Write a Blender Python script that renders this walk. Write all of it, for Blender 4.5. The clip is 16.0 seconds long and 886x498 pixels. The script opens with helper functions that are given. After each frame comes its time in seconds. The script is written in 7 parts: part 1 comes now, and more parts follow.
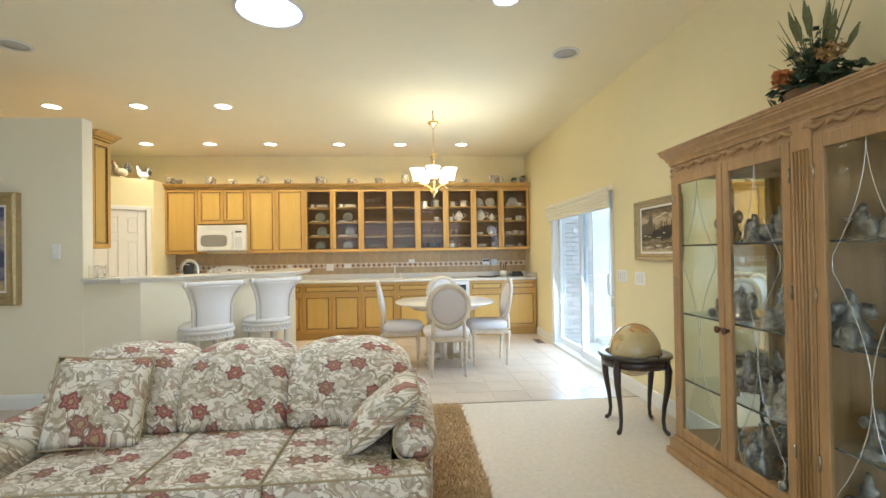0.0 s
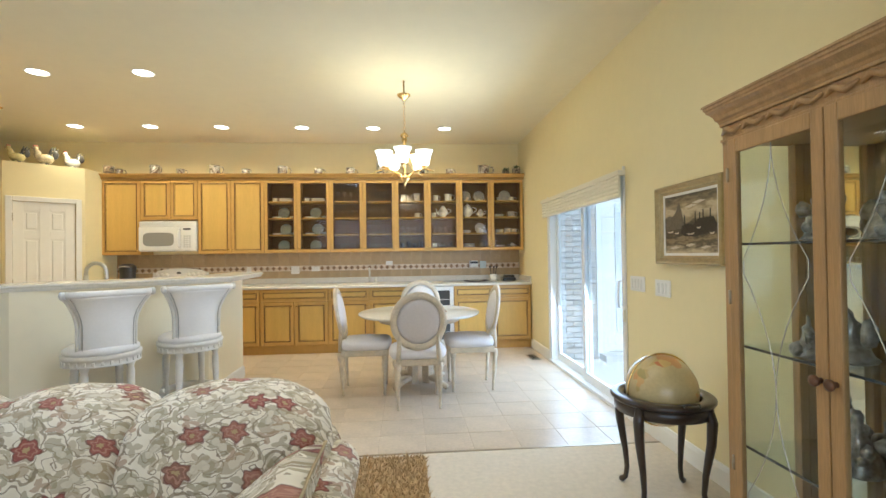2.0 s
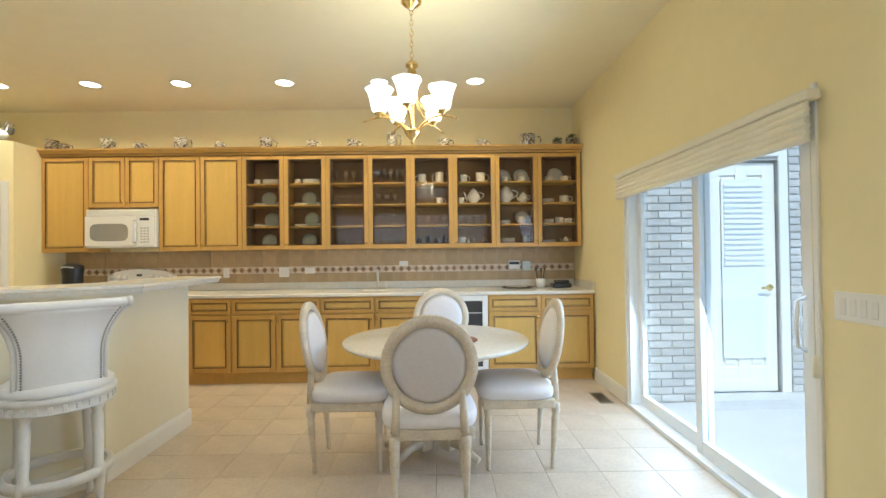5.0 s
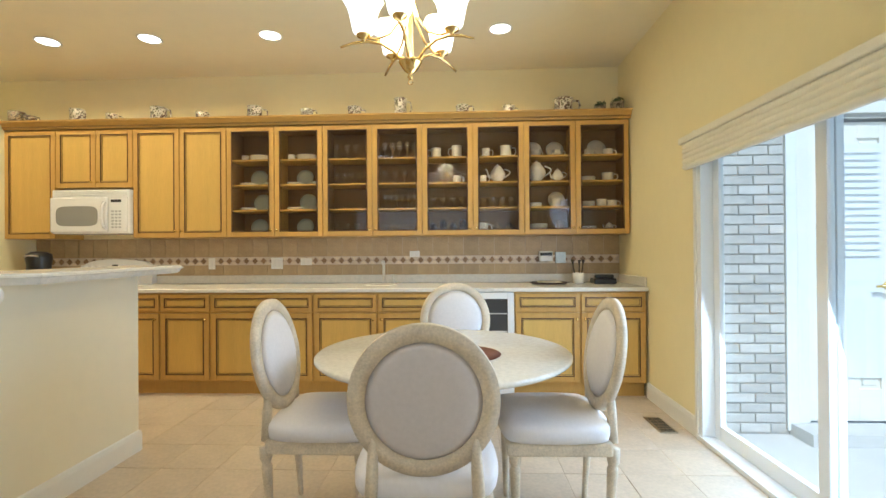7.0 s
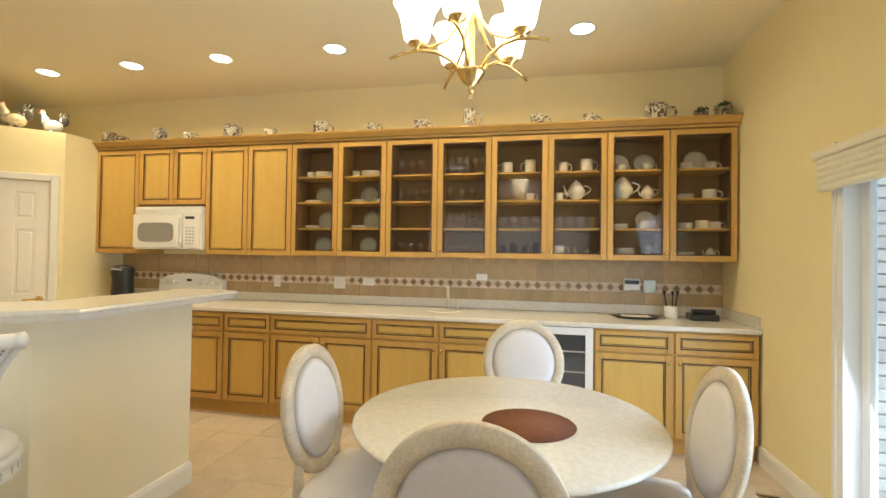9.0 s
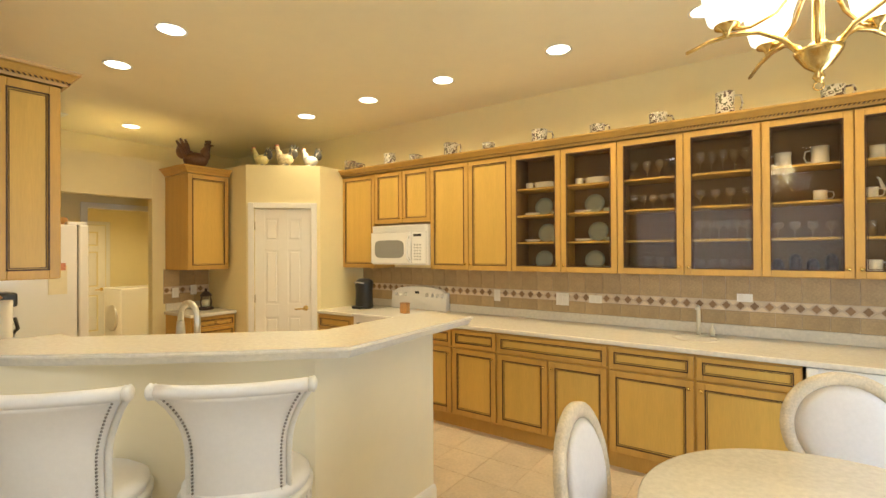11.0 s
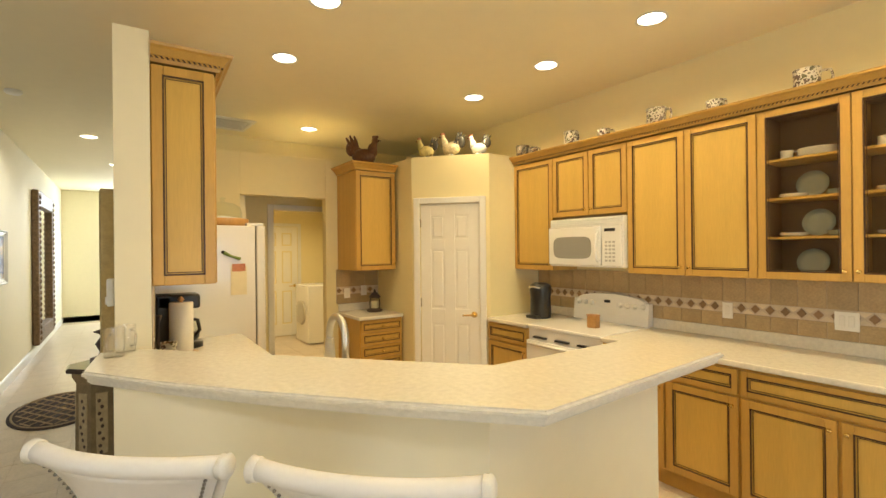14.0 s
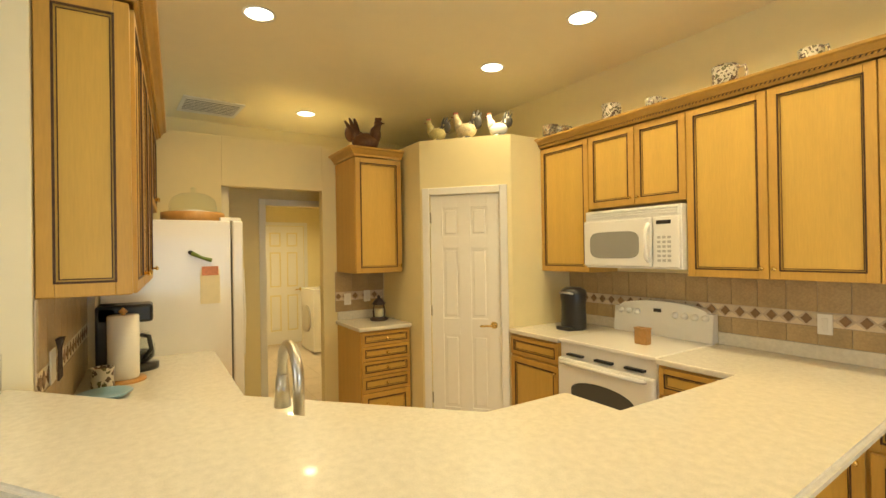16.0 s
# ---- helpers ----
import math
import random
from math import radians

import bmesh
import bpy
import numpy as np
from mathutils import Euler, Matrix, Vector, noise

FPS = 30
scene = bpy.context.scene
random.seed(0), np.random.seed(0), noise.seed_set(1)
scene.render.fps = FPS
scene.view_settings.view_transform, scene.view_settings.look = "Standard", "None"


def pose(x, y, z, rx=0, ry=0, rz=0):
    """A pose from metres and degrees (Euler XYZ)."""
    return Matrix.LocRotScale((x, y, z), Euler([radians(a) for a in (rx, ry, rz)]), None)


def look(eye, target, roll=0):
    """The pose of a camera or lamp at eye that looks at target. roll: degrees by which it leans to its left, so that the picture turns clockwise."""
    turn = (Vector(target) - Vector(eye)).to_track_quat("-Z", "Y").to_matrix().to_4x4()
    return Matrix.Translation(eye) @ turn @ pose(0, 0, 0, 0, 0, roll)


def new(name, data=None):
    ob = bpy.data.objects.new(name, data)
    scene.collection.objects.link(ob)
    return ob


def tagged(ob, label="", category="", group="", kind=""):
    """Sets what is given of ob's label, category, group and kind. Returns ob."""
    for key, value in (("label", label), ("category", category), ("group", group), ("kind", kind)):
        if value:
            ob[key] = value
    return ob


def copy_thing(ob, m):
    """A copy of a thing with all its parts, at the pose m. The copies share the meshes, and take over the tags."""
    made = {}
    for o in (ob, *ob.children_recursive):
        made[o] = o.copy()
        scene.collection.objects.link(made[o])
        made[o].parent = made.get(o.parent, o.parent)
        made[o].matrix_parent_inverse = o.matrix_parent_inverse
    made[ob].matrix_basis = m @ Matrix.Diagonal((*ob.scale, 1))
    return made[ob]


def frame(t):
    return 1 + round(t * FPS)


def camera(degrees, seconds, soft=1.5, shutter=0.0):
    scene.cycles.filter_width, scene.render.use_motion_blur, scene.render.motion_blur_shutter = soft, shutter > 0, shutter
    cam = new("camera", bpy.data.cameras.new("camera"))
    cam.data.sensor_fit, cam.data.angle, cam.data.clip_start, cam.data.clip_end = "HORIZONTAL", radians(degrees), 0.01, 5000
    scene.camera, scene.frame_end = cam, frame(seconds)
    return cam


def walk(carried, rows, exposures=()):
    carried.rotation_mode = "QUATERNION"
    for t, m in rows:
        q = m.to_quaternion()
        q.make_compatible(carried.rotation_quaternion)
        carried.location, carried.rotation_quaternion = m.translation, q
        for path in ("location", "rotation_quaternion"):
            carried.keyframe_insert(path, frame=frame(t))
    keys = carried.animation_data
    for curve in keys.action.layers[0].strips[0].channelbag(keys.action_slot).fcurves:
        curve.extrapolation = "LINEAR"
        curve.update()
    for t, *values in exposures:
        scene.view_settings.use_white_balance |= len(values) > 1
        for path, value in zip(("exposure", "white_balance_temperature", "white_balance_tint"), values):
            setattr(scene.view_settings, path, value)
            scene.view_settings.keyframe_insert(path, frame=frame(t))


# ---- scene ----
cam = camera(87.5, 16.0)
PATH = [
    (0, (0.037, -0.556, 1.326), (0.188, 1.438, 1.347), -0.9),
    (0.5, (0.11, -0.339, 1.323), (0.265, 1.655, 1.347), -0.7),
    (1, (0.191, -0.115, 1.326), (0.349, 1.879, 1.35), -0.8),
    (1.5, (0.283, 0.132, 1.322), (0.44, 2.126, 1.346), -0.8),
    (2, (0.362, 0.409, 1.328), (0.52, 2.402, 1.352), -0.8),
    (2.5, (0.438, 0.662, 1.339), (0.586, 2.656, 1.363), -0.8),
    (3, (0.498, 0.95, 1.351), (0.641, 2.945, 1.373), -0.7),
    (3.5, (0.52, 1.223, 1.355), (0.646, 3.219, 1.378), -0.6),
    (4, (0.516, 1.504, 1.342), (0.619, 3.502, 1.366), -0.7),
    (4.5, (0.522, 1.794, 1.333), (0.59, 3.792, 1.354), -0.8),
    (5, (0.51, 2.058, 1.309), (0.53, 4.058, 1.333), -0.7),
    (5.2, (0.494, 2.171, 1.297), (0.498, 4.171, 1.321), -0.8),
    (7.5, (0.605, 2.966, 1.234), (0.497, 4.963, 1.24), -0.5),
    (8, (0.609, 3.019, 1.303), (0.453, 5.013, 1.309), -0.5),
    (8.2, (0.645, 3.078, 1.31), (0.44, 5.067, 1.334), -0.1),
    (10.3, (0.386, 3.367, 1.544), (-0.449, 5.184, 1.556), 0.1),
    (10.5, (0.333, 3.382, 1.544), (-0.594, 5.154, 1.558), -0.1),
    (11, (0.248, 3.409, 1.569), (-0.903, 5.044, 1.578), -0.3),
    (11.5, (0.174, 3.473, 1.592), (-1.169, 4.954, 1.598), -0.3),
    (12, (0.095, 3.552, 1.606), (-1.385, 4.897, 1.613), -0.4),
    (12.5, (0.017, 3.618, 1.612), (-1.549, 4.862, 1.62), -0.5),
    (13, (-0.1, 3.704, 1.597), (-1.712, 4.888, 1.595), -0.4),
    (13.5, (-0.26, 3.808, 1.596), (-1.89, 4.966, 1.598), -0.5),
    (14, (-0.377, 3.896, 1.587), (-2.024, 5.032, 1.59), -0.6),
    (14.5, (-0.509, 3.993, 1.579), (-2.169, 5.108, 1.581), -0.6),
    (15, (-0.662, 4.116, 1.583), (-2.333, 5.214, 1.587), -0.7),
    (15.5, (-0.794, 4.22, 1.566), (-2.479, 5.298, 1.573), -0.7),
    (16, (-0.92, 4.327, 1.568), (-2.612, 5.393, 1.577), -0.9),
]
EXPOSURES = [(0.0, 0.10, 5000, 7), (2.0, -0.06, 5000, 7), (4.0, -0.22, 5100, 7), (5.0, -0.18, 5100, 6), (8.2, -0.18, 5450, 7), (10.3, -0.10, 6000, 8), (13.0, -0.10, 6250, 8), (16.0, -0.18, 6500, 4)]
walk(cam, [(t, look(eye, target, roll)) for t, eye, target, roll in PATH], EXPOSURES)

# ---- world and light ----
world = bpy.data.worlds.new("sky")
scene.world = world
world.use_nodes = True
wn = world.node_tree.nodes
sky = wn.new("ShaderNodeTexSky")
sky.sky_type, sky.sun_disc = "NISHITA", False
sky.sun_elevation, sky.sun_rotation = radians(54), radians(180)
wn["Background"].inputs["Strength"].default_value = 0.15
world.node_tree.links.new(sky.outputs[0], wn["Background"].inputs["Color"])

sun = new("sun", bpy.data.lights.new("sun", "SUN"))
sun.data.energy, sun.data.angle, sun.data.color = 4.0, radians(0.6), (1.0, 0.96, 0.9)
sun.matrix_world = look((3.4, -6, 14), (2.9, 4, 0))


def can_light(name, x, y, watts, z=3.03, size=0.15, color=(1.0, 0.77, 0.42)):
    lamp = bpy.data.lights.new(name, "AREA")
    lamp.shape, lamp.size, lamp.energy, lamp.color, lamp.spread = "DISK", size, watts, color, radians(150)
    ob = new(name, lamp)
    ob.matrix_world = pose(x, y, z)
    return ob


def daylight(name, eye, target, width, height, watts, color=(0.78, 0.88, 1.0)):
    lamp = bpy.data.lights.new(name, "AREA")
    lamp.shape, lamp.size, lamp.size_y, lamp.energy, lamp.color = "RECTANGLE", width, height, watts, color
    ob = new(name, lamp)
    ob.matrix_world = look(eye, target)
    return ob


CANS = [(-3.84, 6.66), (-2.92, 6.66), (-2.03, 6.66), (-1.0, 6.66), (-0.06, 6.66), (0.9, 6.66),
        (-3.9, 4.9), (-2.96, 4.87), (-2.03, 4.85), (0.72, 2.5), (-5.8, 5.72), (-7.6, 3.55), (-9.7, 3.8)]
LAMP_W = 9.0
for cx, cy in CANS:
    can_light("can_lamp", cx, cy, LAMP_W if cx > -5 else 6.0 if cx > -7 else 15.0, color=(1.0, 0.77, 0.42) if cx > -7 else (1.0, 0.95, 0.88))
can_light("tube_lamp", -0.9, 2.73, 30, size=0.34, color=(0.95, 0.97, 1.0))
# added fill light without a fixture, brightens the laundry beyond the opening
can_light("laundry_lamp", -7.6, 6.0, 34, z=2.55)
daylight("transom_daylight", (-13.985, 4.32, 2.56), (-10, 4.2, 1.2), 1.08, 0.44, 75)
daylight("sidelight_daylight", (-13.985, 3.88, 1.32), (-10, 3.6, 0.8), 0.18, 1.3, 35)
daylight("window_daylight", (-0.4, -3.9, 1.45), (-0.4, 0, 1.2), 5.2, 2.5, 82, (0.97, 0.97, 1.0))
daylight("sliding_door_daylight", (2.15, 5.0, 1.02), (0, 4.9, 0.4), 1.8, 1.8, 55)


# ---- materials ----
def mat(name, color, rough=0.5, metal=0.0, vary=0.08, scale=8.0, bump=0.0, bump_scale=60.0, coat=0.0, stretch=(1, 1, 1), emit=0.0, per_piece=0.0):
    m = bpy.data.materials.new(name)
    m.use_nodes = True
    nt = m.node_tree
    n, l = nt.nodes, nt.links
    b = n["Principled BSDF"]
    b.inputs["Roughness"].default_value, b.inputs["Metallic"].default_value = rough, metal
    b.inputs["Coat Weight"].default_value = coat
    tc = n.new("ShaderNodeTexCoord")
    mp = n.new("ShaderNodeMapping")
    mp.inputs["Scale"].default_value = stretch
    l.new(tc.outputs["Object"], mp.inputs["Vector"])
    big, fine = n.new("ShaderNodeTexNoise"), n.new("ShaderNodeTexNoise")
    big.inputs["Scale"].default_value, fine.inputs["Scale"].default_value = scale, scale * 9
    big.inputs["Detail"].default_value, fine.inputs["Detail"].default_value = 3, 3
    for t in (big, fine):
        l.new(mp.outputs[0], t.inputs["Vector"])
    add = n.new("ShaderNodeMath")
    add.operation = "ADD"
    l.new(big.outputs["Fac"], add.inputs[0])
    l.new(fine.outputs["Fac"], add.inputs[1])
    rng = n.new("ShaderNodeMapRange")
    rng.inputs["From Min"].default_value, rng.inputs["From Max"].default_value = 0.6, 1.4
    rng.inputs["To Min"].default_value, rng.inputs["To Max"].default_value = 1 - vary, 1 + vary
    l.new(add.outputs[0], rng.inputs["Value"])
    value = rng.outputs["Result"]
    if per_piece:
        oi = n.new("ShaderNodeObjectInfo")
        pr = n.new("ShaderNodeMapRange")
        pr.inputs["To Min"].default_value, pr.inputs["To Max"].default_value = 1 - per_piece, 1 + per_piece
        l.new(oi.outputs["Random"], pr.inputs["Value"])
        mul = n.new("ShaderNodeMath")
        mul.operation = "MULTIPLY"
        l.new(value, mul.inputs[0])
        l.new(pr.outputs["Result"], mul.inputs[1])
        value = mul.outputs[0]
    mix = n.new("ShaderNodeVectorMath")
    mix.operation = "SCALE"
    mix.inputs[0].default_value = color
    l.new(value, mix.inputs["Scale"])
    l.new(mix.outputs[0], b.inputs["Base Color"])
    if bump:
        bt = n.new("ShaderNodeTexNoise")
        bt.inputs["Scale"].default_value, bt.inputs["Detail"].default_value = bump_scale, 4
        l.new(mp.outputs[0], bt.inputs["Vector"])
        bp = n.new("ShaderNodeBump")
        bp.inputs["Strength"].default_value, bp.inputs["Distance"].default_value = bump, 0.004
        l.new(bt.outputs["Fac"], bp.inputs["Height"])
        l.new(bp.outputs[0], b.inputs["Normal"])
    if emit:
        b.inputs["Emission Color"].default_value = (*color, 1)
        b.inputs["Emission Strength"].default_value = emit
    return m


def glass(name, tint=(0.95, 0.98, 0.97), rough=0.0, ior=1.45):
    m = bpy.data.materials.new(name)
    m.use_nodes = True
    n, l = m.node_tree.nodes, m.node_tree.links
    n.remove(n["Principled BSDF"])
    tr, gl, lw, mx = n.new("ShaderNodeBsdfTransparent"), n.new("ShaderNodeBsdfGlossy"), n.new("ShaderNodeLayerWeight"), n.new("ShaderNodeMixShader")
    tr.inputs["Color"].default_value = (*tint, 1)
    gl.inputs["Roughness"].default_value = rough
    pw, ma = n.new("ShaderNodeMath"), n.new("ShaderNodeMath")
    pw.operation, ma.operation = "POWER", "MULTIPLY_ADD"
    pw.inputs[1].default_value = 5.0
    base = ((ior - 1) / (ior + 1)) ** 2
    ma.inputs[1].default_value, ma.inputs[2].default_value = 0.8, base
    l.new(lw.outputs["Facing"], pw.inputs[0])
    l.new(pw.outputs[0], ma.inputs[0])
    l.new(ma.outputs[0], mx.inputs[0])
    l.new(tr.outputs[0], mx.inputs[1])
    l.new(gl.outputs[0], mx.inputs[2])
    l.new(mx.outputs[0], n["Material Output"].inputs["Surface"])
    return m


WALL = mat("cream_wall_paint", (0.83, 0.725, 0.415), 0.7, vary=0.02, scale=1.5, bump=0.05, bump_scale=180)
WHITE_WALL = mat("pale_wall_paint", (0.84, 0.77, 0.57), 0.7, vary=0.02, scale=1.5, bump=0.05, bump_scale=180)
CEIL = mat("ceiling_paint", (0.86, 0.78, 0.55), 0.85, vary=0.02, scale=1.0, bump=0.12, bump_scale=220)
WHITE = mat("white_gloss_paint", (0.82, 0.80, 0.74), 0.35, vary=0.02, scale=3)
MAPLE = mat("maple", (0.54, 0.32, 0.072), 0.38, vary=0.10, scale=3.0, bump=0.03, bump_scale=90, stretch=(6, 6, 0.6), per_piece=0.05)
MAPLE_PANEL = mat("maple_panel", (0.625, 0.40, 0.092), 0.38, vary=0.09, scale=2.5, bump=0.03, bump_scale=90, stretch=(6, 6, 0.5), per_piece=0.05)
GLAZE = mat("dark_glaze", (0.075, 0.032, 0.012), 0.45, vary=0.7, scale=60)
CREAM_TOP = mat("solid_surface_counter", (0.72, 0.68, 0.585), 0.25, vary=0.13, scale=45, coat=0.2)
TILE = mat("floor_tile", (0.57, 0.475, 0.355), 0.28, vary=0.15, scale=5, bump=0.10, bump_scale=14, per_piece=0.06)
GROUT = mat("grout", (0.57, 0.475, 0.36), 0.9, vary=0.1, scale=30)
CARPET = mat("cream_carpet", (0.66, 0.58, 0.45), 0.95, vary=0.12, scale=30, bump=0.5, bump_scale=500)
SHAG = mat("shag_wool", (0.56, 0.40, 0.20), 0.95, vary=0.3, scale=30, bump=0.6, bump_scale=200)
SPLASH = mat("splash_tile", (0.43, 0.315, 0.165), 0.45, vary=0.22, scale=9, bump=0.08, bump_scale=40, per_piece=0.08)
MOSAIC_L = mat("mosaic_light", (0.68, 0.58, 0.42), 0.5, vary=0.12, scale=30, per_piece=0.12)
MOSAIC_D = mat("mosaic_brown", (0.26, 0.16, 0.08), 0.5, vary=0.15, scale=30, per_piece=0.2)
APPLIANCE = mat("white_enamel", (0.83, 0.81, 0.76), 0.22, vary=0.01, scale=3, coat=0.3)
BLACK = mat("black_plastic", (0.02, 0.02, 0.02), 0.3, vary=0.1, scale=20)
DARK_GLASS = mat("dark_glass", (0.05, 0.05, 0.05), 0.08, vary=0.02, coat=0.5)
GREY_GLASS = mat("grey_glass", (0.30, 0.29, 0.26), 0.12, vary=0.02, coat=0.5)
STEEL = mat("brushed_steel", (0.62, 0.60, 0.56), 0.28, metal=1.0, vary=0.05, scale=60)
BRASS = mat("polished_brass", (0.80, 0.60, 0.24), 0.2, metal=1.0, vary=0.08, scale=20)
NICKEL = mat("aged_nickel", (0.42, 0.36, 0.26), 0.35, metal=1.0, vary=0.1, scale=40)
GLASS = glass("clear_glass")
CAB_GLASS = glass("tinted_cabinet_glass", (0.96, 0.94, 0.89), 0.0, 1.30)
# maple cabinet interior, with the shade behind the glass put into its colour
CAB_INSIDE = mat("shade_darkened_interior", (0.27, 0.165, 0.075), 0.6, vary=0.15, scale=4, stretch=(6, 6, 0.6))
OAK = mat("pickled_oak", (0.39, 0.235, 0.09), 0.45, vary=0.24, scale=4, bump=0.08, bump_scale=80, stretch=(8, 8, 0.5))
DARK_WOOD = mat("espresso_wood", (0.030, 0.018, 0.012), 0.28, vary=0.2, scale=10, coat=0.3)
CREAM_WOOD = mat("antiqued_cream_wood", (0.60, 0.51, 0.37), 0.5, vary=0.24, scale=14, bump=0.05, bump_scale=70)
LINEN = mat("grey_linen", (0.58, 0.53, 0.50), 0.9, vary=0.06, scale=60, bump=0.25, bump_scale=700)
PALE_LINEN = mat("pale_linen", (0.72, 0.68, 0.66), 0.9, vary=0.05, scale=60, bump=0.25, bump_scale=700)
LEATHER = mat("white_leather", (0.78, 0.75, 0.70), 0.42, vary=0.03, scale=6, bump=0.06, bump_scale=160)
CONCRETE = mat("patio_concrete", (0.60, 0.59, 0.57), 0.9, vary=0.08, scale=5, bump=0.2, bump_scale=60)
BRICK = mat("pale_brick", (0.55, 0.53, 0.50), 0.9, vary=0.15, scale=14, bump=0.3, bump_scale=50, per_piece=0.14)
MORTAR = mat("mortar", (0.48, 0.46, 0.43), 0.95, vary=0.1, scale=30)
DOOR_WHITE = mat("door_paint", (0.86, 0.83, 0.75), 0.42, vary=0.02, scale=3)
GLOW = mat("lamp_glow", (1.0, 0.86, 0.62), 0.5, vary=0.0, emit=9.0)
SHADE_GLOW = mat("lit_frosted_glass", (1.0, 0.93, 0.78), 0.4, vary=0.0, emit=2.4)
TUBE_GLOW = mat("daylight_tube_glow", (0.92, 0.95, 1.0), 0.5, vary=0.0, emit=6.0)
BLIND = mat("cream_fabric_blind", (0.82, 0.77, 0.62), 0.85, vary=0.04, scale=40, bump=0.1, bump_scale=300)
GILT = mat("champagne_gilt", (0.46, 0.36, 0.17), 0.4, metal=0.5, vary=0.2, scale=30, bump=0.1, bump_scale=90)
CHINA = mat("white_china", (0.84, 0.82, 0.76), 0.2, vary=0.03, scale=20, coat=0.4)
CHINA_BLUE = mat("celadon_china", (0.52, 0.58, 0.52), 0.25, vary=0.15, scale=40, coat=0.4)
def printed(name, ground, ink, ink2, scale=26.0, cover=0.5):
    """Glazed ware with printed sprigs in two inks."""
    m = mat(name, ground, 0.3, vary=0.05, scale=20, coat=0.3)
    n, l = m.node_tree.nodes, m.node_tree.links
    b = n["Principled BSDF"]
    tc, no = n.new("ShaderNodeTexCoord"), n.new("ShaderNodeTexNoise")
    no.inputs["Scale"].default_value, no.inputs["Detail"].default_value = scale, 2
    l.new(tc.outputs["Object"], no.inputs["Vector"])
    r = n.new("ShaderNodeValToRGB")
    r.color_ramp.interpolation = "CONSTANT"
    for _ in range(2):
        r.color_ramp.elements.new(0.5)
    for e, (p, c) in zip(r.color_ramp.elements, ((0.0, ink2), (0.40, ground), (cover, ink), (cover + 0.13, ground))):
        e.position, e.color = p, (*c, 1)
    l.new(no.outputs["Fac"], r.inputs[0])
    l.new(r.outputs[0], b.inputs["Base Color"])
    return m


MUG = printed("painted_stoneware", (0.42, 0.36, 0.24), (0.07, 0.05, 0.03), (0.16, 0.08, 0.03))
CERAMIC_DARK = mat("dark_stoneware", (0.05, 0.03, 0.025), 0.4, vary=0.5, scale=25)


# ---- mesh helpers ----
def part(name, bm, material, parent, label="", smooth=False):
    me = bpy.data.meshes.new(name)
    bm.normal_update()
    bm.to_mesh(me)
    bm.free()
    for m in (material if isinstance(material, (list, tuple)) else [material]):
        me.materials.append(m)
    if smooth:
        me.shade_smooth()
    ob = new(name, me)
    if parent is not None:
        ob.parent = parent
    if label:
        ob["label"] = label
    return ob


def thing(name, label, category, m=None, group="", kind=""):
    ob = new(name)
    ob.empty_display_size = 0.1
    if m is not None:
        ob.matrix_basis = m
    return tagged(ob, label, category, group, kind)


def add_box(bm, lo, hi, bevel=0.0, m=None):
    vs = bmesh.ops.create_cube(bm, size=1.0)["verts"]
    for v in vs:
        v.co = Vector([lo[i] + (v.co[i] + 0.5) * (hi[i] - lo[i]) for i in range(3)])
    if bevel:
        es = list({e for v in vs for e in v.link_edges})
        vs = list({v for f in bmesh.ops.bevel(bm, geom=es, offset=bevel, segments=2, affect="EDGES", profile=0.5)["faces"] for v in f.verts} | {v for v in vs if v.is_valid})
    if m is not None:
        bmesh.ops.transform(bm, matrix=m, verts=vs)
    return vs


def box(name, lo, hi, material, parent=None, bevel=0.0, label="", m=None):
    bm = bmesh.new()
    add_box(bm, lo, hi, bevel, m)
    return part(name, bm, material, parent, label)


def add_prism(bm, pts, z0, z1):
    lower = [bm.verts.new((x, y, z0)) for x, y in pts]
    upper = [bm.verts.new((x, y, z1)) for x, y in pts]
    n = len(pts)
    bm.faces.new(lower[::-1])
    bm.faces.new(upper)
    for i in range(n):
        bm.faces.new((lower[i], lower[(i + 1) % n], upper[(i + 1) % n], upper[i]))
    bmesh.ops.recalc_face_normals(bm, faces=bm.faces)


def add_lathe(bm, profile, seg=24, m=None, closed=True):
    """profile: (radius, height) from the bottom up, about z."""
    rings = []
    for r, z in profile:
        rings.append([bm.verts.new((r * math.cos(2 * math.pi * i / seg), r * math.sin(2 * math.pi * i / seg), z)) for i in range(seg)])
    for a, b in zip(rings, rings[1:]):
        for i in range(seg):
            bm.faces.new((a[i], a[(i + 1) % seg], b[(i + 1) % seg], b[i]))
    if closed:
        bm.faces.new(rings[0][::-1])
        bm.faces.new(rings[-1])
    vs = [v for r in rings for v in r]
    if m is not None:
        bmesh.ops.transform(bm, matrix=m, verts=vs)
    return vs


def lathe(name, profile, material, parent=None, seg=24, m=None, label="", closed=True):
    bm = bmesh.new()
    add_lathe(bm, profile, seg, m, closed)
    return part(name, bm, material, parent, label, smooth=True)


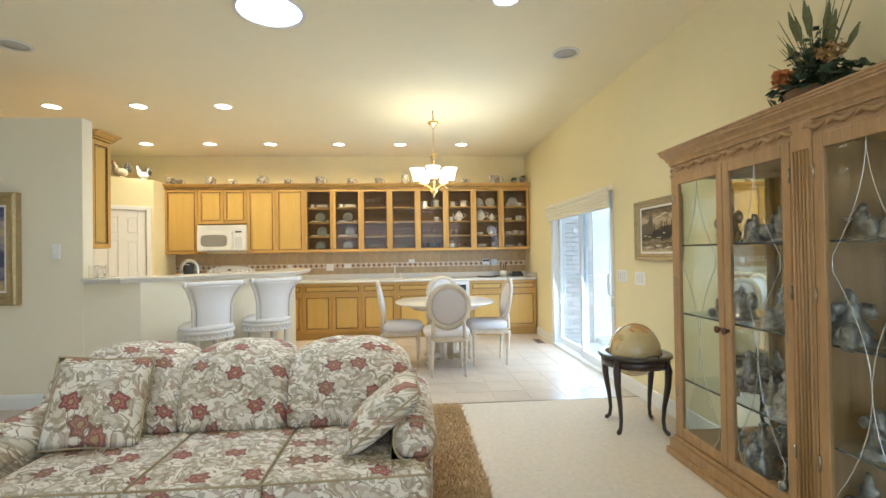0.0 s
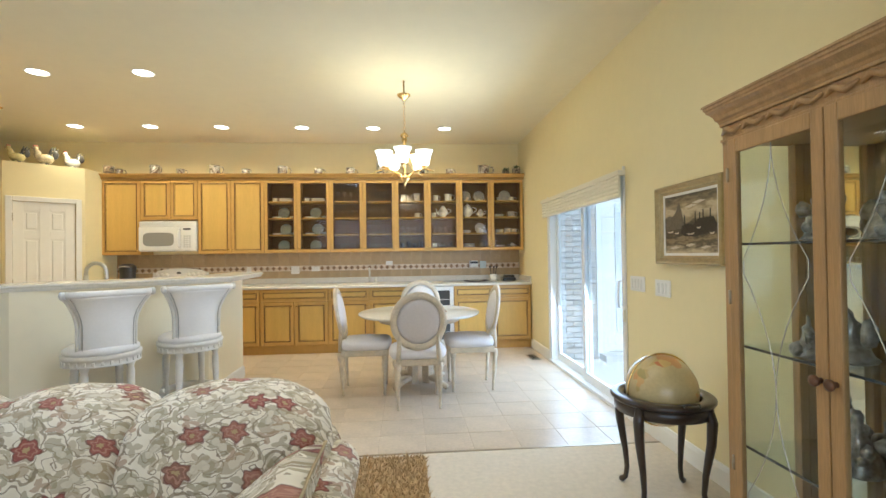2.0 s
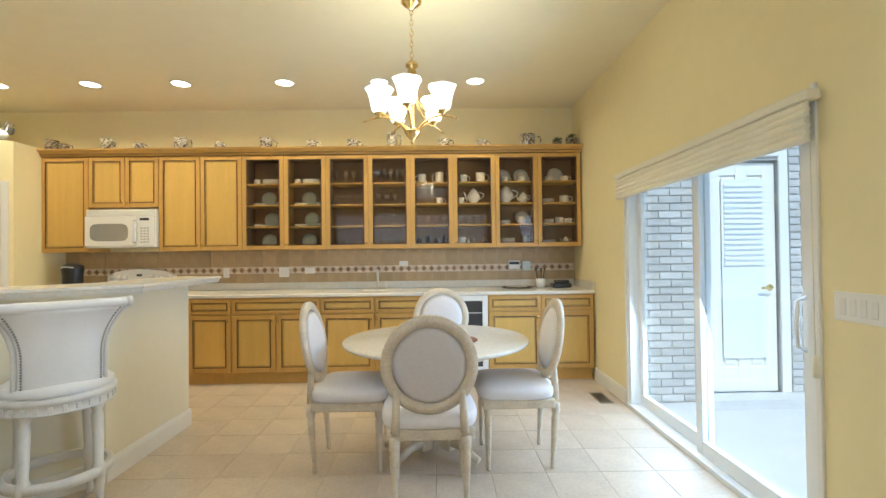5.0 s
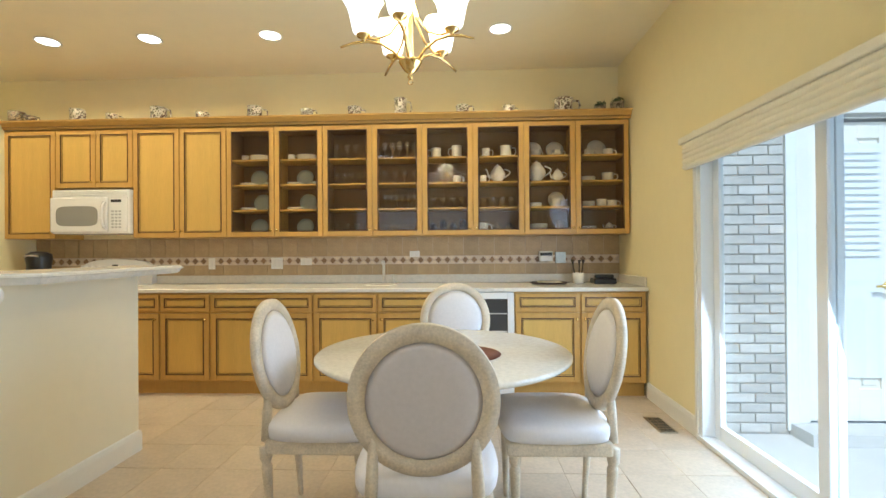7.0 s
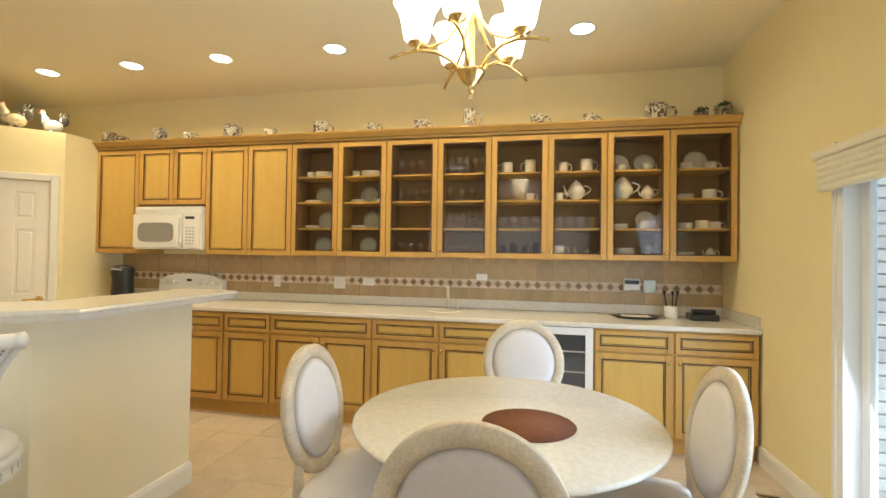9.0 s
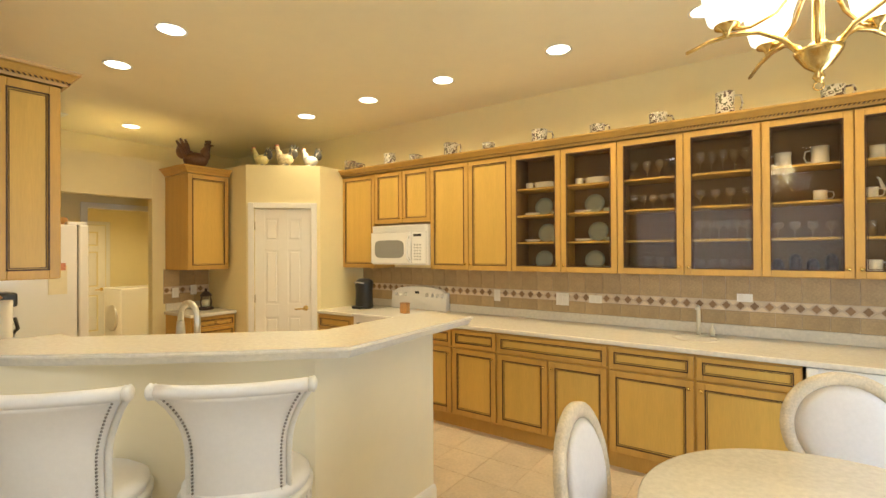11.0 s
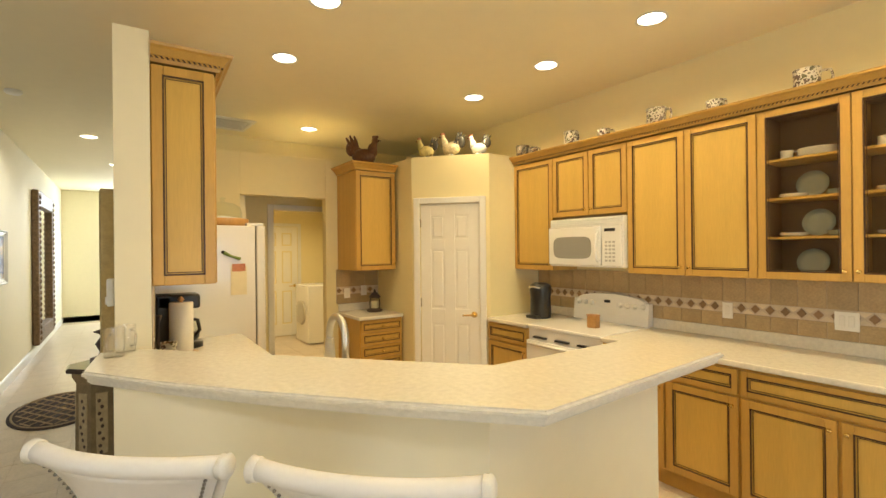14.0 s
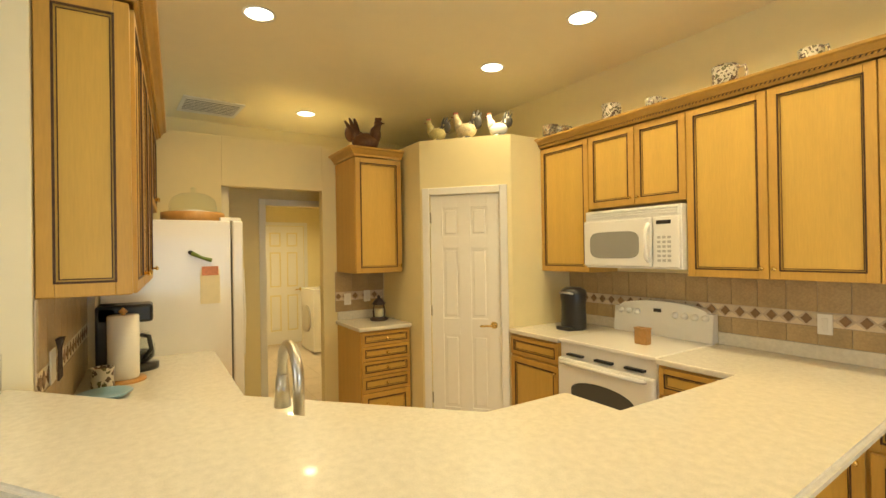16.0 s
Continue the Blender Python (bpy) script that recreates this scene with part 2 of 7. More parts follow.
def add_tube(bm, pts, radius, seg=8, closed=False):
    """A round rod along points; radius a number or one for each point."""
    pts = [Vector(p) for p in pts]
    n = len(pts)
    rad = radius if isinstance(radius, (list, tuple)) else [radius] * n
    rings, up = [], Vector((0.3, 0.2, 0.93))
    for i, p in enumerate(pts):
        a, b = pts[(i - 1) % n] if (closed or i) else p, pts[(i + 1) % n] if (closed or i < n - 1) else p
        d = (b - a).normalized()
        side = d.cross(up)
        side = side.normalized() if side.length > 1e-4 else d.orthogonal().normalized()
        up = side.cross(d).normalized()
        rings.append([bm.verts.new(p + rad[i] * (math.cos(2 * math.pi * k / seg) * side + math.sin(2 * math.pi * k / seg) * up)) for k in range(seg)])
    for i in range(n if closed else n - 1):
        a, b = rings[i], rings[(i + 1) % n]
        for k in range(seg):
            bm.faces.new((a[k], a[(k + 1) % seg], b[(k + 1) % seg], b[k]))
    if not closed:
        bm.faces.new(rings[0][::-1])
        bm.faces.new(rings[-1])
    return [v for r in rings for v in r]


def tube(name, pts, radius, material, parent=None, seg=8, closed=False, label=""):
    bm = bmesh.new()
    add_tube(bm, pts, radius, seg, closed)
    bmesh.ops.recalc_face_normals(bm, faces=bm.faces)
    return part(name, bm, material, parent, label, smooth=True)


def add_sweep(bm, path, profile, closed=False):
    """A moulding: profile of (out, up) swept along a plan path of (x, y, z); out is to the right of the way."""
    n = len(path)
    P = [Vector(p) for p in path]
    rings = []
    for i in range(n):
        d0 = (P[i] - P[i - 1]).normalized() if (i or closed) else (P[1] - P[0]).normalized()
        d1 = (P[(i + 1) % n] - P[i]).normalized() if (i < n - 1 or closed) else d0
        r0, r1 = Vector((d0.y, -d0.x, 0)), Vector((d1.y, -d1.x, 0))
        r = (r0 + r1).normalized()
        r = r / max(r.dot(r0), 0.3)
        rings.append([bm.verts.new(P[i] + r * o + Vector((0, 0, u))) for o, u in profile])
    k = len(profile)
    for i in range(n if closed else n - 1):
        a, b = rings[i], rings[(i + 1) % n]
        for j in range(k):
            bm.faces.new((a[j], b[j], b[(j + 1) % k], a[(j + 1) % k]))
    if not closed:
        bm.faces.new(rings[0])
        bm.faces.new(rings[-1][::-1])
    bmesh.ops.recalc_face_normals(bm, faces=bm.faces)


def sweep(name, path, profile, material, parent=None, closed=False, label=""):
    bm = bmesh.new()
    add_sweep(bm, path, profile, closed)
    return part(name, bm, material, parent, label)


def structure(name, boxes, material, label, category, bevel=0.0):
    bm = bmesh.new()
    for lo, hi in boxes:
        add_box(bm, lo, hi, bevel)
    return tagged(part(name, bm, material, None), label, category, kind="structure")


# ---- structure ----
XR, YB, ZC, XW = 2.12, 7.52, 3.04, -5.2
TILE_Y = 3.52

structure("ground", [((-80, -80, -0.35), (80, 80, -0.16))], CONCRETE, "pale concrete ground outside the house", "ground")
floor = structure("floor", [((-14.2, TILE_Y, -0.15), (XR + 0.1, YB + 0.1, -0.003)), ((-14.2, 2.6, -0.15), (-2.3, TILE_Y, -0.003))], GROUT, "cream ceramic tile floor with pale grout", "floor")
carpet = structure("floor_carpet", [((-2.3, -4.1, -0.15), (XR, TILE_Y, 0.004)), ((-6.6, -4.1, -0.15), (-2.3, 2.6, 0.004))], CARPET, "cream wall-to-wall carpet in the living room", "carpet")
structure("ceiling", [((-14.3, -4.2, ZC), (XR + 0.15, YB + 0.15, ZC + 0.12))], CEIL, "smooth cream painted ceiling", "ceiling")
structure("wall_north", [((-9.3, YB, -0.1), (XR + 0.12, YB + 0.12, ZC))], WALL, "cream painted kitchen back wall", "wall")
structure("wall_east", [((XR, -4.2, -0.1), (XR + 0.14, 4.02, ZC)), ((XR, 6.0, -0.1), (XR + 0.14, YB, ZC)), ((XR, 4.02, 2.0), (XR + 0.14, 6.0, ZC))], WALL, "cream painted wall with a sliding door", "wall")
structure("wall_south", [((-6.6, -4.2, -0.1), (-2.2, -4.05, ZC)), ((1.4, -4.2, -0.1), (XR, -4.05, ZC)), ((-2.2, -4.2, -0.1), (1.4, -4.05, 0.6)), ((-2.2, -4.2, 2.4), (1.4, -4.05, ZC))], WALL, "cream painted living room wall with a wide window", "wall")
structure("wall_living_west", [((-6.75, -4.2, -0.1), (-6.6, 2.73, ZC))], WHITE_WALL, "cream painted living room wall", "wall")
structure("wall_hall_south", [((-14.2, 2.6, -0.1), (-6.6, 2.73, ZC))], WHITE_WALL, "pale painted hall wall", "wall")
structure("wall_hall_north", [((-4.25, 3.86, -0.1), (-2.893, 4.0, 2.612)), ((-5.3, 3.99, -0.1), (-4.25, 4.05, 2.612))], WHITE_WALL, "low cream partition wall between hall and kitchen", "wall", bevel=0.004)
structure("wall_foyer_north", [((-14.2, 4.8, -0.1), (-5.3, 4.9, 2.57)), ((-14.2, 4.8, 2.57), (-6.65, 4.9, ZC))], WHITE_WALL, "pale painted foyer wall", "wall")
structure("wall_west", [((XW - 0.1, 4.05, -0.1), (XW, 4.83, 2.57)), ((XW - 0.1, 5.69, -0.1), (XW, 7.52, 2.57)), ((XW - 0.1, 4.83, 2.15), (XW, 5.69, 2.57)),
                        ((XW - 0.75, 4.9, 2.5), (XW - 0.1, 7.52, 2.57))], WALL, "cream kitchen wall with a cased opening to the laundry", "wall", bevel=0.004)
structure("wall_west_upper", [((XW - 1.52, 4.06, 2.57), (XW - 1.42, 7.52, ZC))], WALL, "cream painted wall above the plant shelf", "wall")
structure("wall_laundry", [((-5.95, 4.9, -0.1), (-5.85, 5.31, 2.57)), ((-5.95, 6.05, -0.1), (-5.85, 7.52, 2.57)), ((-5.95, 5.31, 2.06), (-5.85, 6.05, 2.57)),
                           ((-9.3, 4.9, -0.1), (-9.2, 7.52, 2.57)), ((-9.3, 7.42, -0.1), (-5.95, 7.52, 2.57)), ((-5.85, 5.95, -0.1), (-5.3, 6.05, 2.5))], WALL, "warm cream laundry room walls", "wall")
structure("ceiling_laundry", [((-9.3, 4.9, 2.57), (-5.95, 7.52, 2.62))], CEIL, "laundry room ceiling", "ceiling")

# entry end wall with door, sidelight and transom
FX = -14.0
structure("wall_entry", [((FX - 0.15, 2.6, -0.1), (FX, 3.70, ZC)), ((FX - 0.15, 3.70, 2.86), (FX, 4.9, ZC)), ((FX - 0.15, 3.70, 2.14), (FX, 4.9, 2.26))], WHITE_WALL, "pale entry wall around the front door", "wall")

# pantry corner box
PA, PB = Vector((-4.43, 6.31)), Vector((-3.845, 6.845))
PD = (PB - PA).normalized()
PN = Vector((PD.y, -PD.x))
PANTRY_TOP = 2.527
bm = bmesh.new()
add_prism(bm, [(-5.19, 6.31), (PA.x, PA.y), (PA.x + 0.05, PA.y + 0.06), (-5.19, 6.40)], -0.1, PANTRY_TOP)
add_prism(bm, [(PB.x, PB.y), (PB.x, 7.515), (PB.x - 0.09, 7.515), (PB.x - 0.09, PB.y - 0.02)], -0.1, PANTRY_TOP)
PL = (PB - PA).length
def along(s, d=0.0):
    p = PA + PD * s + PN * d
    return (p.x, p.y)
D0, D1 = 0.085, 0.695
add_prism(bm, [along(0), along(D0), along(D0, -0.1), along(0, -0.1)], -0.1, PANTRY_TOP)
add_prism(bm, [along(D1), along(PL), along(PL, -0.1), along(D1, -0.1)], -0.1, PANTRY_TOP)
add_prism(bm, [along(D0), along(D1), along(D1, -0.1), along(D0, -0.1)], 2.05, PANTRY_TOP)
tagged(part("wall_pantry", bm, WALL, None), "cream corner pantry walls with a flat plant shelf top", "wall", kind="structure")
bm = bmesh.new()
add_prism(bm, [(-5.19, 6.36), along(0.02, -0.05), along(PL - 0.02, -0.05), (PB.x - 0.05, 7.51), (-5.19, 7.51)], PANTRY_TOP - 0.06, PANTRY_TOP - 0.004)
tagged(part("plant_shelf", bm, WALL, None), "flat cream plant shelf above the pantry", "shelf", kind="structure")


def six_panel_door(name, width, height, m, label, knob_side=1, kind="structure", hinges=True):
    """A moulded door in its own frame: x along the width, -y towards the viewer, base at z 0."""
    d = tagged(new(name), label, "door", kind=kind)
    d.matrix_basis = m
    bm = bmesh.new()
    t = 0.035
    st, mid = 0.105, 0.10
    cols = [(st, width / 2 - mid / 2), (width / 2 + mid / 2, width - st)]
    rows = [(0.22, 0.84), (0.98, 1.58), (1.68, height - 0.11)]
    add_box(bm, (0, 0.012, 0), (width, t, height))
    for lo, hi in ((0, st), (width - st, width), (width / 2 - mid / 2, width / 2 + mid / 2)):
        add_box(bm, (lo, 0, 0), (hi, 0.02, height), 0.002)
    for lo, hi in ((0, rows[0][0]), (rows[0][1], rows[1][0]), (rows[1][1], rows[2][0]), (rows[2][1], height)):
        for a, b in cols:
            add_box(bm, (a, 0, lo), (b, 0.02, hi), 0.002)
    part("door_leaf", bm, DOOR_WHITE, d)
    for lo, hi in rows:
        for a, b in cols:
            box("door_panel", (a + 0.022, 0.003, lo + 0.022), (b - 0.022, 0.02, hi - 0.022), DOOR_WHITE, d, 0.008)
    kx = width - 0.06 if knob_side > 0 else 0.06
    h = tube("door_handle", [(kx, 0.0, 0.93), (kx, -0.045, 0.93), (kx - 0.02 * knob_side, -0.055, 0.93), (kx - 0.11 * knob_side, -0.05, 0.925)], 0.009, BRASS, d, label="brass lever handle")
    lathe("rose", [(0.028, 0), (0.03, 0.004), (0.02, 0.012)], BRASS, h, 16, pose(kx, 0, 0.93, 90))
    if hinges:
        hx = 0.0 if knob_side > 0 else width
        for z in (0.25, 1.0, 1.8):
            lathe("hinge", [(0.007, 0), (0.007, 0.09)], NICKEL, d, 8, pose(hx, -0.004, z))
    return d


def casing(name, width, height, m, material=WHITE, w=0.06, label="white painted door casing"):
    c = tagged(new(name), label, "trim", kind="structure")
    c.matrix_basis = m
    box("jamb", (-w, -0.018, 0), (0.0, 0.002, height + w), material, c, 0.005)
    box("jamb", (width, -0.018, 0), (width + w, 0.002, height + w), material, c, 0.005)
    box("head", (0, -0.018, height), (width, 0.002, height + w), material, c, 0.005)
    return c


ang = math.degrees(math.atan2(PD.y, PD.x))
p0 = along(D0)
casing("trim_pantry_door", D1 - D0, 2.05, pose(p0[0], p0[1], 0, 0, 0, ang), w=0.062)
pi = along(D0 + 0.004, -0.012)
six_panel_door("door_pantry", D1 - D0 - 0.008, 2.035, pose(pi[0], pi[1], 0.012, 0, 0, ang), "closed white six-panel pantry door")

# laundry door beyond the opening
casing("trim_laundry_opening", 0.74, 2.06, pose(-5.85, 5.31, 0, 0, 0, 90), w=0.065)
six_panel_door("door_laundry", 0.68, 2.03, pose(-9.19, 5.93, 0.01, 0, 0, 90), "white six-panel door at the end of the laundry")
casing("trim_laundry_door", 0.70, 2.05, pose(-9.2, 5.92, 0, 0, 0, 90))

# baseboards
BB = [(0, 0), (0.014, 0), (0.014, 0.10), (0.008, 0.125), (0, 0.13)]
def baseboard(path):
    tagged(sweep("baseboard", [(x, y, 0.0) for x, y in path], BB, WHITE), "white painted baseboard", "trim", kind="structure")
baseboard([(XR, 6.83), (XR, 6.03)])
baseboard([(XR, 3.99), (XR, -4.0)])
baseboard([(-2.893, 3.86), (-4.25, 3.86)][::-1])
baseboard([(-13.9, 2.73), (-6.6, 2.73)][::-1])
baseboard([(FX, 2.74), (FX, 3.6)][::-1])
baseboard([(XW, 5.72), (XW, 5.69)])
baseboard([(XW, 5.78), (XW, 5.69)])

# ---- breakfast bar ----
bm = bmesh.new()
add_prism(bm, [(-2.893, 3.862), (-2.40, 3.862), (-1.45, 4.80), (-1.46, 5.72), (-1.60, 5.72), (-1.60, 4.88), (-2.46, 4.0), (-2.893, 4.0)], -0.1, 1.105)
tagged(part("wall_bar", bm, WHITE_WALL, None), "cream painted half wall under the breakfast bar", "wall", kind="structure")
baseboard([(-1.60, 5.72), (-1.46, 5.72), (-1.45, 4.80), (-2.40, 3.862), (-2.893, 3.862)][::-1])
BAR = [(-2.52, 3.765), (-2.2, 3.985), (-1.884, 4.23), (-1.56, 4.51), (-1.231, 4.818), (-1.29, 5.92), (-1.69, 5.96), (-1.69, 5.04), (-2.885, 3.955), (-2.885, 3.80)]
bar_top = thing("breakfast_counter", "cream solid-surface bar top with a stepped edge, angled", "countertop")
def grown(pts, d):
    out = []
    n = len(pts)
    for i in range(n):
        a, b, c = (Vector(pts[(i + k) % n]) for k in (-1, 0, 1))
        u, v = (b - a).normalized(), (c - b).normalized()
        r0, r1 = Vector((u.y, -u.x)), Vector((v.y, -v.x))
        r = (r0 + r1).normalized()
        q = b + r * (d / max(r.dot(r0), 0.4))
        out.append((q.x, q.y))
    return out
bm = bmesh.new()
add_prism(bm, BAR, 1.128, 1.155)
bmesh.ops.bevel(bm, geom=[e for e in bm.edges if abs(e.verts[0].co.z - e.verts[1].co.z) < 1e-5], offset=0.009, segments=3, affect="EDGES")
part("slab", bm, CREAM_TOP, bar_top)
bm = bmesh.new()
add_prism(bm, grown(BAR, -0.016), 1.105, 1.131)
bmesh.ops.bevel(bm, geom=[e for e in bm.edges if abs(e.verts[0].co.z - e.verts[1].co.z) < 1e-5 and e.verts[0].co.z < 1.11], offset=0.008, segments=2, affect="EDGES")
part("edge_band", bm, CREAM_TOP, bar_top)


# ---- cabinets ----
def rect_ring(bm, x0, x1, z0, z1, w, y0, y1, bevel=0.002):
    add_box(bm, (x0, y0, z0), (x0 + w, y1, z1), bevel)
    add_box(bm, (x1 - w, y0, z0), (x1, y1, z1), bevel)
    add_box(bm, (x0 + w, y0, z0), (x1 - w, y1, z0 + w), bevel)
    add_box(bm, (x0 + w, y0, z1 - w), (x1 - w, y1, z1), bevel)


def bead_ring(x0, x1, z0, z1, y, parent, r=0.0036):
    """The dark glazed rope bead round a door panel."""
    bm = bmesh.new()
    rect_ring(bm, x0, x1, z0, z1, 2 * r, y - r, y + r, 0.0015)
    part("glazed_bead", bm, GLAZE, parent, "dark glazed bead")


def cab_door(parent, x0, x1, z0, z1, y=0.0, knob=None, glazed=False, name="door"):
    """A framed front at y (viewer at -y): frame, recessed panel or pane, dark bead and knob."""
    g = 0.003
    x0, x1, z0, z1 = x0 + g, x1 - g, z0 + g, z1 - g
    w = min(0.048, (z1 - z0) * 0.24)
    bm = bmesh.new()
    rect_ring(bm, x0, x1, z0, z1, w, y - 0.02, y, 0.003)
    d = part(name, bm, MAPLE, parent)
    bead_ring(x0 + w - 0.004, x1 - w + 0.004, z0 + w - 0.004, z1 - w + 0.004, y - 0.018, d, 0.0038)
    bead_ring(x0 + w + 0.009, x1 - w - 0.009, z0 + w + 0.009, z1 - w - 0.009, y - 0.010, d, 0.0017)
    if glazed:
        p = box("pane", (x0 + w, y - 0.010, z0 + w), (x1 - w, y - 0.006, z1 - w), CAB_GLASS, d, label="clear glass pane")
    else:
        box("panel", (x0 + w - 0.003, y - 0.008, z0 + w - 0.003), (x1 - w + 0.003, y - 0.002, z1 - w + 0.003), MAPLE_PANEL, d, 0.001)
    if knob:
        kx, kz = knob
        lathe("knob", [(0.006, 0), (0.005, 0.012), (0.012, 0.018), (0.013, 0.024), (0.008, 0.030)], BRASS, d, 14, pose(kx, y - 0.02, kz, 90), "small brass knob")
    return d


CROWN = [(0, 0), (0.012, 0), (0.016, 0.018), (0.03, 0.03), (0.05, 0.055), (0.066, 0.062), (0.07, 0.075), (0, 0.075)]


def carcass(name, x0, x1, z0, z1, depth, m, label, group, open_front=False, shelves=()):
    c = thing(name, label, "cabinet", m, group)
    t = 0.018
    if open_front:
        bm = bmesh.new()
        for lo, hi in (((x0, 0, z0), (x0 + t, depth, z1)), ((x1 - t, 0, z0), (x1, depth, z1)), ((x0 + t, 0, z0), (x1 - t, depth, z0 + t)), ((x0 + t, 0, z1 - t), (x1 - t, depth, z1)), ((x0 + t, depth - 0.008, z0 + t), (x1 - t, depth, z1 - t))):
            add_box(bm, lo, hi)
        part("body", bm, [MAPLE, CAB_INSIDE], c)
        # inner faces get the maple that has shade painted into it
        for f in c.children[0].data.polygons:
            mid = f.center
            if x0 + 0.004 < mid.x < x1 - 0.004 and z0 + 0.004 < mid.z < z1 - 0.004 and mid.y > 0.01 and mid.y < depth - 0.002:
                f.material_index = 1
        for z in shelves:
            box("shelf", (x0 + t, 0.03, z), (x1 - t, depth - 0.008, z + 0.016), MAPLE_PANEL, c, 0.002)
    else:
        box("body", (x0, 0, z0), (x1, depth, z1), MAPLE, c, 0.002)
    return c


def rope(name, p0, p1, parent, r=0.0085):
    """A twisted rope bead between two points, its dark glazed core showing between the turns."""
    p0, p1 = Vector(p0), Vector(p1)
    d = (p1 - p0).normalized()
    side, up = d.cross(Vector((0, 0, 1))), Vector((0, 0, 1))
    n, L = int((p1 - p0).length / 0.022), (p1 - p0).length
    verts, faces = [], []
    for k in range(n):
        c0 = p0 + d * (L * (k + 0.5) / n)
        b0 = len(verts)
        for e in (-1, 1):
            for a in range(6):
                t = 2 * math.pi * a / 6
                verts.append(tuple(c0 + d * (e * 0.0055 + 0.007 * math.sin(t)) + side * (r * math.cos(t)) + up * (r * math.sin(t))))
        for a in range(6):
            faces.append((b0 + a, b0 + (a + 1) % 6, b0 + 6 + (a + 1) % 6, b0 + 6 + a))
        faces += [tuple(range(b0 + 5, b0 - 1, -1)), tuple(range(b0 + 6, b0 + 12))]
    me = bpy.data.meshes.new(name)
    me.from_pydata(verts, [], faces)
    me.materials.append(MAPLE)
    ob = new(name, me)
    ob.parent = parent
    tagged(ob, kind="stuff")
    return tube("rope_core", [p0, p1], r * 0.72, GLAZE, parent, 6, label="dark glazed rope core")


UY, UZ0, UZ1 = 7.20, 1.383, 2.43
EDGES = [-3.855, -3.335, -2.935, -2.565, -2.11, -1.652, -1.19, -0.728, -0.258, 0.21, 0.68, 1.15, 1.62, 2.105]
UPPER = "wall cabinets along the back wall"
M = pose(0, UY, 0)
DEEP = YB - UY - 0.006
c = carcass("wall_cabinet", EDGES[0], EDGES[1], UZ0, UZ1, DEEP, M, "maple wall cabinet with one glazed-edge panel door", UPPER)
cab_door(c, EDGES[0], EDGES[1], UZ0, UZ1, knob=(EDGES[1] - 0.03, UZ0 + 0.06))
c = carcass("wall_cabinet", EDGES[1], EDGES[3], 1.87, UZ1, DEEP, M, "short maple wall cabinet with two doors above the microwave", UPPER)
cab_door(c, EDGES[1], EDGES[2], 1.87, UZ1, knob=(EDGES[2] - 0.03, 1.92))
cab_door(c, EDGES[2], EDGES[3], 1.87, UZ1, knob=(EDGES[2] + 0.03, 1.92))
c = carcass("wall_cabinet", EDGES[3], EDGES[5], UZ0, UZ1, DEEP, M, "maple wall cabinet with two panel doors", UPPER)
cab_door(c, EDGES[3], EDGES[4], UZ0, UZ1, knob=(EDGES[4] - 0.03, UZ0 + 0.06))
cab_door(c, EDGES[4], EDGES[5], UZ0, UZ1, knob=(EDGES[4] + 0.03, UZ0 + 0.06))
SHELVES = [1.63, 1.87, 2.11]
for i, contents in ((5, "plates"), (7, "drinking glasses"), (9, "cups and glasses"), (11, "a white tea service")):
    a, b, d = EDGES[i], EDGES[i + 1], EDGES[i + 2]
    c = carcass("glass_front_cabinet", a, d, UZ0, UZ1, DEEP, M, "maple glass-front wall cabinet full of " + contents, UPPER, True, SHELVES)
    cab_door(c, a, b, UZ0, UZ1, knob=(b - 0.03, UZ0 + 0.06), glazed=True)
    cab_door(c, b, d, UZ0, UZ1, knob=(b + 0.03, UZ0 + 0.06), glazed=True)
    box("divider", (b - 0.009, 0.0, UZ0 + 0.02), (b + 0.009, DEEP - 0.008, UZ1 - 0.02), MAPLE, c)
crown = thing("crown_moulding", "maple crown moulding with a dark rope bead above the cabinets", "moulding")
sweep("crown", [(EDGES[0], YB - 0.01, UZ1 + 0.004), (EDGES[0], UY - 0.02, UZ1 + 0.004), (XR - 0.005, UY - 0.02, UZ1 + 0.004)], CROWN, MAPLE, crown)
box("top_board", (EDGES[0] + 0.002, UY - 0.018, UZ1 + 0.062), (XR - 0.006, YB - 0.006, UZ1 + 0.073), MAPLE, crown)
rope("rope_bead", (EDGES[0] - 0.03, UY - 0.044, UZ1 + 0.024), (XR - 0.006, UY - 0.044, UZ1 + 0.024), crown)

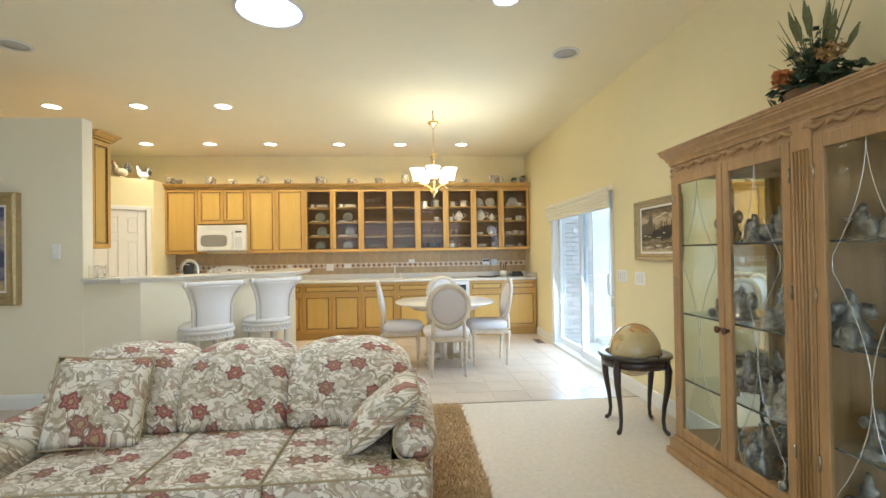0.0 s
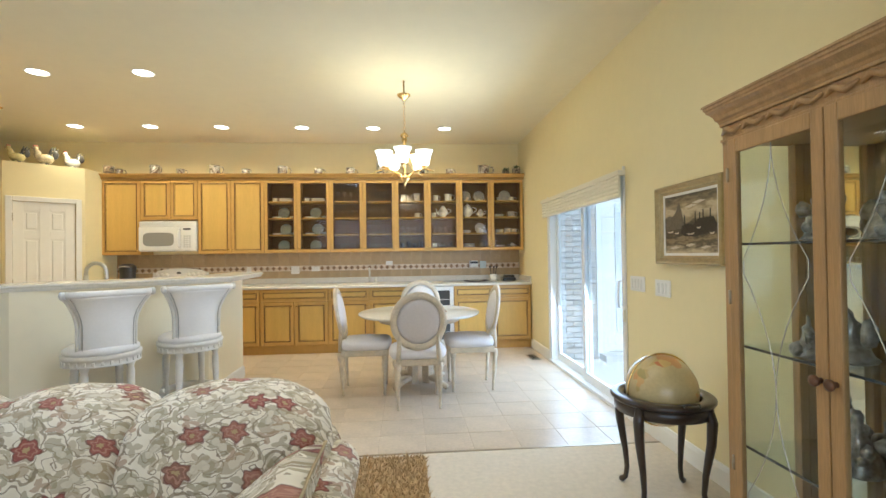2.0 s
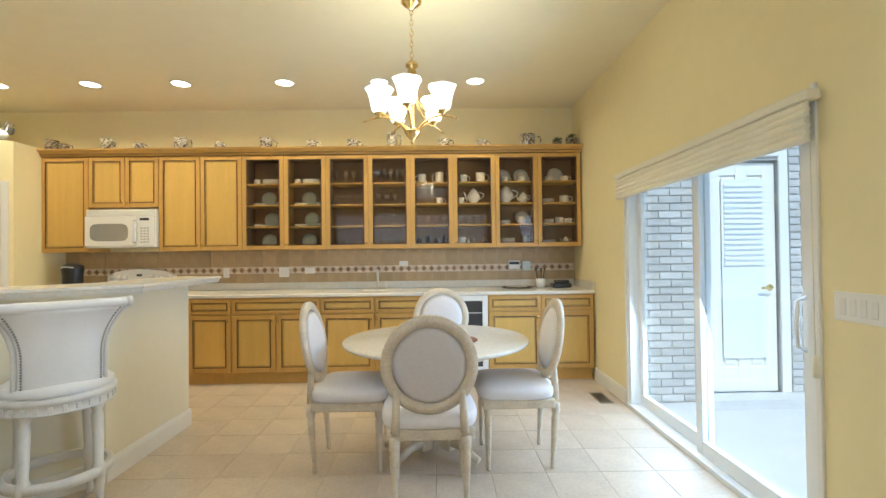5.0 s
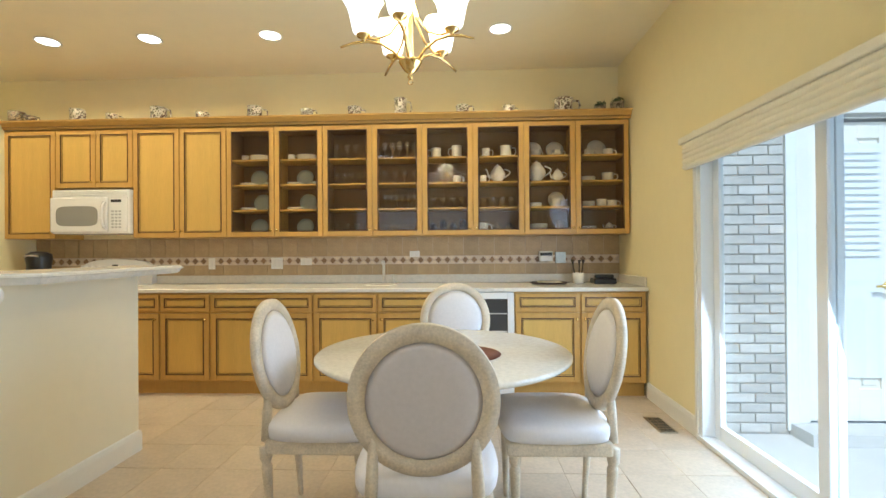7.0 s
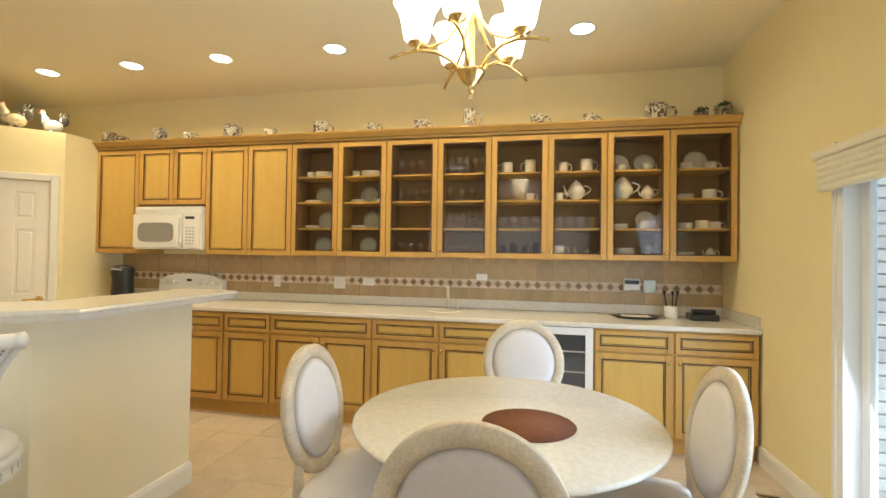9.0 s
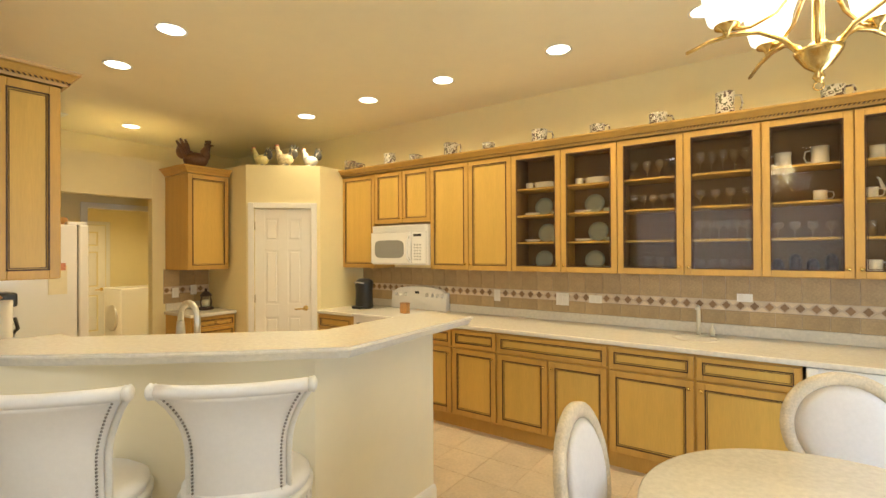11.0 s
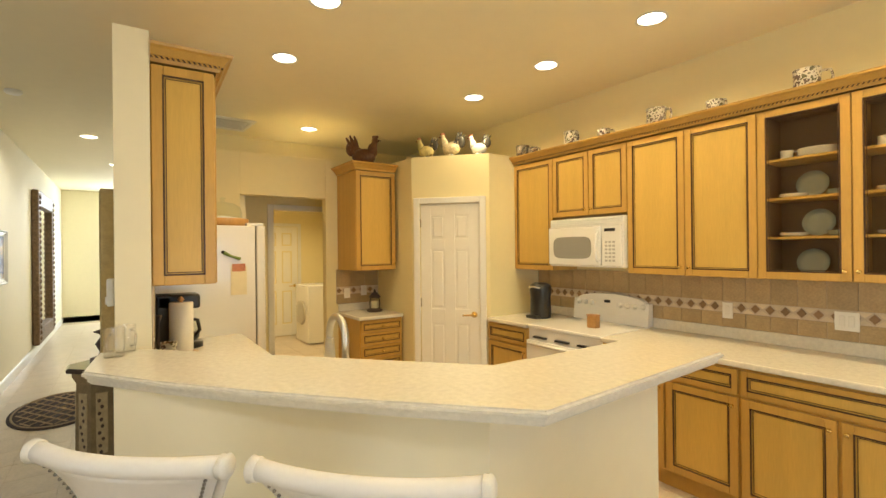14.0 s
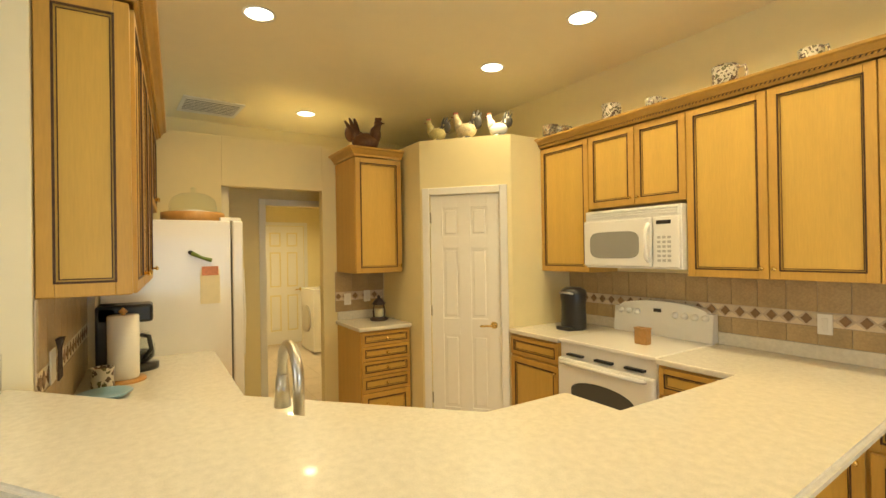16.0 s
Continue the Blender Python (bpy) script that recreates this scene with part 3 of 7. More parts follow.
# base run
BY, BZ0, BZ1 = 6.83, 0.12, 0.889
BASE = "base cabinets along the back wall"
M = pose(0, BY, 0)
BD = YB - BY - 0.006
def base_unit(x0, x1, doors, drawers=1, m=M, depth=BD, label="maple base cabinet with drawers over panel doors", group=BASE, stack=False):
    c = carcass("base_cabinet", x0, x1, BZ0, BZ1, depth, m, label, group)
    box("toe_kick", (x0, 0.05, 0.0), (x1, 0.07, BZ0), MAPLE, c)
    if stack:
        zs = [BZ0 + 0.01, 0.36, 0.50, 0.63, 0.76, BZ1 - 0.012]
        for lo, hi in zip(zs, zs[1:]):
            cab_door(c, x0 + 0.01, x1 - 0.01, lo, hi, name="drawer", knob=((x0 + x1) / 2, (lo + hi) / 2))
        return c
    w = (x1 - x0) / drawers
    for i in range(drawers):
        cab_door(c, x0 + i * w + 0.006, x0 + (i + 1) * w - 0.006, 0.725, BZ1 - 0.012, name="drawer", knob=None)
    w = (x1 - x0) / doors
    for i in range(doors):
        a, b = x0 + i * w, x0 + (i + 1) * w
        k = b - 0.035 if (i % 2 == 0) else a + 0.035
        cab_door(c, a + 0.006, b - 0.006, BZ0 + 0.01, 0.715, knob=(k, 0.66))
    return c
base_unit(-3.85, -3.315, 1)
base_unit(-2.545, -2.06, 1)
base_unit(-2.06, -1.611, 1)
base_unit(-1.611, -0.704, 2)
base_unit(-0.704, 0.405, 2, 2)
base_unit(1.016, 2.105, 2, 2)

worktop = thing("worktop", "long cream solid-surface worktop with an upstand", "countertop")
CT0, CT1 = 0.89, 0.925
for a, b in ((-3.848, -3.312), (-2.548, XR - 0.002)):
    box("slab", (a, BY - 0.035, CT0), (b, YB - 0.004, CT1), CREAM_TOP, worktop, 0.008)
    box("upstand", (a, YB - 0.024, CT1), (b, YB - 0.004, CT1 + 0.08), CREAM_TOP, worktop, 0.004)
box("upstand", (XR - 0.022, BY + 0.0, CT1 + 0.001), (XR - 0.003, YB - 0.03, CT1 + 0.08), CREAM_TOP, worktop, 0.004)

# kitchen side of the bar
sink_top = thing("sink_worktop", "cream solid-surface worktop on the kitchen side of the bar", "countertop")
bm = bmesh.new()
add_prism(bm, [(-4.395, 4.005), (-2.47, 4.005), (-1.605, 4.89), (-1.605, 5.90), (-2.40, 5.90), (-2.40, 5.45), (-3.2, 4.68), (-4.395, 4.68)], CT0, CT1)
bmesh.ops.bevel(bm, geom=[e for e in bm.edges if abs(e.verts[0].co.z - e.verts[1].co.z) < 1e-5], offset=0.008, segments=2, affect="EDGES")
part("slab", bm, CREAM_TOP, sink_top)
sc = thing("sink_cabinet", "maple base cabinets under the sink worktop", "cabinet")
bm = bmesh.new()
add_prism(bm, [(-4.39, 4.01), (-2.50, 4.01), (-1.62, 4.90), (-1.62, 5.88), (-2.37, 5.88), (-2.37, 5.46), (-3.17, 4.65), (-4.39, 4.65)], 0.0, CT0 - 0.002)
part("body", bm, MAPLE, sc)

# hall-side wall cabinets, a touch out of square with the room
M = pose(-2.93, 4.0, 0, 0, 0, 177.8)
LC0, LC1, LD = 1.43, 2.47, 0.262
HALL = "wall cabinets by the hall"
c = carcass("wall_cabinet", 0.0, 1.40, LC0, LC1, LD, M @ pose(0, -LD, 0), "tall maple wall cabinet with a panelled end beside the bar", HALL)
for i in range(3):
    cab_door(c, 0.02 + i * 0.46, 0.47 + i * 0.46, LC0, LC1, knob=((0.05 if i % 2 else 0.44) + i * 0.46, LC0 + 0.06))
c = carcass("wall_cabinet", 1.402, 2.25, 1.90, LC1, LD, M @ pose(0, -LD, 0), "short maple wall cabinet above the refrigerator", HALL)
for i in range(2):
    cab_door(c, 1.405 + i * 0.42, 1.822 + i * 0.42, 1.90, LC1, knob=(1.79 + i * 0.07, 1.96))
endp = thing("cabinet_end_panel", "maple end panel with dark glazed bead", "panel", pose(-2.928, 4.003, 0, 0, 0, 87.8))
cab_door(endp, 0.0, LD + 0.008, LC0, LC1, name="frame")
cr = thing("crown_moulding", "maple crown moulding with a dark rope bead", "moulding", M)
F = -LD - 0.02
sweep("crown", [(2.25, F, LC1 + 0.004), (-0.022, F, LC1 + 0.004), (-0.022, -0.004, LC1 + 0.004)][::-1], CROWN, MAPLE, cr)
rope("rope_bead", (-0.046, F - 0.012, LC1 + 0.024), (-0.046, -0.004, LC1 + 0.024), cr)
rope("rope_bead", (2.25, F - 0.024, LC1 + 0.024), (-0.04, F - 0.024, LC1 + 0.024), cr)
box("top_board", (-0.02, F, LC1 + 0.06), (2.25, -0.004, LC1 + 0.07), MAPLE, cr)

# small run beside the pantry
M = pose(-4.72, 5.82, 0, 0, 0, 90)
c = carcass("wall_cabinet", 0.0, 0.45, UZ0, 2.40, 0.475, M, "narrow maple wall cabinet beside the pantry", "cabinets by the pantry")
cab_door(c, 0.0, 0.45, UZ0, 2.40, knob=(0.42, UZ0 + 0.06))
cr = thing("crown_moulding", "maple crown moulding on the narrow cabinet", "moulding")
sweep("crown", [(-5.19, 5.82, 2.404), (-4.70, 5.82, 2.404), (-4.70, 6.27, 2.404)], CROWN, MAPLE, cr)
box("top_board", (-5.19, 5.824, 2.462), (-4.705, 6.27, 2.474), MAPLE, cr)
base_unit(0.0, 0.48, 1, m=pose(-4.64, 5.82, 0, 0, 0, 90), depth=0.555, label="maple drawer base with four drawers beside the pantry", group="cabinets by the pantry", stack=True)
wt = thing("worktop", "short cream worktop beside the pantry", "countertop")
box("slab", (-5.196, 5.80, CT0), (-4.605, 6.306, CT1), CREAM_TOP, wt, 0.008)
box("upstand", (-5.196, 5.82, CT1), (-5.176, 6.30, CT1 + 0.08), CREAM_TOP, wt, 0.004)


# ---- dining set ----
def ellipse(cx, cz, a, b, n, y=0.0):
    return [(cx + a * math.cos(2 * math.pi * i / n), y, cz + b * math.sin(2 * math.pi * i / n)) for i in range(n)]


def add_pad(bm, a, b, t, n=40, rings=6, m=None):
    """An upholstered oval pad in the xz plane, domed both ways along y."""
    vs = []
    for s in (-1, 1):
        prev = None
        top = bm.verts.new((0, s * t, 0))
        vs.append(top)
        for r in range(1, rings + 1):
            f = r / rings
            ring = [bm.verts.new((a * f * math.cos(2 * math.pi * i / n), s * t * math.sqrt(max(0, 1 - f ** 3)), b * f * math.sin(2 * math.pi * i / n))) for i in range(n)]
            vs += ring
            for i in range(n):
                if prev is None:
                    bm.faces.new((top, ring[i], ring[(i + 1) % n]))
                else:
                    bm.faces.new((prev[i], ring[i], ring[(i + 1) % n], prev[(i + 1) % n]))
            prev = ring
    if m is not None:
        bmesh.ops.transform(bm, matrix=m, verts=vs)
    bmesh.ops.remove_doubles(bm, verts=bm.verts, dist=1e-5)
    bmesh.ops.recalc_face_normals(bm, faces=bm.faces)


def add_cushion(bm, lo, hi, puff=0.03, n=8, pinch=0.35):
    """A soft box: a gridded cuboid with rounded, swelling faces."""
    c = [(lo[i] + hi[i]) / 2 for i in range(3)]
    h = [(hi[i] - lo[i]) / 2 for i in range(3)]
    start = len(bm.verts)
    vs = bmesh.ops.create_cube(bm, size=2.0)["verts"]
    es = list({e for v in vs for e in v.link_edges})
    bmesh.ops.subdivide_edges(bm, edges=es, cuts=n, use_grid_fill=True)
    bm.verts.ensure_lookup_table()
    for v in bm.verts[start:]:
        p = v.co.copy()
        q = Vector([math.copysign(abs(p[i]) ** 1.0, p[i]) for i in range(3)])
        d = [1 - 0.12 * pinch * (q[(i + 1) % 3] ** 4 + q[(i + 2) % 3] ** 4) for i in range(3)]
        sw = [puff * (1 - q[(i + 1) % 3] ** 2) * (1 - q[(i + 2) % 3] ** 2) for i in range(3)]
        # rounded corners
        r = 0.28 * min(h)
        out = []
        for i in range(3):
            out.append(c[i] + q[i] * (h[i] * d[i]) + math.copysign(sw[i], q[i]) * (abs(q[i]) > 0.98))
        v.co = out
    bmesh.ops.smooth_vert(bm, verts=bm.verts[start:], factor=0.6, use_axis_x=True, use_axis_y=True, use_axis_z=True)
    bmesh.ops.smooth_vert(bm, verts=bm.verts[start:], factor=0.6, use_axis_x=True, use_axis_y=True, use_axis_z=True)


def dining_chair(m):
    c = thing("dining_chair", "antiqued cream oval-back dining chair with pale and grey linen upholstery", "chair", m, "chairs round the table")
    lean = pose(0, -0.245, 0.762, 10)
    bm = bmesh.new()
    n = 44
    prof = [(-0.012, -0.028), (0.012, -0.028), (0.02, -0.01), (0.02, 0.01), (0.012, 0.028), (-0.012, 0.028)]
    ring = []
    for i in range(n):
        a = 2 * math.pi * i / n
        dx, dz = math.cos(a), math.sin(a)
        ring.append([bm.verts.new(((0.214 + w) * dx, d, (0.228 + w) * dz)) for d, w in prof])
    for i in range(n):
        for k in range(6):
            bm.faces.new((ring[i][k], ring[(i + 1) % n][k], ring[(i + 1) % n][(k + 1) % 6], ring[i][(k + 1) % 6]))
    bmesh.ops.recalc_face_normals(bm, faces=bm.faces)
    bm.transform(lean)
    part("back_frame", bm, CREAM_WOOD, c, smooth=True)
    bm = bmesh.new()
    add_pad(bm, 0.195, 0.209, 0.026, m=lean)
    part("backrest", bm, LINEN, c, "grey linen oval back pad", smooth=True)
    bm = bmesh.new()
    add_pad(bm, 0.188, 0.202, 0.026, m=lean @ pose(0, 0.010, 0))
    part("front_pad", bm, PALE_LINEN, c, "pale linen inner back pad", smooth=True)
    for s in (-1, 1):
        tube("back_post", [(s * 0.175, -0.225, 0.42), (s * 0.168, -0.224, 0.54), (s * 0.166, -0.222, 0.645)], [0.022, 0.02, 0.014], CREAM_WOOD, c)
    bm = bmesh.new()
    add_cushion(bm, (-0.235, -0.215, 0.425), (0.235, 0.235, 0.515), 0.022)
    part("seat", bm, PALE_LINEN, c, "pale linen padded seat", smooth=True)
    bm = bmesh.new()
    add_box(bm, (-0.225, -0.215, 0.375), (0.225, 0.225, 0.435), 0.012)
    part("seat_rail", bm, CREAM_WOOD, c)
    prof = [(0.011, 0.0), (0.015, 0.02), (0.013, 0.05), (0.022, 0.28), (0.024, 0.31), (0.017, 0.325), (0.026, 0.345), (0.026, 0.40)]
    for x, y in ((-0.19, 0.19), (0.19, 0.19), (-0.18, -0.2), (0.18, -0.2)):
        lathe("leg", prof, CREAM_WOOD, c, 12, pose(x, y, 0, 4 if y < 0 else 0))
    return c


first = dining_chair(pose(0.45, 4.60, 0, 0, 0, 2))
copy_thing(first, pose(-0.05, 5.05, 0, 0, 0, -90))
copy_thing(first, pose(0.985, 5.06, 0, 0, 0, 91))
copy_thing(first, pose(0.53, 5.86, 0, 0, 0, 181))

table = thing("round_table", "round cream dining table on a column base", "table", pose(0.485, 5.17, 0))
lathe("tabletop", [(0.0, 0.715), (0.56, 0.715), (0.60, 0.722), (0.615, 0.735), (0.615, 0.744), (0.607, 0.75), (0.0, 0.75)], CREAM_TOP, table, 64, closed=False)
lathe("apron", [(0.40, 0.655), (0.41, 0.66), (0.41, 0.714), (0.40, 0.714)], CREAM_WOOD, table, 40)
for a in range(4):
    q = pose(0, 0, 0, 0, 0, 45 + 90 * a)
    bm = bmesh.new()
    add_box(bm, (0.06, -0.035, 0.04), (0.15, 0.035, 0.66), 0.01, q)
    part("column", bm, CREAM_WOOD, table)
    bm = bmesh.new()
    add_tube(bm, [q @ Vector((0.08, 0, 0.10)), q @ Vector((0.22, 0, 0.09)), q @ Vector((0.36, 0, 0.035))], [0.035, 0.03, 0.026], 8)
    part("foot", bm, CREAM_WOOD, table, smooth=True)
MAT_BROWN = mat("woven_brown_placemat", (0.22, 0.075, 0.03), 0.8, vary=0.2, scale=40, bump=0.4, bump_scale=200)
pm = lathe("placemat", [(0.0, 0.7505), (0.175, 0.7505), (0.18, 0.754), (0.0, 0.756)], MAT_BROWN, None, 40, pose(0.58, 5.08, 0), closed=False)
tagged(pm, "round red-brown woven placemat on the table", "placemat")


# ---- bar stools ----
STOOL_WOOD = mat("distressed_white_wood", (0.74, 0.71, 0.64), 0.45, vary=0.08, scale=18, bump=0.05, bump_scale=60)
NAIL = mat("nailhead_pewter", (0.30, 0.28, 0.25), 0.35, metal=1.0, vary=0.1)
def bar_stool(m):
    c = thing("bar_stool", "white distressed swivel bar stool with a flared white leather back", "stool", m, "bar stools")
    lathe("seat", [(0.0, 0.64), (0.20, 0.64), (0.236, 0.652), (0.236, 0.682), (0.20, 0.708), (0.10, 0.722), (0.0, 0.725)], LEATHER, c, 36, label="round white leather seat", closed=False)
    lathe("seat_rim", [(0.225, 0.565), (0.245, 0.570), (0.238, 0.577), (0.238, 0.613), (0.248, 0.620), (0.250, 0.645), (0.225, 0.65)], STOOL_WOOD, c, 36)
    for i in range(28):
        a = 2 * math.pi * i / 28
        bm = bmesh.new()
        add_box(bm, (-0.009, -0.244, 0.581), (0.009, -0.236, 0.609), 0.002, pose(0, 0, 0, 0, 0, math.degrees(a)))
        part("carved_flute", bm, STOOL_WOOD, c)
    # back: a sheet that widens and rolls over at the top
    def sheet(u, v):
        w = 0.165 + 0.093 * (max(0, v - 0.4) / 0.6) ** 2.0
        x = u * w
        y = -0.178 - 0.015 * v - 0.05 * max(0, v - 0.55) ** 2 / 0.2 + 0.045 * u * u
        return Vector((x, y, 0.665 + 0.41 * v))
    bm = bmesh.new()
    NU, NV, t = 14, 16, 0.014
    grid = [[[bm.verts.new(sheet(-1 + 2 * i / NU, j / NV) + Vector((0, s * t + (0.012 * (1 - (-1 + 2 * i / NU) ** 4)) * s, 0))) for i in range(NU + 1)] for j in range(NV + 1)] for s in (-1, 1)]
    for s in range(2):
        for j in range(NV):
            for i in range(NU):
                bm.faces.new((grid[s][j][i], grid[s][j][i + 1], grid[s][j + 1][i + 1], grid[s][j + 1][i]))
    for j in range(NV):
        for i in (0, NU):
            bm.faces.new((grid[0][j][i], grid[0][j + 1][i], grid[1][j + 1][i], grid[1][j][i]))
    for i in range(NU):
        for j in (0, NV):
            bm.faces.new((grid[0][j][i], grid[0][j][i + 1], grid[1][j][i + 1], grid[1][j][i]))
    bmesh.ops.recalc_face_normals(bm, faces=bm.faces)
    back = part("backrest", bm, LEATHER, c, "flared white leather back", smooth=True)
    top = [sheet(-1 + 2 * i / 10, 1.0) + Vector((0, -0.005, 0.01)) for i in range(11)]
    tube("top_roll", top, 0.025, LEATHER, back, 12)
    for s in (-1, 1):
        e = sheet(s, 1.0) + Vector((s * 0.012, -0.005, 0.01))
        lathe("scroll_end", [(0.022, -0.016), (0.029, -0.010), (0.027, -0.002), (0.031, 0.006), (0.022, 0.014), (0.010, 0.018)], STOOL_WOOD, back, 16, Matrix.Translation(e) @ pose(0, 0, 0, 0, 90 * s), "carved white scroll end")
        bm = bmesh.new()
        for k in range(30):
            p = sheet(s * 0.93, 0.02 + 0.93 * k / 29)
            bmesh.ops.create_icosphere(bm, subdivisions=1, radius=0.0052, matrix=Matrix.Translation(p + Vector((0, -0.021, 0))))
        tagged(part("nailhead_trim", bm, NAIL, back, "row of pewter nailheads", smooth=True), kind="stuff")
        tube("back_stile", [sheet(s, j / 8) + Vector((s * 0.010, 0.006, 0)) for j in range(9)], 0.013, STOOL_WOOD, c, 8)
    bm = bmesh.new()
    for k in range(18):
        p = sheet(-0.93 + 1.86 * k / 17, 0.02)
        bmesh.ops.create_icosphere(bm, subdivisions=1, radius=0.0052, matrix=Matrix.Translation(p + Vector((0, -0.025, 0))))
    tagged(part("nailhead_trim", bm, NAIL, back, "row of pewter nailheads", smooth=True), kind="stuff")
    lathe("foot_ring", [(0.205, 0.20), (0.232, 0.203), (0.232, 0.243), (0.205, 0.246)], STOOL_WOOD, c, 36, closed=False)
    lathe("foot_ring_inner", [(0.205, 0.246), (0.200, 0.24), (0.200, 0.206), (0.205, 0.20)], STOOL_WOOD, c, 36, closed=False)
    prof = [(0.014, 0), (0.018, 0.02), (0.015, 0.05), (0.026, 0.19), (0.030, 0.20), (0.030, 0.25), (0.022, 0.26), (0.027, 0.50), (0.020, 0.53), (0.031, 0.555), (0.031, 0.575)]
    for a in (45, 135, 225, 315):
        lathe("leg", prof, STOOL_WOOD, c, 12, pose(0, 0, 0, 0, 0, a) @ pose(0.212, 0, 0, 0, -1.5))
    return c


st = bar_stool(pose(-1.46, 4.475, 0, 0, 0, 45))
copy_thing(st, pose(-1.895, 4.04, 0, 0, 0, 45))


# ---- sofa ----
def floral():
    m = bpy.data.materials.new("floral_tapestry")
    m.use_nodes = True
    n, l = m.node_tree.nodes, m.node_tree.links
    b = n["Principled BSDF"]
    b.inputs["Roughness"].default_value = 0.9
    tc, sep, com = n.new("ShaderNodeTexCoord"), n.new("ShaderNodeSeparateXYZ"), n.new("ShaderNodeCombineXYZ")
    l.new(tc.outputs["Object"], sep.inputs[0])
    def math_(op, a, c=None):
        k = n.new("ShaderNodeMath")
        k.operation = op
        for i, v in enumerate((a, c)):
            if v is None:
                continue
            if isinstance(v, (int, float)):
                k.inputs[i].default_value = v
            else:
                l.new(v, k.inputs[i])
        return k.outputs[0]
    l.new(math_("ADD", sep.outputs[0], math_("MULTIPLY", sep.outputs[1], 0.25)), com.inputs[0])
    l.new(math_("ADD", sep.outputs[1], sep.outputs[2]), com.inputs[1])
    warp = n.new("ShaderNodeTexNoise")
    warp.inputs["Scale"].default_value = 14
    l.new(com.outputs[0], warp.inputs["Vector"])
    wv = n.new("ShaderNodeVectorMath")
    wv.operation = "SCALE"
    wv.inputs["Scale"].default_value = 0.055
    l.new(warp.outputs["Color"], wv.inputs[0])
    co = n.new("ShaderNodeVectorMath")
    l.new(com.outputs[0], co.inputs[0])
    l.new(wv.outputs[0], co.inputs[1])
    def petals(scale, radius, count, depth, seed):
        v = n.new("ShaderNodeTexVoronoi")
        v.voronoi_dimensions = "2D"
        v.inputs["Scale"].default_value, v.inputs["Randomness"].default_value = scale, 0.75
        off = n.new("ShaderNodeVectorMath")
        off.inputs[1].default_value = (seed, seed * 0.7, 0)
        l.new(co.outputs[0], off.inputs[0])
        l.new(off.outputs[0], v.inputs["Vector"])
        d = n.new("ShaderNodeVectorMath")
        d.operation = "SUBTRACT"
        l.new(off.outputs[0], d.inputs[0])
        l.new(v.outputs["Position"], d.inputs[1])
        s2 = n.new("ShaderNodeSeparateXYZ")
        l.new(d.outputs[0], s2.inputs[0])
        ang = math_("ARCTAN2", s2.outputs[1], s2.outputs[0])
        rad = math_("SQRT", math_("ADD", math_("MULTIPLY", s2.outputs[0], s2.outputs[0]), math_("MULTIPLY", s2.outputs[1], s2.outputs[1])))
        cs = n.new("ShaderNodeSeparateXYZ")
        l.new(v.outputs["Color"], cs.inputs[0])
        wob = math_("COSINE", math_("ADD", math_("MULTIPLY", ang, count), math_("MULTIPLY", cs.outputs[0], 6.28)))
        lim = math_("MULTIPLY", math_("ADD", math_("MULTIPLY", wob, depth), 1.0), radius)
        return math_("DIVIDE", rad, lim), cs.outputs[1]
    def ramp(fac, stops):
        r = n.new("ShaderNodeValToRGB")
        r.color_ramp.interpolation = "LINEAR"
        while len(r.color_ramp.elements) < len(stops):
            r.color_ramp.elements.new(0.5)
        for e, (p, c) in zip(r.color_ramp.elements, stops):
            e.position, e.color = p, (*c, 1)
        l.new(fac, r.inputs[0])
        return r.outputs[0]
    def mix(fac, a, c):
        k = n.new("ShaderNodeMix")
        k.data_type = "RGBA"
        for i, v in ((0, fac), (6, a), (7, c)):
            if isinstance(v, tuple):
                k.inputs[i].default_value = (*v, 1)
            else:
                l.new(v, k.inputs[i])
        return k.outputs[2]
    cloth = ramp(warp.outputs["Fac"], [(0.3, (0.76, 0.69, 0.55)), (0.7, (0.85, 0.79, 0.66))])
    # vines and paisley lines
    vn = n.new("ShaderNodeTexNoise")
    vn.inputs["Scale"].default_value, vn.inputs["Detail"].default_value = 9.5, 1.5
    l.new(com.outputs[0], vn.inputs["Vector"])
    line = math_("LESS_THAN", math_("ABSOLUTE", math_("SUBTRACT", math_("FRACT", math_("MULTIPLY", vn.outputs["Fac"], 7.0)), 0.5)), 0.055)
    col = mix(math_("MULTIPLY", line, 0.75), cloth, (0.20, 0.14, 0.08))
    small, ss = petals(13.0, 0.024, 3.0, 0.6, 7.7)
    col = mix(math_("MULTIPLY", math_("LESS_THAN", small, 1.0), 0.7), col, ramp(ss, [(0.2, (0.36, 0.30, 0.17)), (0.6, (0.50, 0.42, 0.28)), (0.9, (0.40, 0.24, 0.14))]))
    leaf, ls = petals(7.5, 0.042, 2.0, 0.62, 3.1)
    paisley = math_("MULTIPLY", math_("LESS_THAN", leaf, 1.45), math_("GREATER_THAN", leaf, 1.25))
    col = mix(math_("MULTIPLY", paisley, 0.75), col, (0.26, 0.20, 0.12))
    col = mix(math_("MULTIPLY", math_("LESS_THAN", leaf, 1.0), 0.6), col, ramp(ls, [(0.2, (0.30, 0.25, 0.14)), (0.6, (0.44, 0.37, 0.24)), (0.9, (0.36, 0.26, 0.14))]))
    col = mix(math_("MULTIPLY", math_("LESS_THAN", leaf, 0.5), 0.7), col, (0.74, 0.68, 0.54))
    flower, fs = petals(4.6, 0.040, 6.0, 0.20, 0.4)
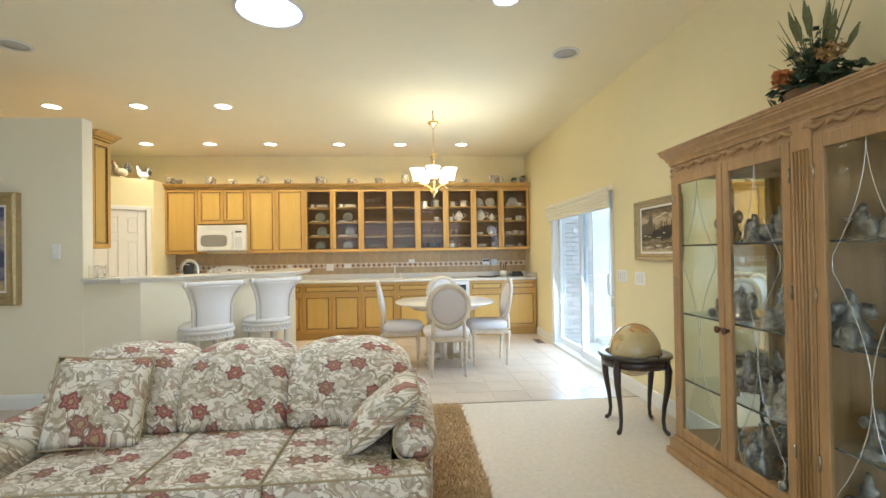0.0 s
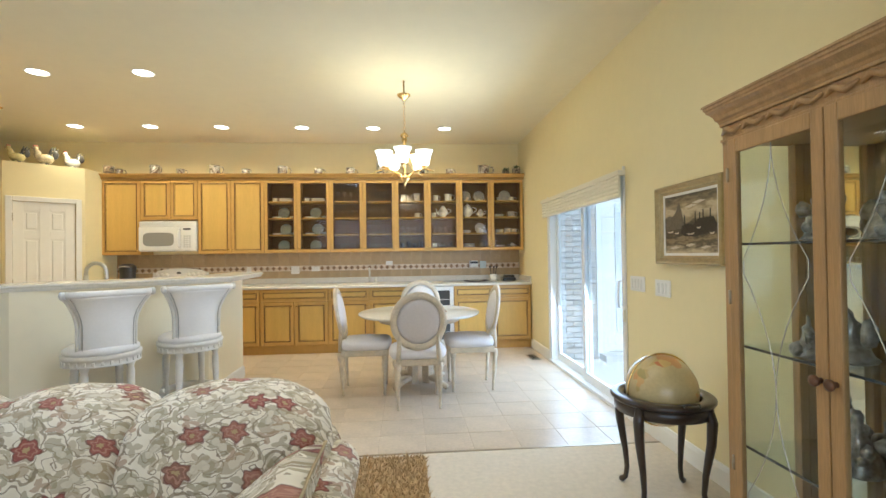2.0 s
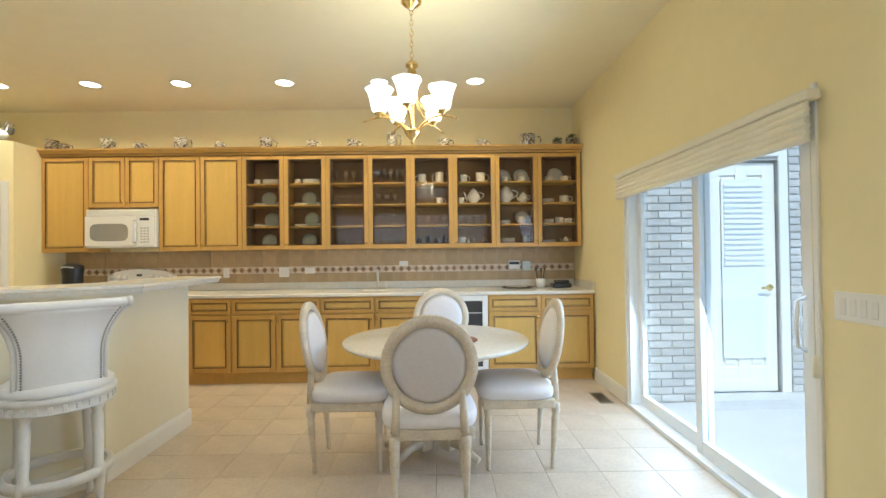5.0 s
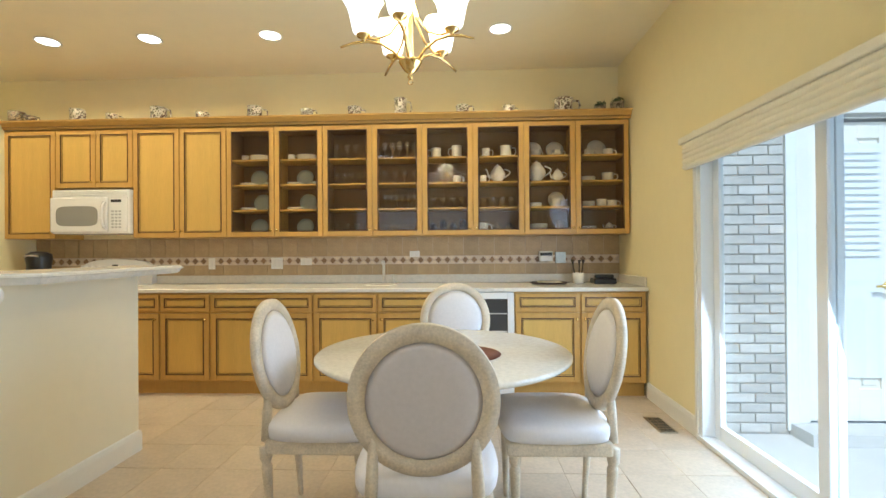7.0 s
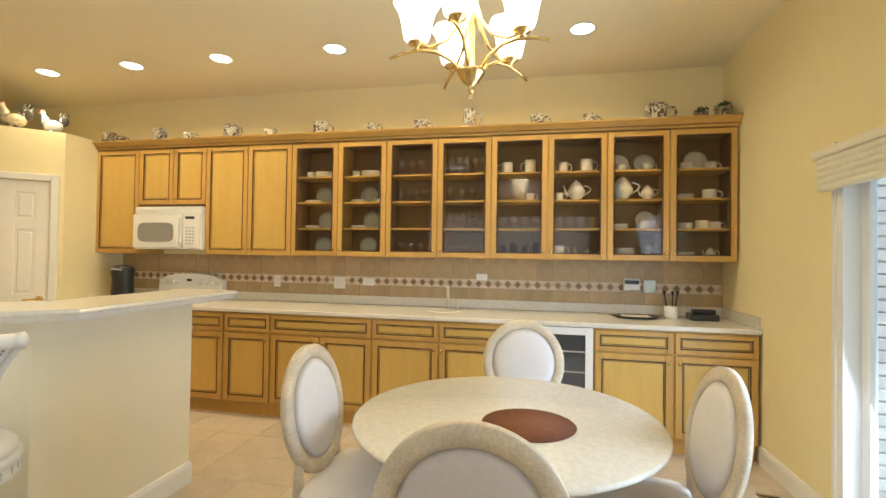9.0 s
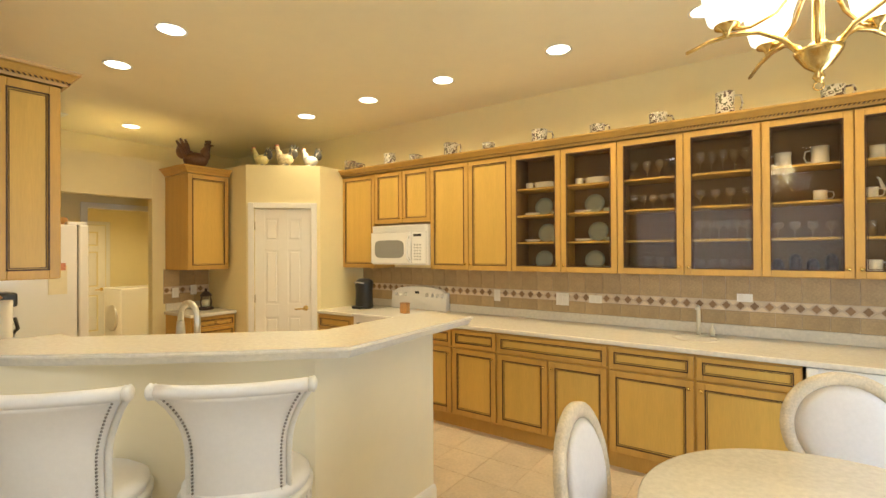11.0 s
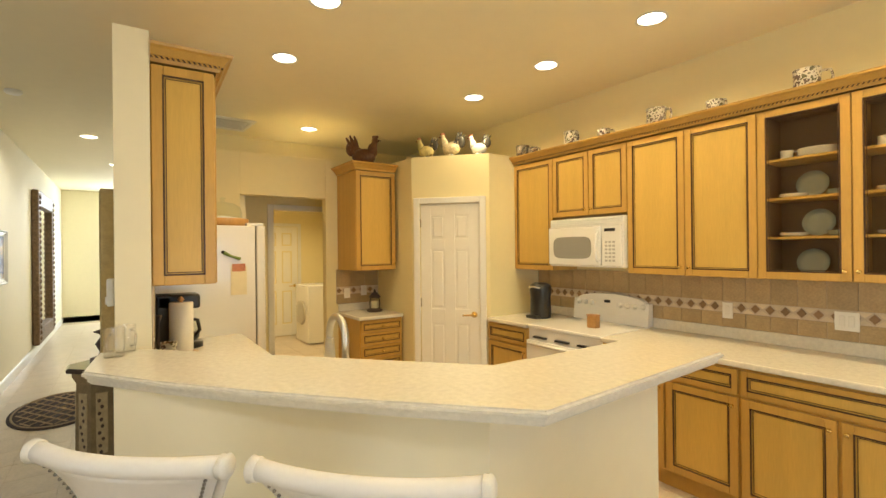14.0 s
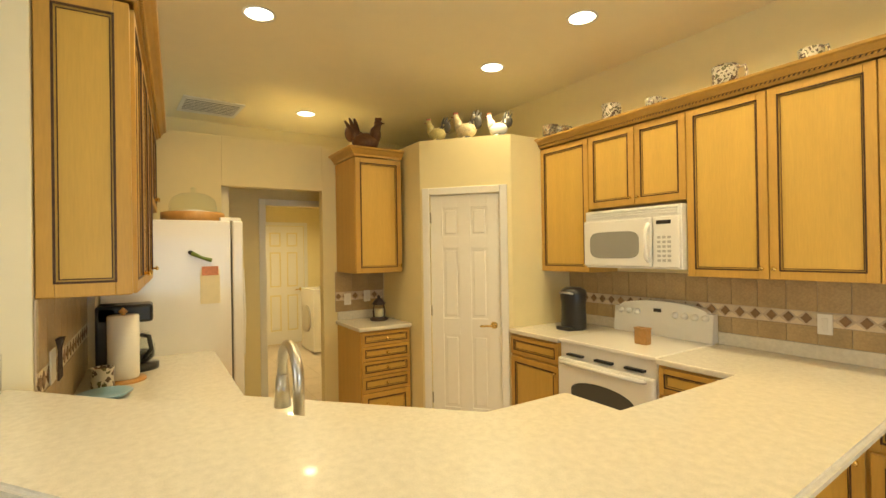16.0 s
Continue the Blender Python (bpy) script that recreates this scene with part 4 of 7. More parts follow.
    tint = ramp(fs, [(0.2, (0.29, 0.075, 0.06)), (0.6, (0.34, 0.15, 0.10)), (0.9, (0.22, 0.10, 0.065))])
    col = mix(math_("MULTIPLY", math_("LESS_THAN", flower, 1.0), 0.92), col, tint)
    ringed = math_("MULTIPLY", math_("LESS_THAN", flower, 0.7), math_("GREATER_THAN", flower, 0.55))
    col = mix(math_("MULTIPLY", ringed, 0.7), col, (0.50, 0.28, 0.20))
    edge = math_("MULTIPLY", math_("LESS_THAN", flower, 1.12), math_("GREATER_THAN", flower, 0.93))
    col = mix(math_("MULTIPLY", edge, 0.7), col, (0.15, 0.05, 0.04))
    col = mix(math_("LESS_THAN", flower, 0.26), col, (0.45, 0.33, 0.16))
    l.new(col, b.inputs["Base Color"])
    wt = n.new("ShaderNodeTexNoise")
    wt.inputs["Scale"].default_value = 500
    l.new(tc.outputs["Object"], wt.inputs["Vector"])
    bp = n.new("ShaderNodeBump")
    bp.inputs["Strength"].default_value, bp.inputs["Distance"].default_value = 0.25, 0.003
    l.new(wt.outputs["Fac"], bp.inputs["Height"])
    l.new(bp.outputs[0], b.inputs["Normal"])
    return m


FLORAL = floral()
PIPING = mat("gold_piping", (0.42, 0.33, 0.18), 0.8, vary=0.15, scale=60)
sofa = thing("sofa", "three-seat sofa in cream, red and sage floral tapestry", "sofa")
SX0, SX1, SY0, SY1 = -1.97, 0.165, 1.45, 2.48
bm = bmesh.new()
add_box(bm, (SX0 + 0.05, SY0 + 0.02, 0.06), (SX1 - 0.05, SY1 - 0.05, 0.26), 0.02)
part("base", bm, FLORAL, sofa)
bm = bmesh.new()
add_cushion(bm, (SX0 + 0.10, SY1 - 0.20, 0.10), (SX1 - 0.09, SY1, 0.66), 0.02, 10)
part("back_frame", bm, FLORAL, sofa, smooth=True)


def seat_cushion(pts):
    """A boxed seat cushion with piped edges on the plan given."""
    bm = bmesh.new()
    add_prism(bm, pts, 0.255, 0.392)
    bmesh.ops.bevel(bm, geom=list(bm.edges), offset=0.03, segments=4, affect="EDGES", profile=0.5)
    c = part("seat_cushion", bm, FLORAL, sofa, smooth=True)
    for z in (0.268, 0.379):
        tube("piping", [(x, y, z) for x, y in grown(pts, -0.004)], 0.0055, PIPING, c, 6, True, "gold piping")
    return c


X1, X2, XA, XI = -1.134, -0.586, 0.112, -0.055
seat_cushion([(X2, SY0 - 0.03), (XA, SY0 - 0.01), (XA, 1.60), (XI, 1.60), (XI, 2.06), (X2, 2.06)])
seat_cushion([(X1 + 0.006, SY0 - 0.03), (X2 - 0.006, SY0 - 0.03), (X2 - 0.006, 2.06), (X1 + 0.006, 2.06)])
seat_cushion([(-1.90, SY0 - 0.01), (X1, SY0 - 0.03), (X1, 2.06), (-1.735, 2.06), (-1.735, 1.60), (-1.90, 1.60)])


def back_cushion(x0, x1, fall0, fall1):
    """A loaf-shaped leaning cushion; the falls say how far its ends droop."""
    bm = bmesh.new()
    N, K = 22, 26
    rings = []
    for i in range(N + 1):
        u = -1 + 2 * i / N
        f = fall0 if u < 0 else fall1
        full = (1 - abs(u) ** 12) ** 0.4 if abs(u) < 1 else 0.0
        top = 0.828 - f * abs(u) ** 2.6
        low = 0.35
        zc, hb, ha = (top + low) / 2, (top - low) / 2 * (0.55 + 0.45 * full), 0.215 * (0.25 + 0.75 * full)
        ring = []
        for k in range(K):
            a = 2 * math.pi * k / K
            ca, sa = math.cos(a), math.sin(a)
            z = zc + hb * math.copysign(abs(sa) ** 0.66, sa)
            y = 2.265 + ha * math.copysign(abs(ca) ** 0.66, ca) + 0.30 * (z - 0.6)
            ring.append(bm.verts.new(((x0 + x1) / 2 + u * (x1 - x0) / 2, y, z + 0.006 * noise.noise(Vector((u * 3 + x0, y * 5, z * 5))))))
        rings.append(ring)
    for a, b in zip(rings, rings[1:]):
        for k in range(K):
            bm.faces.new((a[k], a[(k + 1) % K], b[(k + 1) % K], b[k]))
    bm.faces.new(rings[0])
    bm.faces.new(rings[-1])
    bmesh.ops.recalc_face_normals(bm, faces=bm.faces)
    return part("back_cushion", bm, FLORAL, sofa, smooth=True)


back_cushion(-1.95, -1.20, 0.15, 0.075)
back_cushion(-1.24, -0.63, 0.075, 0.075)
back_cushion(-0.67, 0.06, 0.075, 0.15)
for s, ax in ((-1, SX0 + 0.115), (1, SX1 - 0.11)):
    bm = bmesh.new()
    add_cushion(bm, (ax - 0.085, 1.62, 0.06), (ax + 0.085, SY1 - 0.08, 0.48), 0.01, 8)
    arm = part("arm", bm, FLORAL, sofa, smooth=True)
    bm = bmesh.new()
    add_lathe(bm, [(0.0, -0.012), (0.06, -0.01), (0.09, 0.0), (0.104, 0.02), (0.108, 0.40), (0.104, 0.76), (0.06, 0.80), (0.0, 0.80)], 24, pose(ax, SY1 - 0.10, 0.468, 90), closed=False)
    part("arm_roll", bm, FLORAL, arm, smooth=True)
    tube("piping", [(ax + 0.098 * math.cos(a), 1.578, 0.468 + 0.098 * math.sin(a)) for a in [2 * math.pi * k / 28 for k in range(28)]], 0.0055, PIPING, arm, 6, True, "gold piping")
for x in (SX0 + 0.12, SX1 - 0.12):
    for y in (SY0 + 0.08, SY1 - 0.10):
        lathe("foot", [(0.02, 0.0), (0.03, 0.03), (0.035, 0.065)], DARK_WOOD, sofa, 12, pose(x, y, 0.004))


def throw_pillow(m, label):
    bm = bmesh.new()
    N = 12
    vs = {}
    for s in (-1, 1):
        for i in range(N + 1):
            for j in range(N + 1):
                u, v = -1 + 2 * i / N, -1 + 2 * j / N
                k = (1 - u ** 4) * (1 - v ** 4)
                h = 0.075 * k ** 0.5
                edge = 1 - 0.06 * (1 - abs(u * v))
                vs[s, i, j] = bm.verts.new((0.225 * u * edge, s * h, 0.225 * v * edge))
        for i in range(N):
            for j in range(N):
                bm.faces.new((vs[s, i, j], vs[s, i + 1, j], vs[s, i + 1, j + 1], vs[s, i, j + 1]))
    bmesh.ops.remove_doubles(bm, verts=bm.verts, dist=1e-4)
    bmesh.ops.recalc_face_normals(bm, faces=bm.faces)
    p = thing("throw_pillow", label, "pillow", m, "pillows on the sofa")
    part("cover", bm, FLORAL, p, smooth=True)
    rim = []
    for (u0, v0), (u1, v1) in (((-1, -1), (1, -1)), ((1, -1), (1, 1)), ((1, 1), (-1, 1)), ((-1, 1), (-1, -1))):
        for k in range(8):
            u, v = u0 + (u1 - u0) * k / 8, v0 + (v1 - v0) * k / 8
            e = 0.225 * (1 - 0.06 * (1 - abs(u * v)))
            rim.append((u * e, 0, v * e))
    tube("piping", rim, 0.006, PIPING, p, 6, True, "gold piping")
    return p


throw_pillow(pose(-1.545, 1.93, 0.60, -20, 4, 8), "floral square throw pillow propped upright on the sofa")
throw_pillow(Matrix(((0, -0.62, 0.78, -0.095), (1, 0, 0, 1.80), (0, 0.78, 0.62, 0.555), (0, 0, 0, 1))), "floral square throw pillow slumped against the sofa arm")

# shag rug
rug = thing("shag_rug", "golden brown shag rug on the carpet", "rug")
RX0, RX1, RY0, RY1 = -1.9, 0.47, 1.0, 3.44
box("backing", (RX0, RY0, 0.005), (RX1, RY1, 0.02), SHAG, rug, 0.004)
rng = random.Random(4)
verts, faces = [], []
for i in range(26000):
    x = rng.uniform(-0.9, RX1) if rng.random() < 0.9 else rng.uniform(RX0, -0.9)
    y = rng.uniform(RY0, RY1)
    if x < 0.1 and 1.5 < y < 2.44:
        continue
    a, hgt, w = rng.uniform(0, 6.28), rng.uniform(0.018, 0.04), 0.006
    lx, ly = rng.gauss(0, 0.016), rng.gauss(0, 0.016)
    k = len(verts)
    verts += [(x - w * math.cos(a), y - w * math.sin(a), 0.016), (x + w * math.cos(a), y + w * math.sin(a), 0.016), (x + lx, y + ly, 0.016 + hgt)]
    faces.append((k, k + 1, k + 2))
me = bpy.data.meshes.new("shag")
me.from_pydata(verts, [], faces)
me.materials.append(SHAG)
pile = new("shag", me)
pile.parent = rug
tagged(pile, kind="stuff")


# ---- chandelier ----
CHX, CHY = 0.357, 4.95
ch = thing("chandelier", "polished brass chandelier with five lit frosted glass bell shades", "chandelier", pose(CHX, CHY, 0))
lathe("canopy", [(0.0, 2.845), (0.012, 2.847), (0.02, 2.858), (0.05, 2.878), (0.066, 2.895), (0.066, 2.902), (0.03, 2.912), (0.009, 2.92), (0.008, 3.04), (0.0, 3.04)], BRASS, ch, 24, closed=False)
bm = bmesh.new()
for k in range(10):
    z = 2.835 - 0.034 * k
    q = Matrix.Translation((0, 0, z)) @ pose(0, 0, 0, 0, 0, 90 * (k % 2))
    add_tube(bm, [q @ Vector((0.010 * math.cos(a), 0, 0.021 * math.sin(a))) for a in [2 * math.pi * j / 10 for j in range(10)]], 0.0025, 5, True)
part("chain", bm, BRASS, ch, smooth=True)
lathe("stem", [(0.0, 2.000), (0.006, 2.003), (0.014, 2.015), (0.008, 2.028), (0.03, 2.045), (0.05, 2.075), (0.054, 2.085), (0.03, 2.092), (0.014, 2.110), (0.011, 2.36), (0.018, 2.43), (0.03, 2.455), (0.02, 2.472), (0.04, 2.492), (0.040, 2.505), (0.018, 2.525), (0.006, 2.535), (0.0, 2.535)], BRASS, ch, 20, closed=False)
loop = [(0.011 * math.cos(a), 0, 1.992 + 0.011 * math.sin(a)) for a in [2 * math.pi * j / 12 for j in range(12)]]
tube("finial_ring", loop, 0.0022, BRASS, ch, 5, True)
for k in range(5):
    q = pose(0, 0, 0, 0, 0, 72 * k + 49)
    pts = [(0.035, 2.075), (0.075, 2.125), (0.13, 2.155), (0.19, 2.160), (0.25, 2.148), (0.305, 2.125)]
    arm = tube("arm", [q @ Vector((r, 0, z)) for r, z in pts], [0.007, 0.007, 0.007, 0.007, 0.006, 0.005], BRASS, ch, 8)
    tube("scroll", [q @ Vector((r, 0.0, z)) for r, z in ((0.012, 2.36), (0.04, 2.27), (0.09, 2.20), (0.15, 2.172), (0.205, 2.176))], 0.0055, BRASS, arm, 6)
    lathe("cup", [(0.006, 2.152), (0.010, 2.165), (0.012, 2.172), (0.03, 2.180), (0.034, 2.194), (0.02, 2.200)], BRASS, arm, 16, q @ pose(0.205, 0, 0))
    bm = bmesh.new()
    vs = add_lathe(bm, [(0.030, 2.186), (0.046, 2.200), (0.053, 2.230), (0.060, 2.270), (0.070, 2.305), (0.086, 2.334), (0.079, 2.332), (0.062, 2.300), (0.052, 2.260), (0.044, 2.205)], 30, closed=False)
    for v in vs:
        if v.co.z > 2.30:
            w_ = 1 + 0.045 * math.cos(6 * math.atan2(v.co.y, v.co.x)) * (v.co.z - 2.30) / 0.034
            v.co.x, v.co.y = v.co.x * w_, v.co.y * w_
    bm.transform(q @ pose(0.205, 0, 0))
    part("shade", bm, SHADE_GLOW, ch, "lit frosted glass bell shade with a fluted rim", smooth=True)
lamp = bpy.data.lights.new("chandelier_lamp", "POINT")
lamp.energy, lamp.color, lamp.shadow_soft_size = 19, (1.0, 0.79, 0.44), 0.12
lob = new("chandelier_lamp", lamp)
lob.location = (CHX, CHY, 2.36)

# ceiling cans, tube skylight, speakers, vents
def can(x, y):
    c = thing("ceiling_light", "round white recessed ceiling light, lit", "light", pose(x, y, 0), "recessed ceiling lights")
    lathe("trim_ring", [(0.082, ZC - 0.001), (0.098, ZC - 0.004), (0.098, ZC - 0.009), (0.082, ZC - 0.006)], WHITE, c, 32, closed=False)
    lathe("diffuser", [(0.0, ZC - 0.003), (0.083, ZC - 0.003), (0.083, ZC - 0.001)], GLOW, c, 32, label="glowing lamp disc", closed=False)
    return c
c0 = can(*CANS[0])
for q in CANS[1:]:
    copy_thing(c0, pose(q[0], q[1], 0))
tb = thing("tubular_skylight", "large round tubular skylight with a bright diffuser", "skylight", pose(-0.9, 2.73, 0))
lathe("trim_ring", [(0.215, ZC - 0.001), (0.24, ZC - 0.006), (0.24, ZC - 0.014), (0.215, ZC - 0.012)], WHITE, tb, 40, closed=False)
lathe("diffuser", [(0.0, ZC - 0.012), (0.12, ZC - 0.010), (0.216, ZC - 0.002)], TUBE_GLOW, tb, 40, label="bright daylight diffuser", closed=False)
GREY_MESH = mat("speaker_mesh", (0.50, 0.47, 0.40), 0.8, vary=0.1, scale=200, bump=0.4, bump_scale=900)
for x, y in ((1.41, 3.31), (-3.05, 3.34)):
    sp = thing("ceiling_speaker", "round pale ceiling speaker with a mesh grille", "speaker", pose(x, y, 0), "ceiling speakers")
    lathe("rim", [(0.095, ZC - 0.001), (0.115, ZC - 0.004), (0.115, ZC - 0.010), (0.095, ZC - 0.010)], WHITE, sp, 32, closed=False)
    lathe("grille", [(0.0, ZC - 0.009), (0.097, ZC - 0.007), (0.097, ZC - 0.001)], GREY_MESH, sp, 32, closed=False)
vent = thing("ceiling_vent", "white slatted ceiling air vent", "vent", pose(-6.03, 4.84, ZC - 0.002, 0, 0, 4) @ Matrix.Diagonal((1.75, 1.12, 1, 1)))
bm = bmesh.new()
for lo, hi in (((-0.15, -0.24, -0.012), (-0.12, 0.24, 0)), ((0.12, -0.24, -0.012), (0.15, 0.24, 0)), ((-0.12, -0.24, -0.012), (0.12, -0.21, 0)), ((-0.12, 0.21, -0.012), (0.12, 0.24, 0))):
    add_box(bm, lo, hi, 0.002)
part("frame", bm, WHITE, vent)
box("backing", (-0.12, -0.21, -0.001), (0.12, 0.21, 0.0), BLACK, vent)
for k in range(8):
    box("slat", (-0.112 + 0.03 * k, -0.21, -0.010), (-0.102 + 0.03 * k, 0.21, -0.004), WHITE, vent)
fv = thing("floor_vent", "brown metal floor register by the sliding door", "vent", pose(1.96, 6.22, 0.001))
box("frame", (-0.06, -0.15, 0.0), (0.06, 0.15, 0.006), NICKEL, fv, 0.002)
for k in range(9):
    box("slot", (-0.045, -0.13 + 0.03 * k, 0.0062), (0.045, -0.115 + 0.03 * k, 0.0075), BLACK, fv)


# ---- appliances ----
mw = thing("microwave", "white over-the-range microwave oven with a grey door window", "microwave", pose(-3.33, 7.12, 0))
MW, M0, M1 = 0.757, 1.427, 1.846
box("body", (0, 0.02, M0), (MW, 0.38, M1), APPLIANCE, mw, 0.006)
bm = bmesh.new()
for k in range(3):
    add_box(bm, (0.02, 0.008, M1 - 0.022 - 0.017 * k), (MW - 0.02, 0.022, M1 - 0.012 - 0.017 * k), 0.002)
part("vent_grille", bm, WHITE, mw)
md = box("door", (0.004, -0.012, M0 + 0.012), (0.56, 0.02, M1 - 0.075), APPLIANCE, mw, 0.012)
bm = bmesh.new()
N = 24
out = []
for k in range(N):
    a = 2 * math.pi * k / N
    ca, sa = math.cos(a), math.sin(a)
    out.append((0.27 + 0.205 * math.copysign(abs(ca) ** 0.35, ca), M0 + 0.165 + 0.095 * math.copysign(abs(sa) ** 0.55, sa)))
f0 = [bm.verts.new((x, -0.0145, z)) for x, z in out]
f1 = [bm.verts.new((x, -0.006, z)) for x, z in out]
bm.faces.new(f0)
for k in range(N):
    bm.faces.new((f0[k], f0[(k + 1) % N], f1[(k + 1) % N], f1[k]))
part("window", bm, GREY_GLASS, md, "grey glass window")
tube("handle", [(0.545, -0.012, M0 + 0.05), (0.545, -0.045, M0 + 0.08), (0.545, -0.052, M0 + 0.17), (0.545, -0.045, M0 + 0.26), (0.545, -0.012, M0 + 0.30)], 0.013, APPLIANCE, md, 10)
cp = box("control_panel", (0.575, -0.006, M0 + 0.012), (MW - 0.004, 0.02, M1 - 0.075), APPLIANCE, mw, 0.006)
box("display", (0.60, -0.0085, M1 - 0.125), (0.70, -0.004, M1 - 0.10), BLACK, cp)
KEY = mat("grey_key", (0.45, 0.44, 0.40), 0.5, vary=0.02)
for r in range(6):
    for k in range(3):
        box("key", (0.605 + 0.035 * k, -0.008, M0 + 0.05 + 0.03 * r), (0.628 + 0.035 * k, -0.004, M0 + 0.066 + 0.03 * r), KEY, cp)

rg = thing("range", "white freestanding electric range with an arched oven window", "stove", pose(-3.31, 6.80, 0))
RW = 0.76
box("body", (0, 0.03, 0.0), (RW, 0.70, 0.905), APPLIANCE, rg, 0.004)
box("cooktop", (-0.003, 0.0, 0.905), (RW + 0.003, 0.66, 0.93), APPLIANCE, rg, 0.008, "white glass cooktop")
od = box("oven_door", (0.006, -0.012, 0.24), (RW - 0.006, 0.03, 0.80), APPLIANCE, rg, 0.012)
bm = bmesh.new()
arch = [(0.13, 0.33), (0.63, 0.33)] + [(0.38 + 0.25 * math.cos(a), 0.60 + 0.075 * math.sin(a)) for a in [math.pi * k / 12 for k in range(13)]]
f0 = [bm.verts.new((x, -0.0145, z)) for x, z in arch]
bm.faces.new(f0)
part("oven_window", bm, DARK_GLASS, od, "dark arched glass window")
tube("handle", [(0.06, -0.012, 0.775), (0.06, -0.045, 0.78), (0.38, -0.052, 0.78), (0.70, -0.045, 0.78), (0.70, -0.012, 0.775)], 0.014, APPLIANCE, od, 10)
bm = bmesh.new()
for a in (0.08, 0.32, 0.55):
    for k in range(7):
        add_box(bm, (a + 0.02 * k, -0.004, 0.82), (a + 0.012 + 0.02 * k, 0.031, 0.835))
part("vent_slots", bm, BLACK, rg)
box("warming_drawer", (0.006, -0.008, 0.05), (RW - 0.006, 0.03, 0.225), APPLIANCE, rg, 0.01)
bm = bmesh.new()
pts = [(0.0, 0.93), (0.0, 1.12)] + [(RW / 2 + (RW / 2 - 0.04) * math.cos(a), 1.12 + 0.06 * math.sin(a)) for a in [math.pi - math.pi * k / 12 for k in range(13)]] + [(RW, 1.12), (RW, 0.93)]
fa, fb = [bm.verts.new((x, 0.625 + 0.02 * (z > 1.0), z)) for x, z in pts], [bm.verts.new((x, 0.70, z)) for x, z in pts]
bm.faces.new(fa)
bm.faces.new(fb[::-1])
for k in range(len(pts)):
    bm.faces.new((fa[k], fa[(k + 1) % len(pts)], fb[(k + 1) % len(pts)], fb[k]))
bmesh.ops.recalc_face_normals(bm, faces=bm.faces)
bg = part("backguard", bm, APPLIANCE, rg)
for x in (0.06, 0.13, 0.20, 0.50, 0.57, 0.64, 0.71):
    lathe("knob", [(0.024, 0), (0.024, 0.012), (0.018, 0.016), (0.014, 0.03), (0.0, 0.031)], WHITE, bg, 16, pose(x, 0.642, 1.09, 90))
box("clock", (0.335, 0.638, 1.10), (0.395, 0.65, 1.125), BLACK, bg)

wc = thing("wine_cooler", "under-counter beverage cooler with a white frame and dark glass door", "refrigerator", pose(0.42, BY, 0))
box("body", (0.0, 0.02, 0.0), (0.59, 0.62, 0.885), APPLIANCE, wc)
bm = bmesh.new()
rect_ring(bm, 0.0, 0.59, 0.10, 0.885, 0.055, -0.025, 0.02, 0.004)
wd = part("door_frame", bm, APPLIANCE, wc)
box("door_glass", (0.055, -0.01, 0.155), (0.535, 0.0, 0.83), DARK_GLASS, wd, label="dark glass")
for k in range(4):
    box("rack", (0.06, -0.0125, 0.25 + 0.15 * k), (0.53, -0.0105, 0.26 + 0.15 * k), STEEL, wd)
box("kick_grille", (0.01, 0.03, 0.0), (0.58, 0.04, 0.09), BLACK, wc)

fr = thing("refrigerator", "white refrigerator with a paper note and magnets on its side", "refrigerator", pose(0, 0, 0))
box("body", (-5.185, 4.06, 0.02), (-4.40, 4.79, 1.80), APPLIANCE, fr, 0.008)
box("door", (-4.785, 4.80, 0.06), (-4.40, 4.87, 1.80), APPLIANCE, fr, 0.012)
box("door", (-5.185, 4.80, 0.06), (-4.795, 4.87, 1.80), APPLIANCE, fr, 0.012)
box("hinge_cover", (-4.50, 4.73, 1.80), (-4.42, 4.86, 1.825), APPLIANCE, fr, 0.005)
for x in (-4.76, -4.83):
    tube("handle", [(x, 4.87, 0.75), (x, 4.92, 0.80), (x, 4.93, 1.1), (x, 4.92, 1.45), (x, 4.87, 1.50)], 0.012, APPLIANCE, fr)
PAPER = mat("cream_paper", (0.80, 0.72, 0.50), 0.8, vary=0.05, scale=20)
PINK = mat("pink_flowers", (0.60, 0.25, 0.15), 0.7, vary=0.5, scale=60)
GREEN = mat("green_magnet", (0.20, 0.28, 0.06), 0.5, vary=0.2)
note = thing("paper_note", "cream notepad with pink flowers held on the refrigerator", "note")
box("sheet", (-4.399, 4.60, 1.24), (-4.394, 4.72, 1.47), PAPER, note)
box("flower_border", (-4.394, 4.61, 1.43), (-4.391, 4.71, 1.49), PINK, note, 0.001)
mg = thing("magnet", "green and black clip magnet on the refrigerator", "magnet")
tube("clip", [(-4.39, 4.55, 1.58), (-4.385, 4.61, 1.55), (-4.385, 4.67, 1.53)], [0.016, 0.01, 0.014], GREEN, mg)
lathe("button", [(0.014, 0), (0.014, 0.012), (0.0, 0.014)], BLACK, mg, 12, pose(-4.399, 4.545, 1.585, 0, 90))

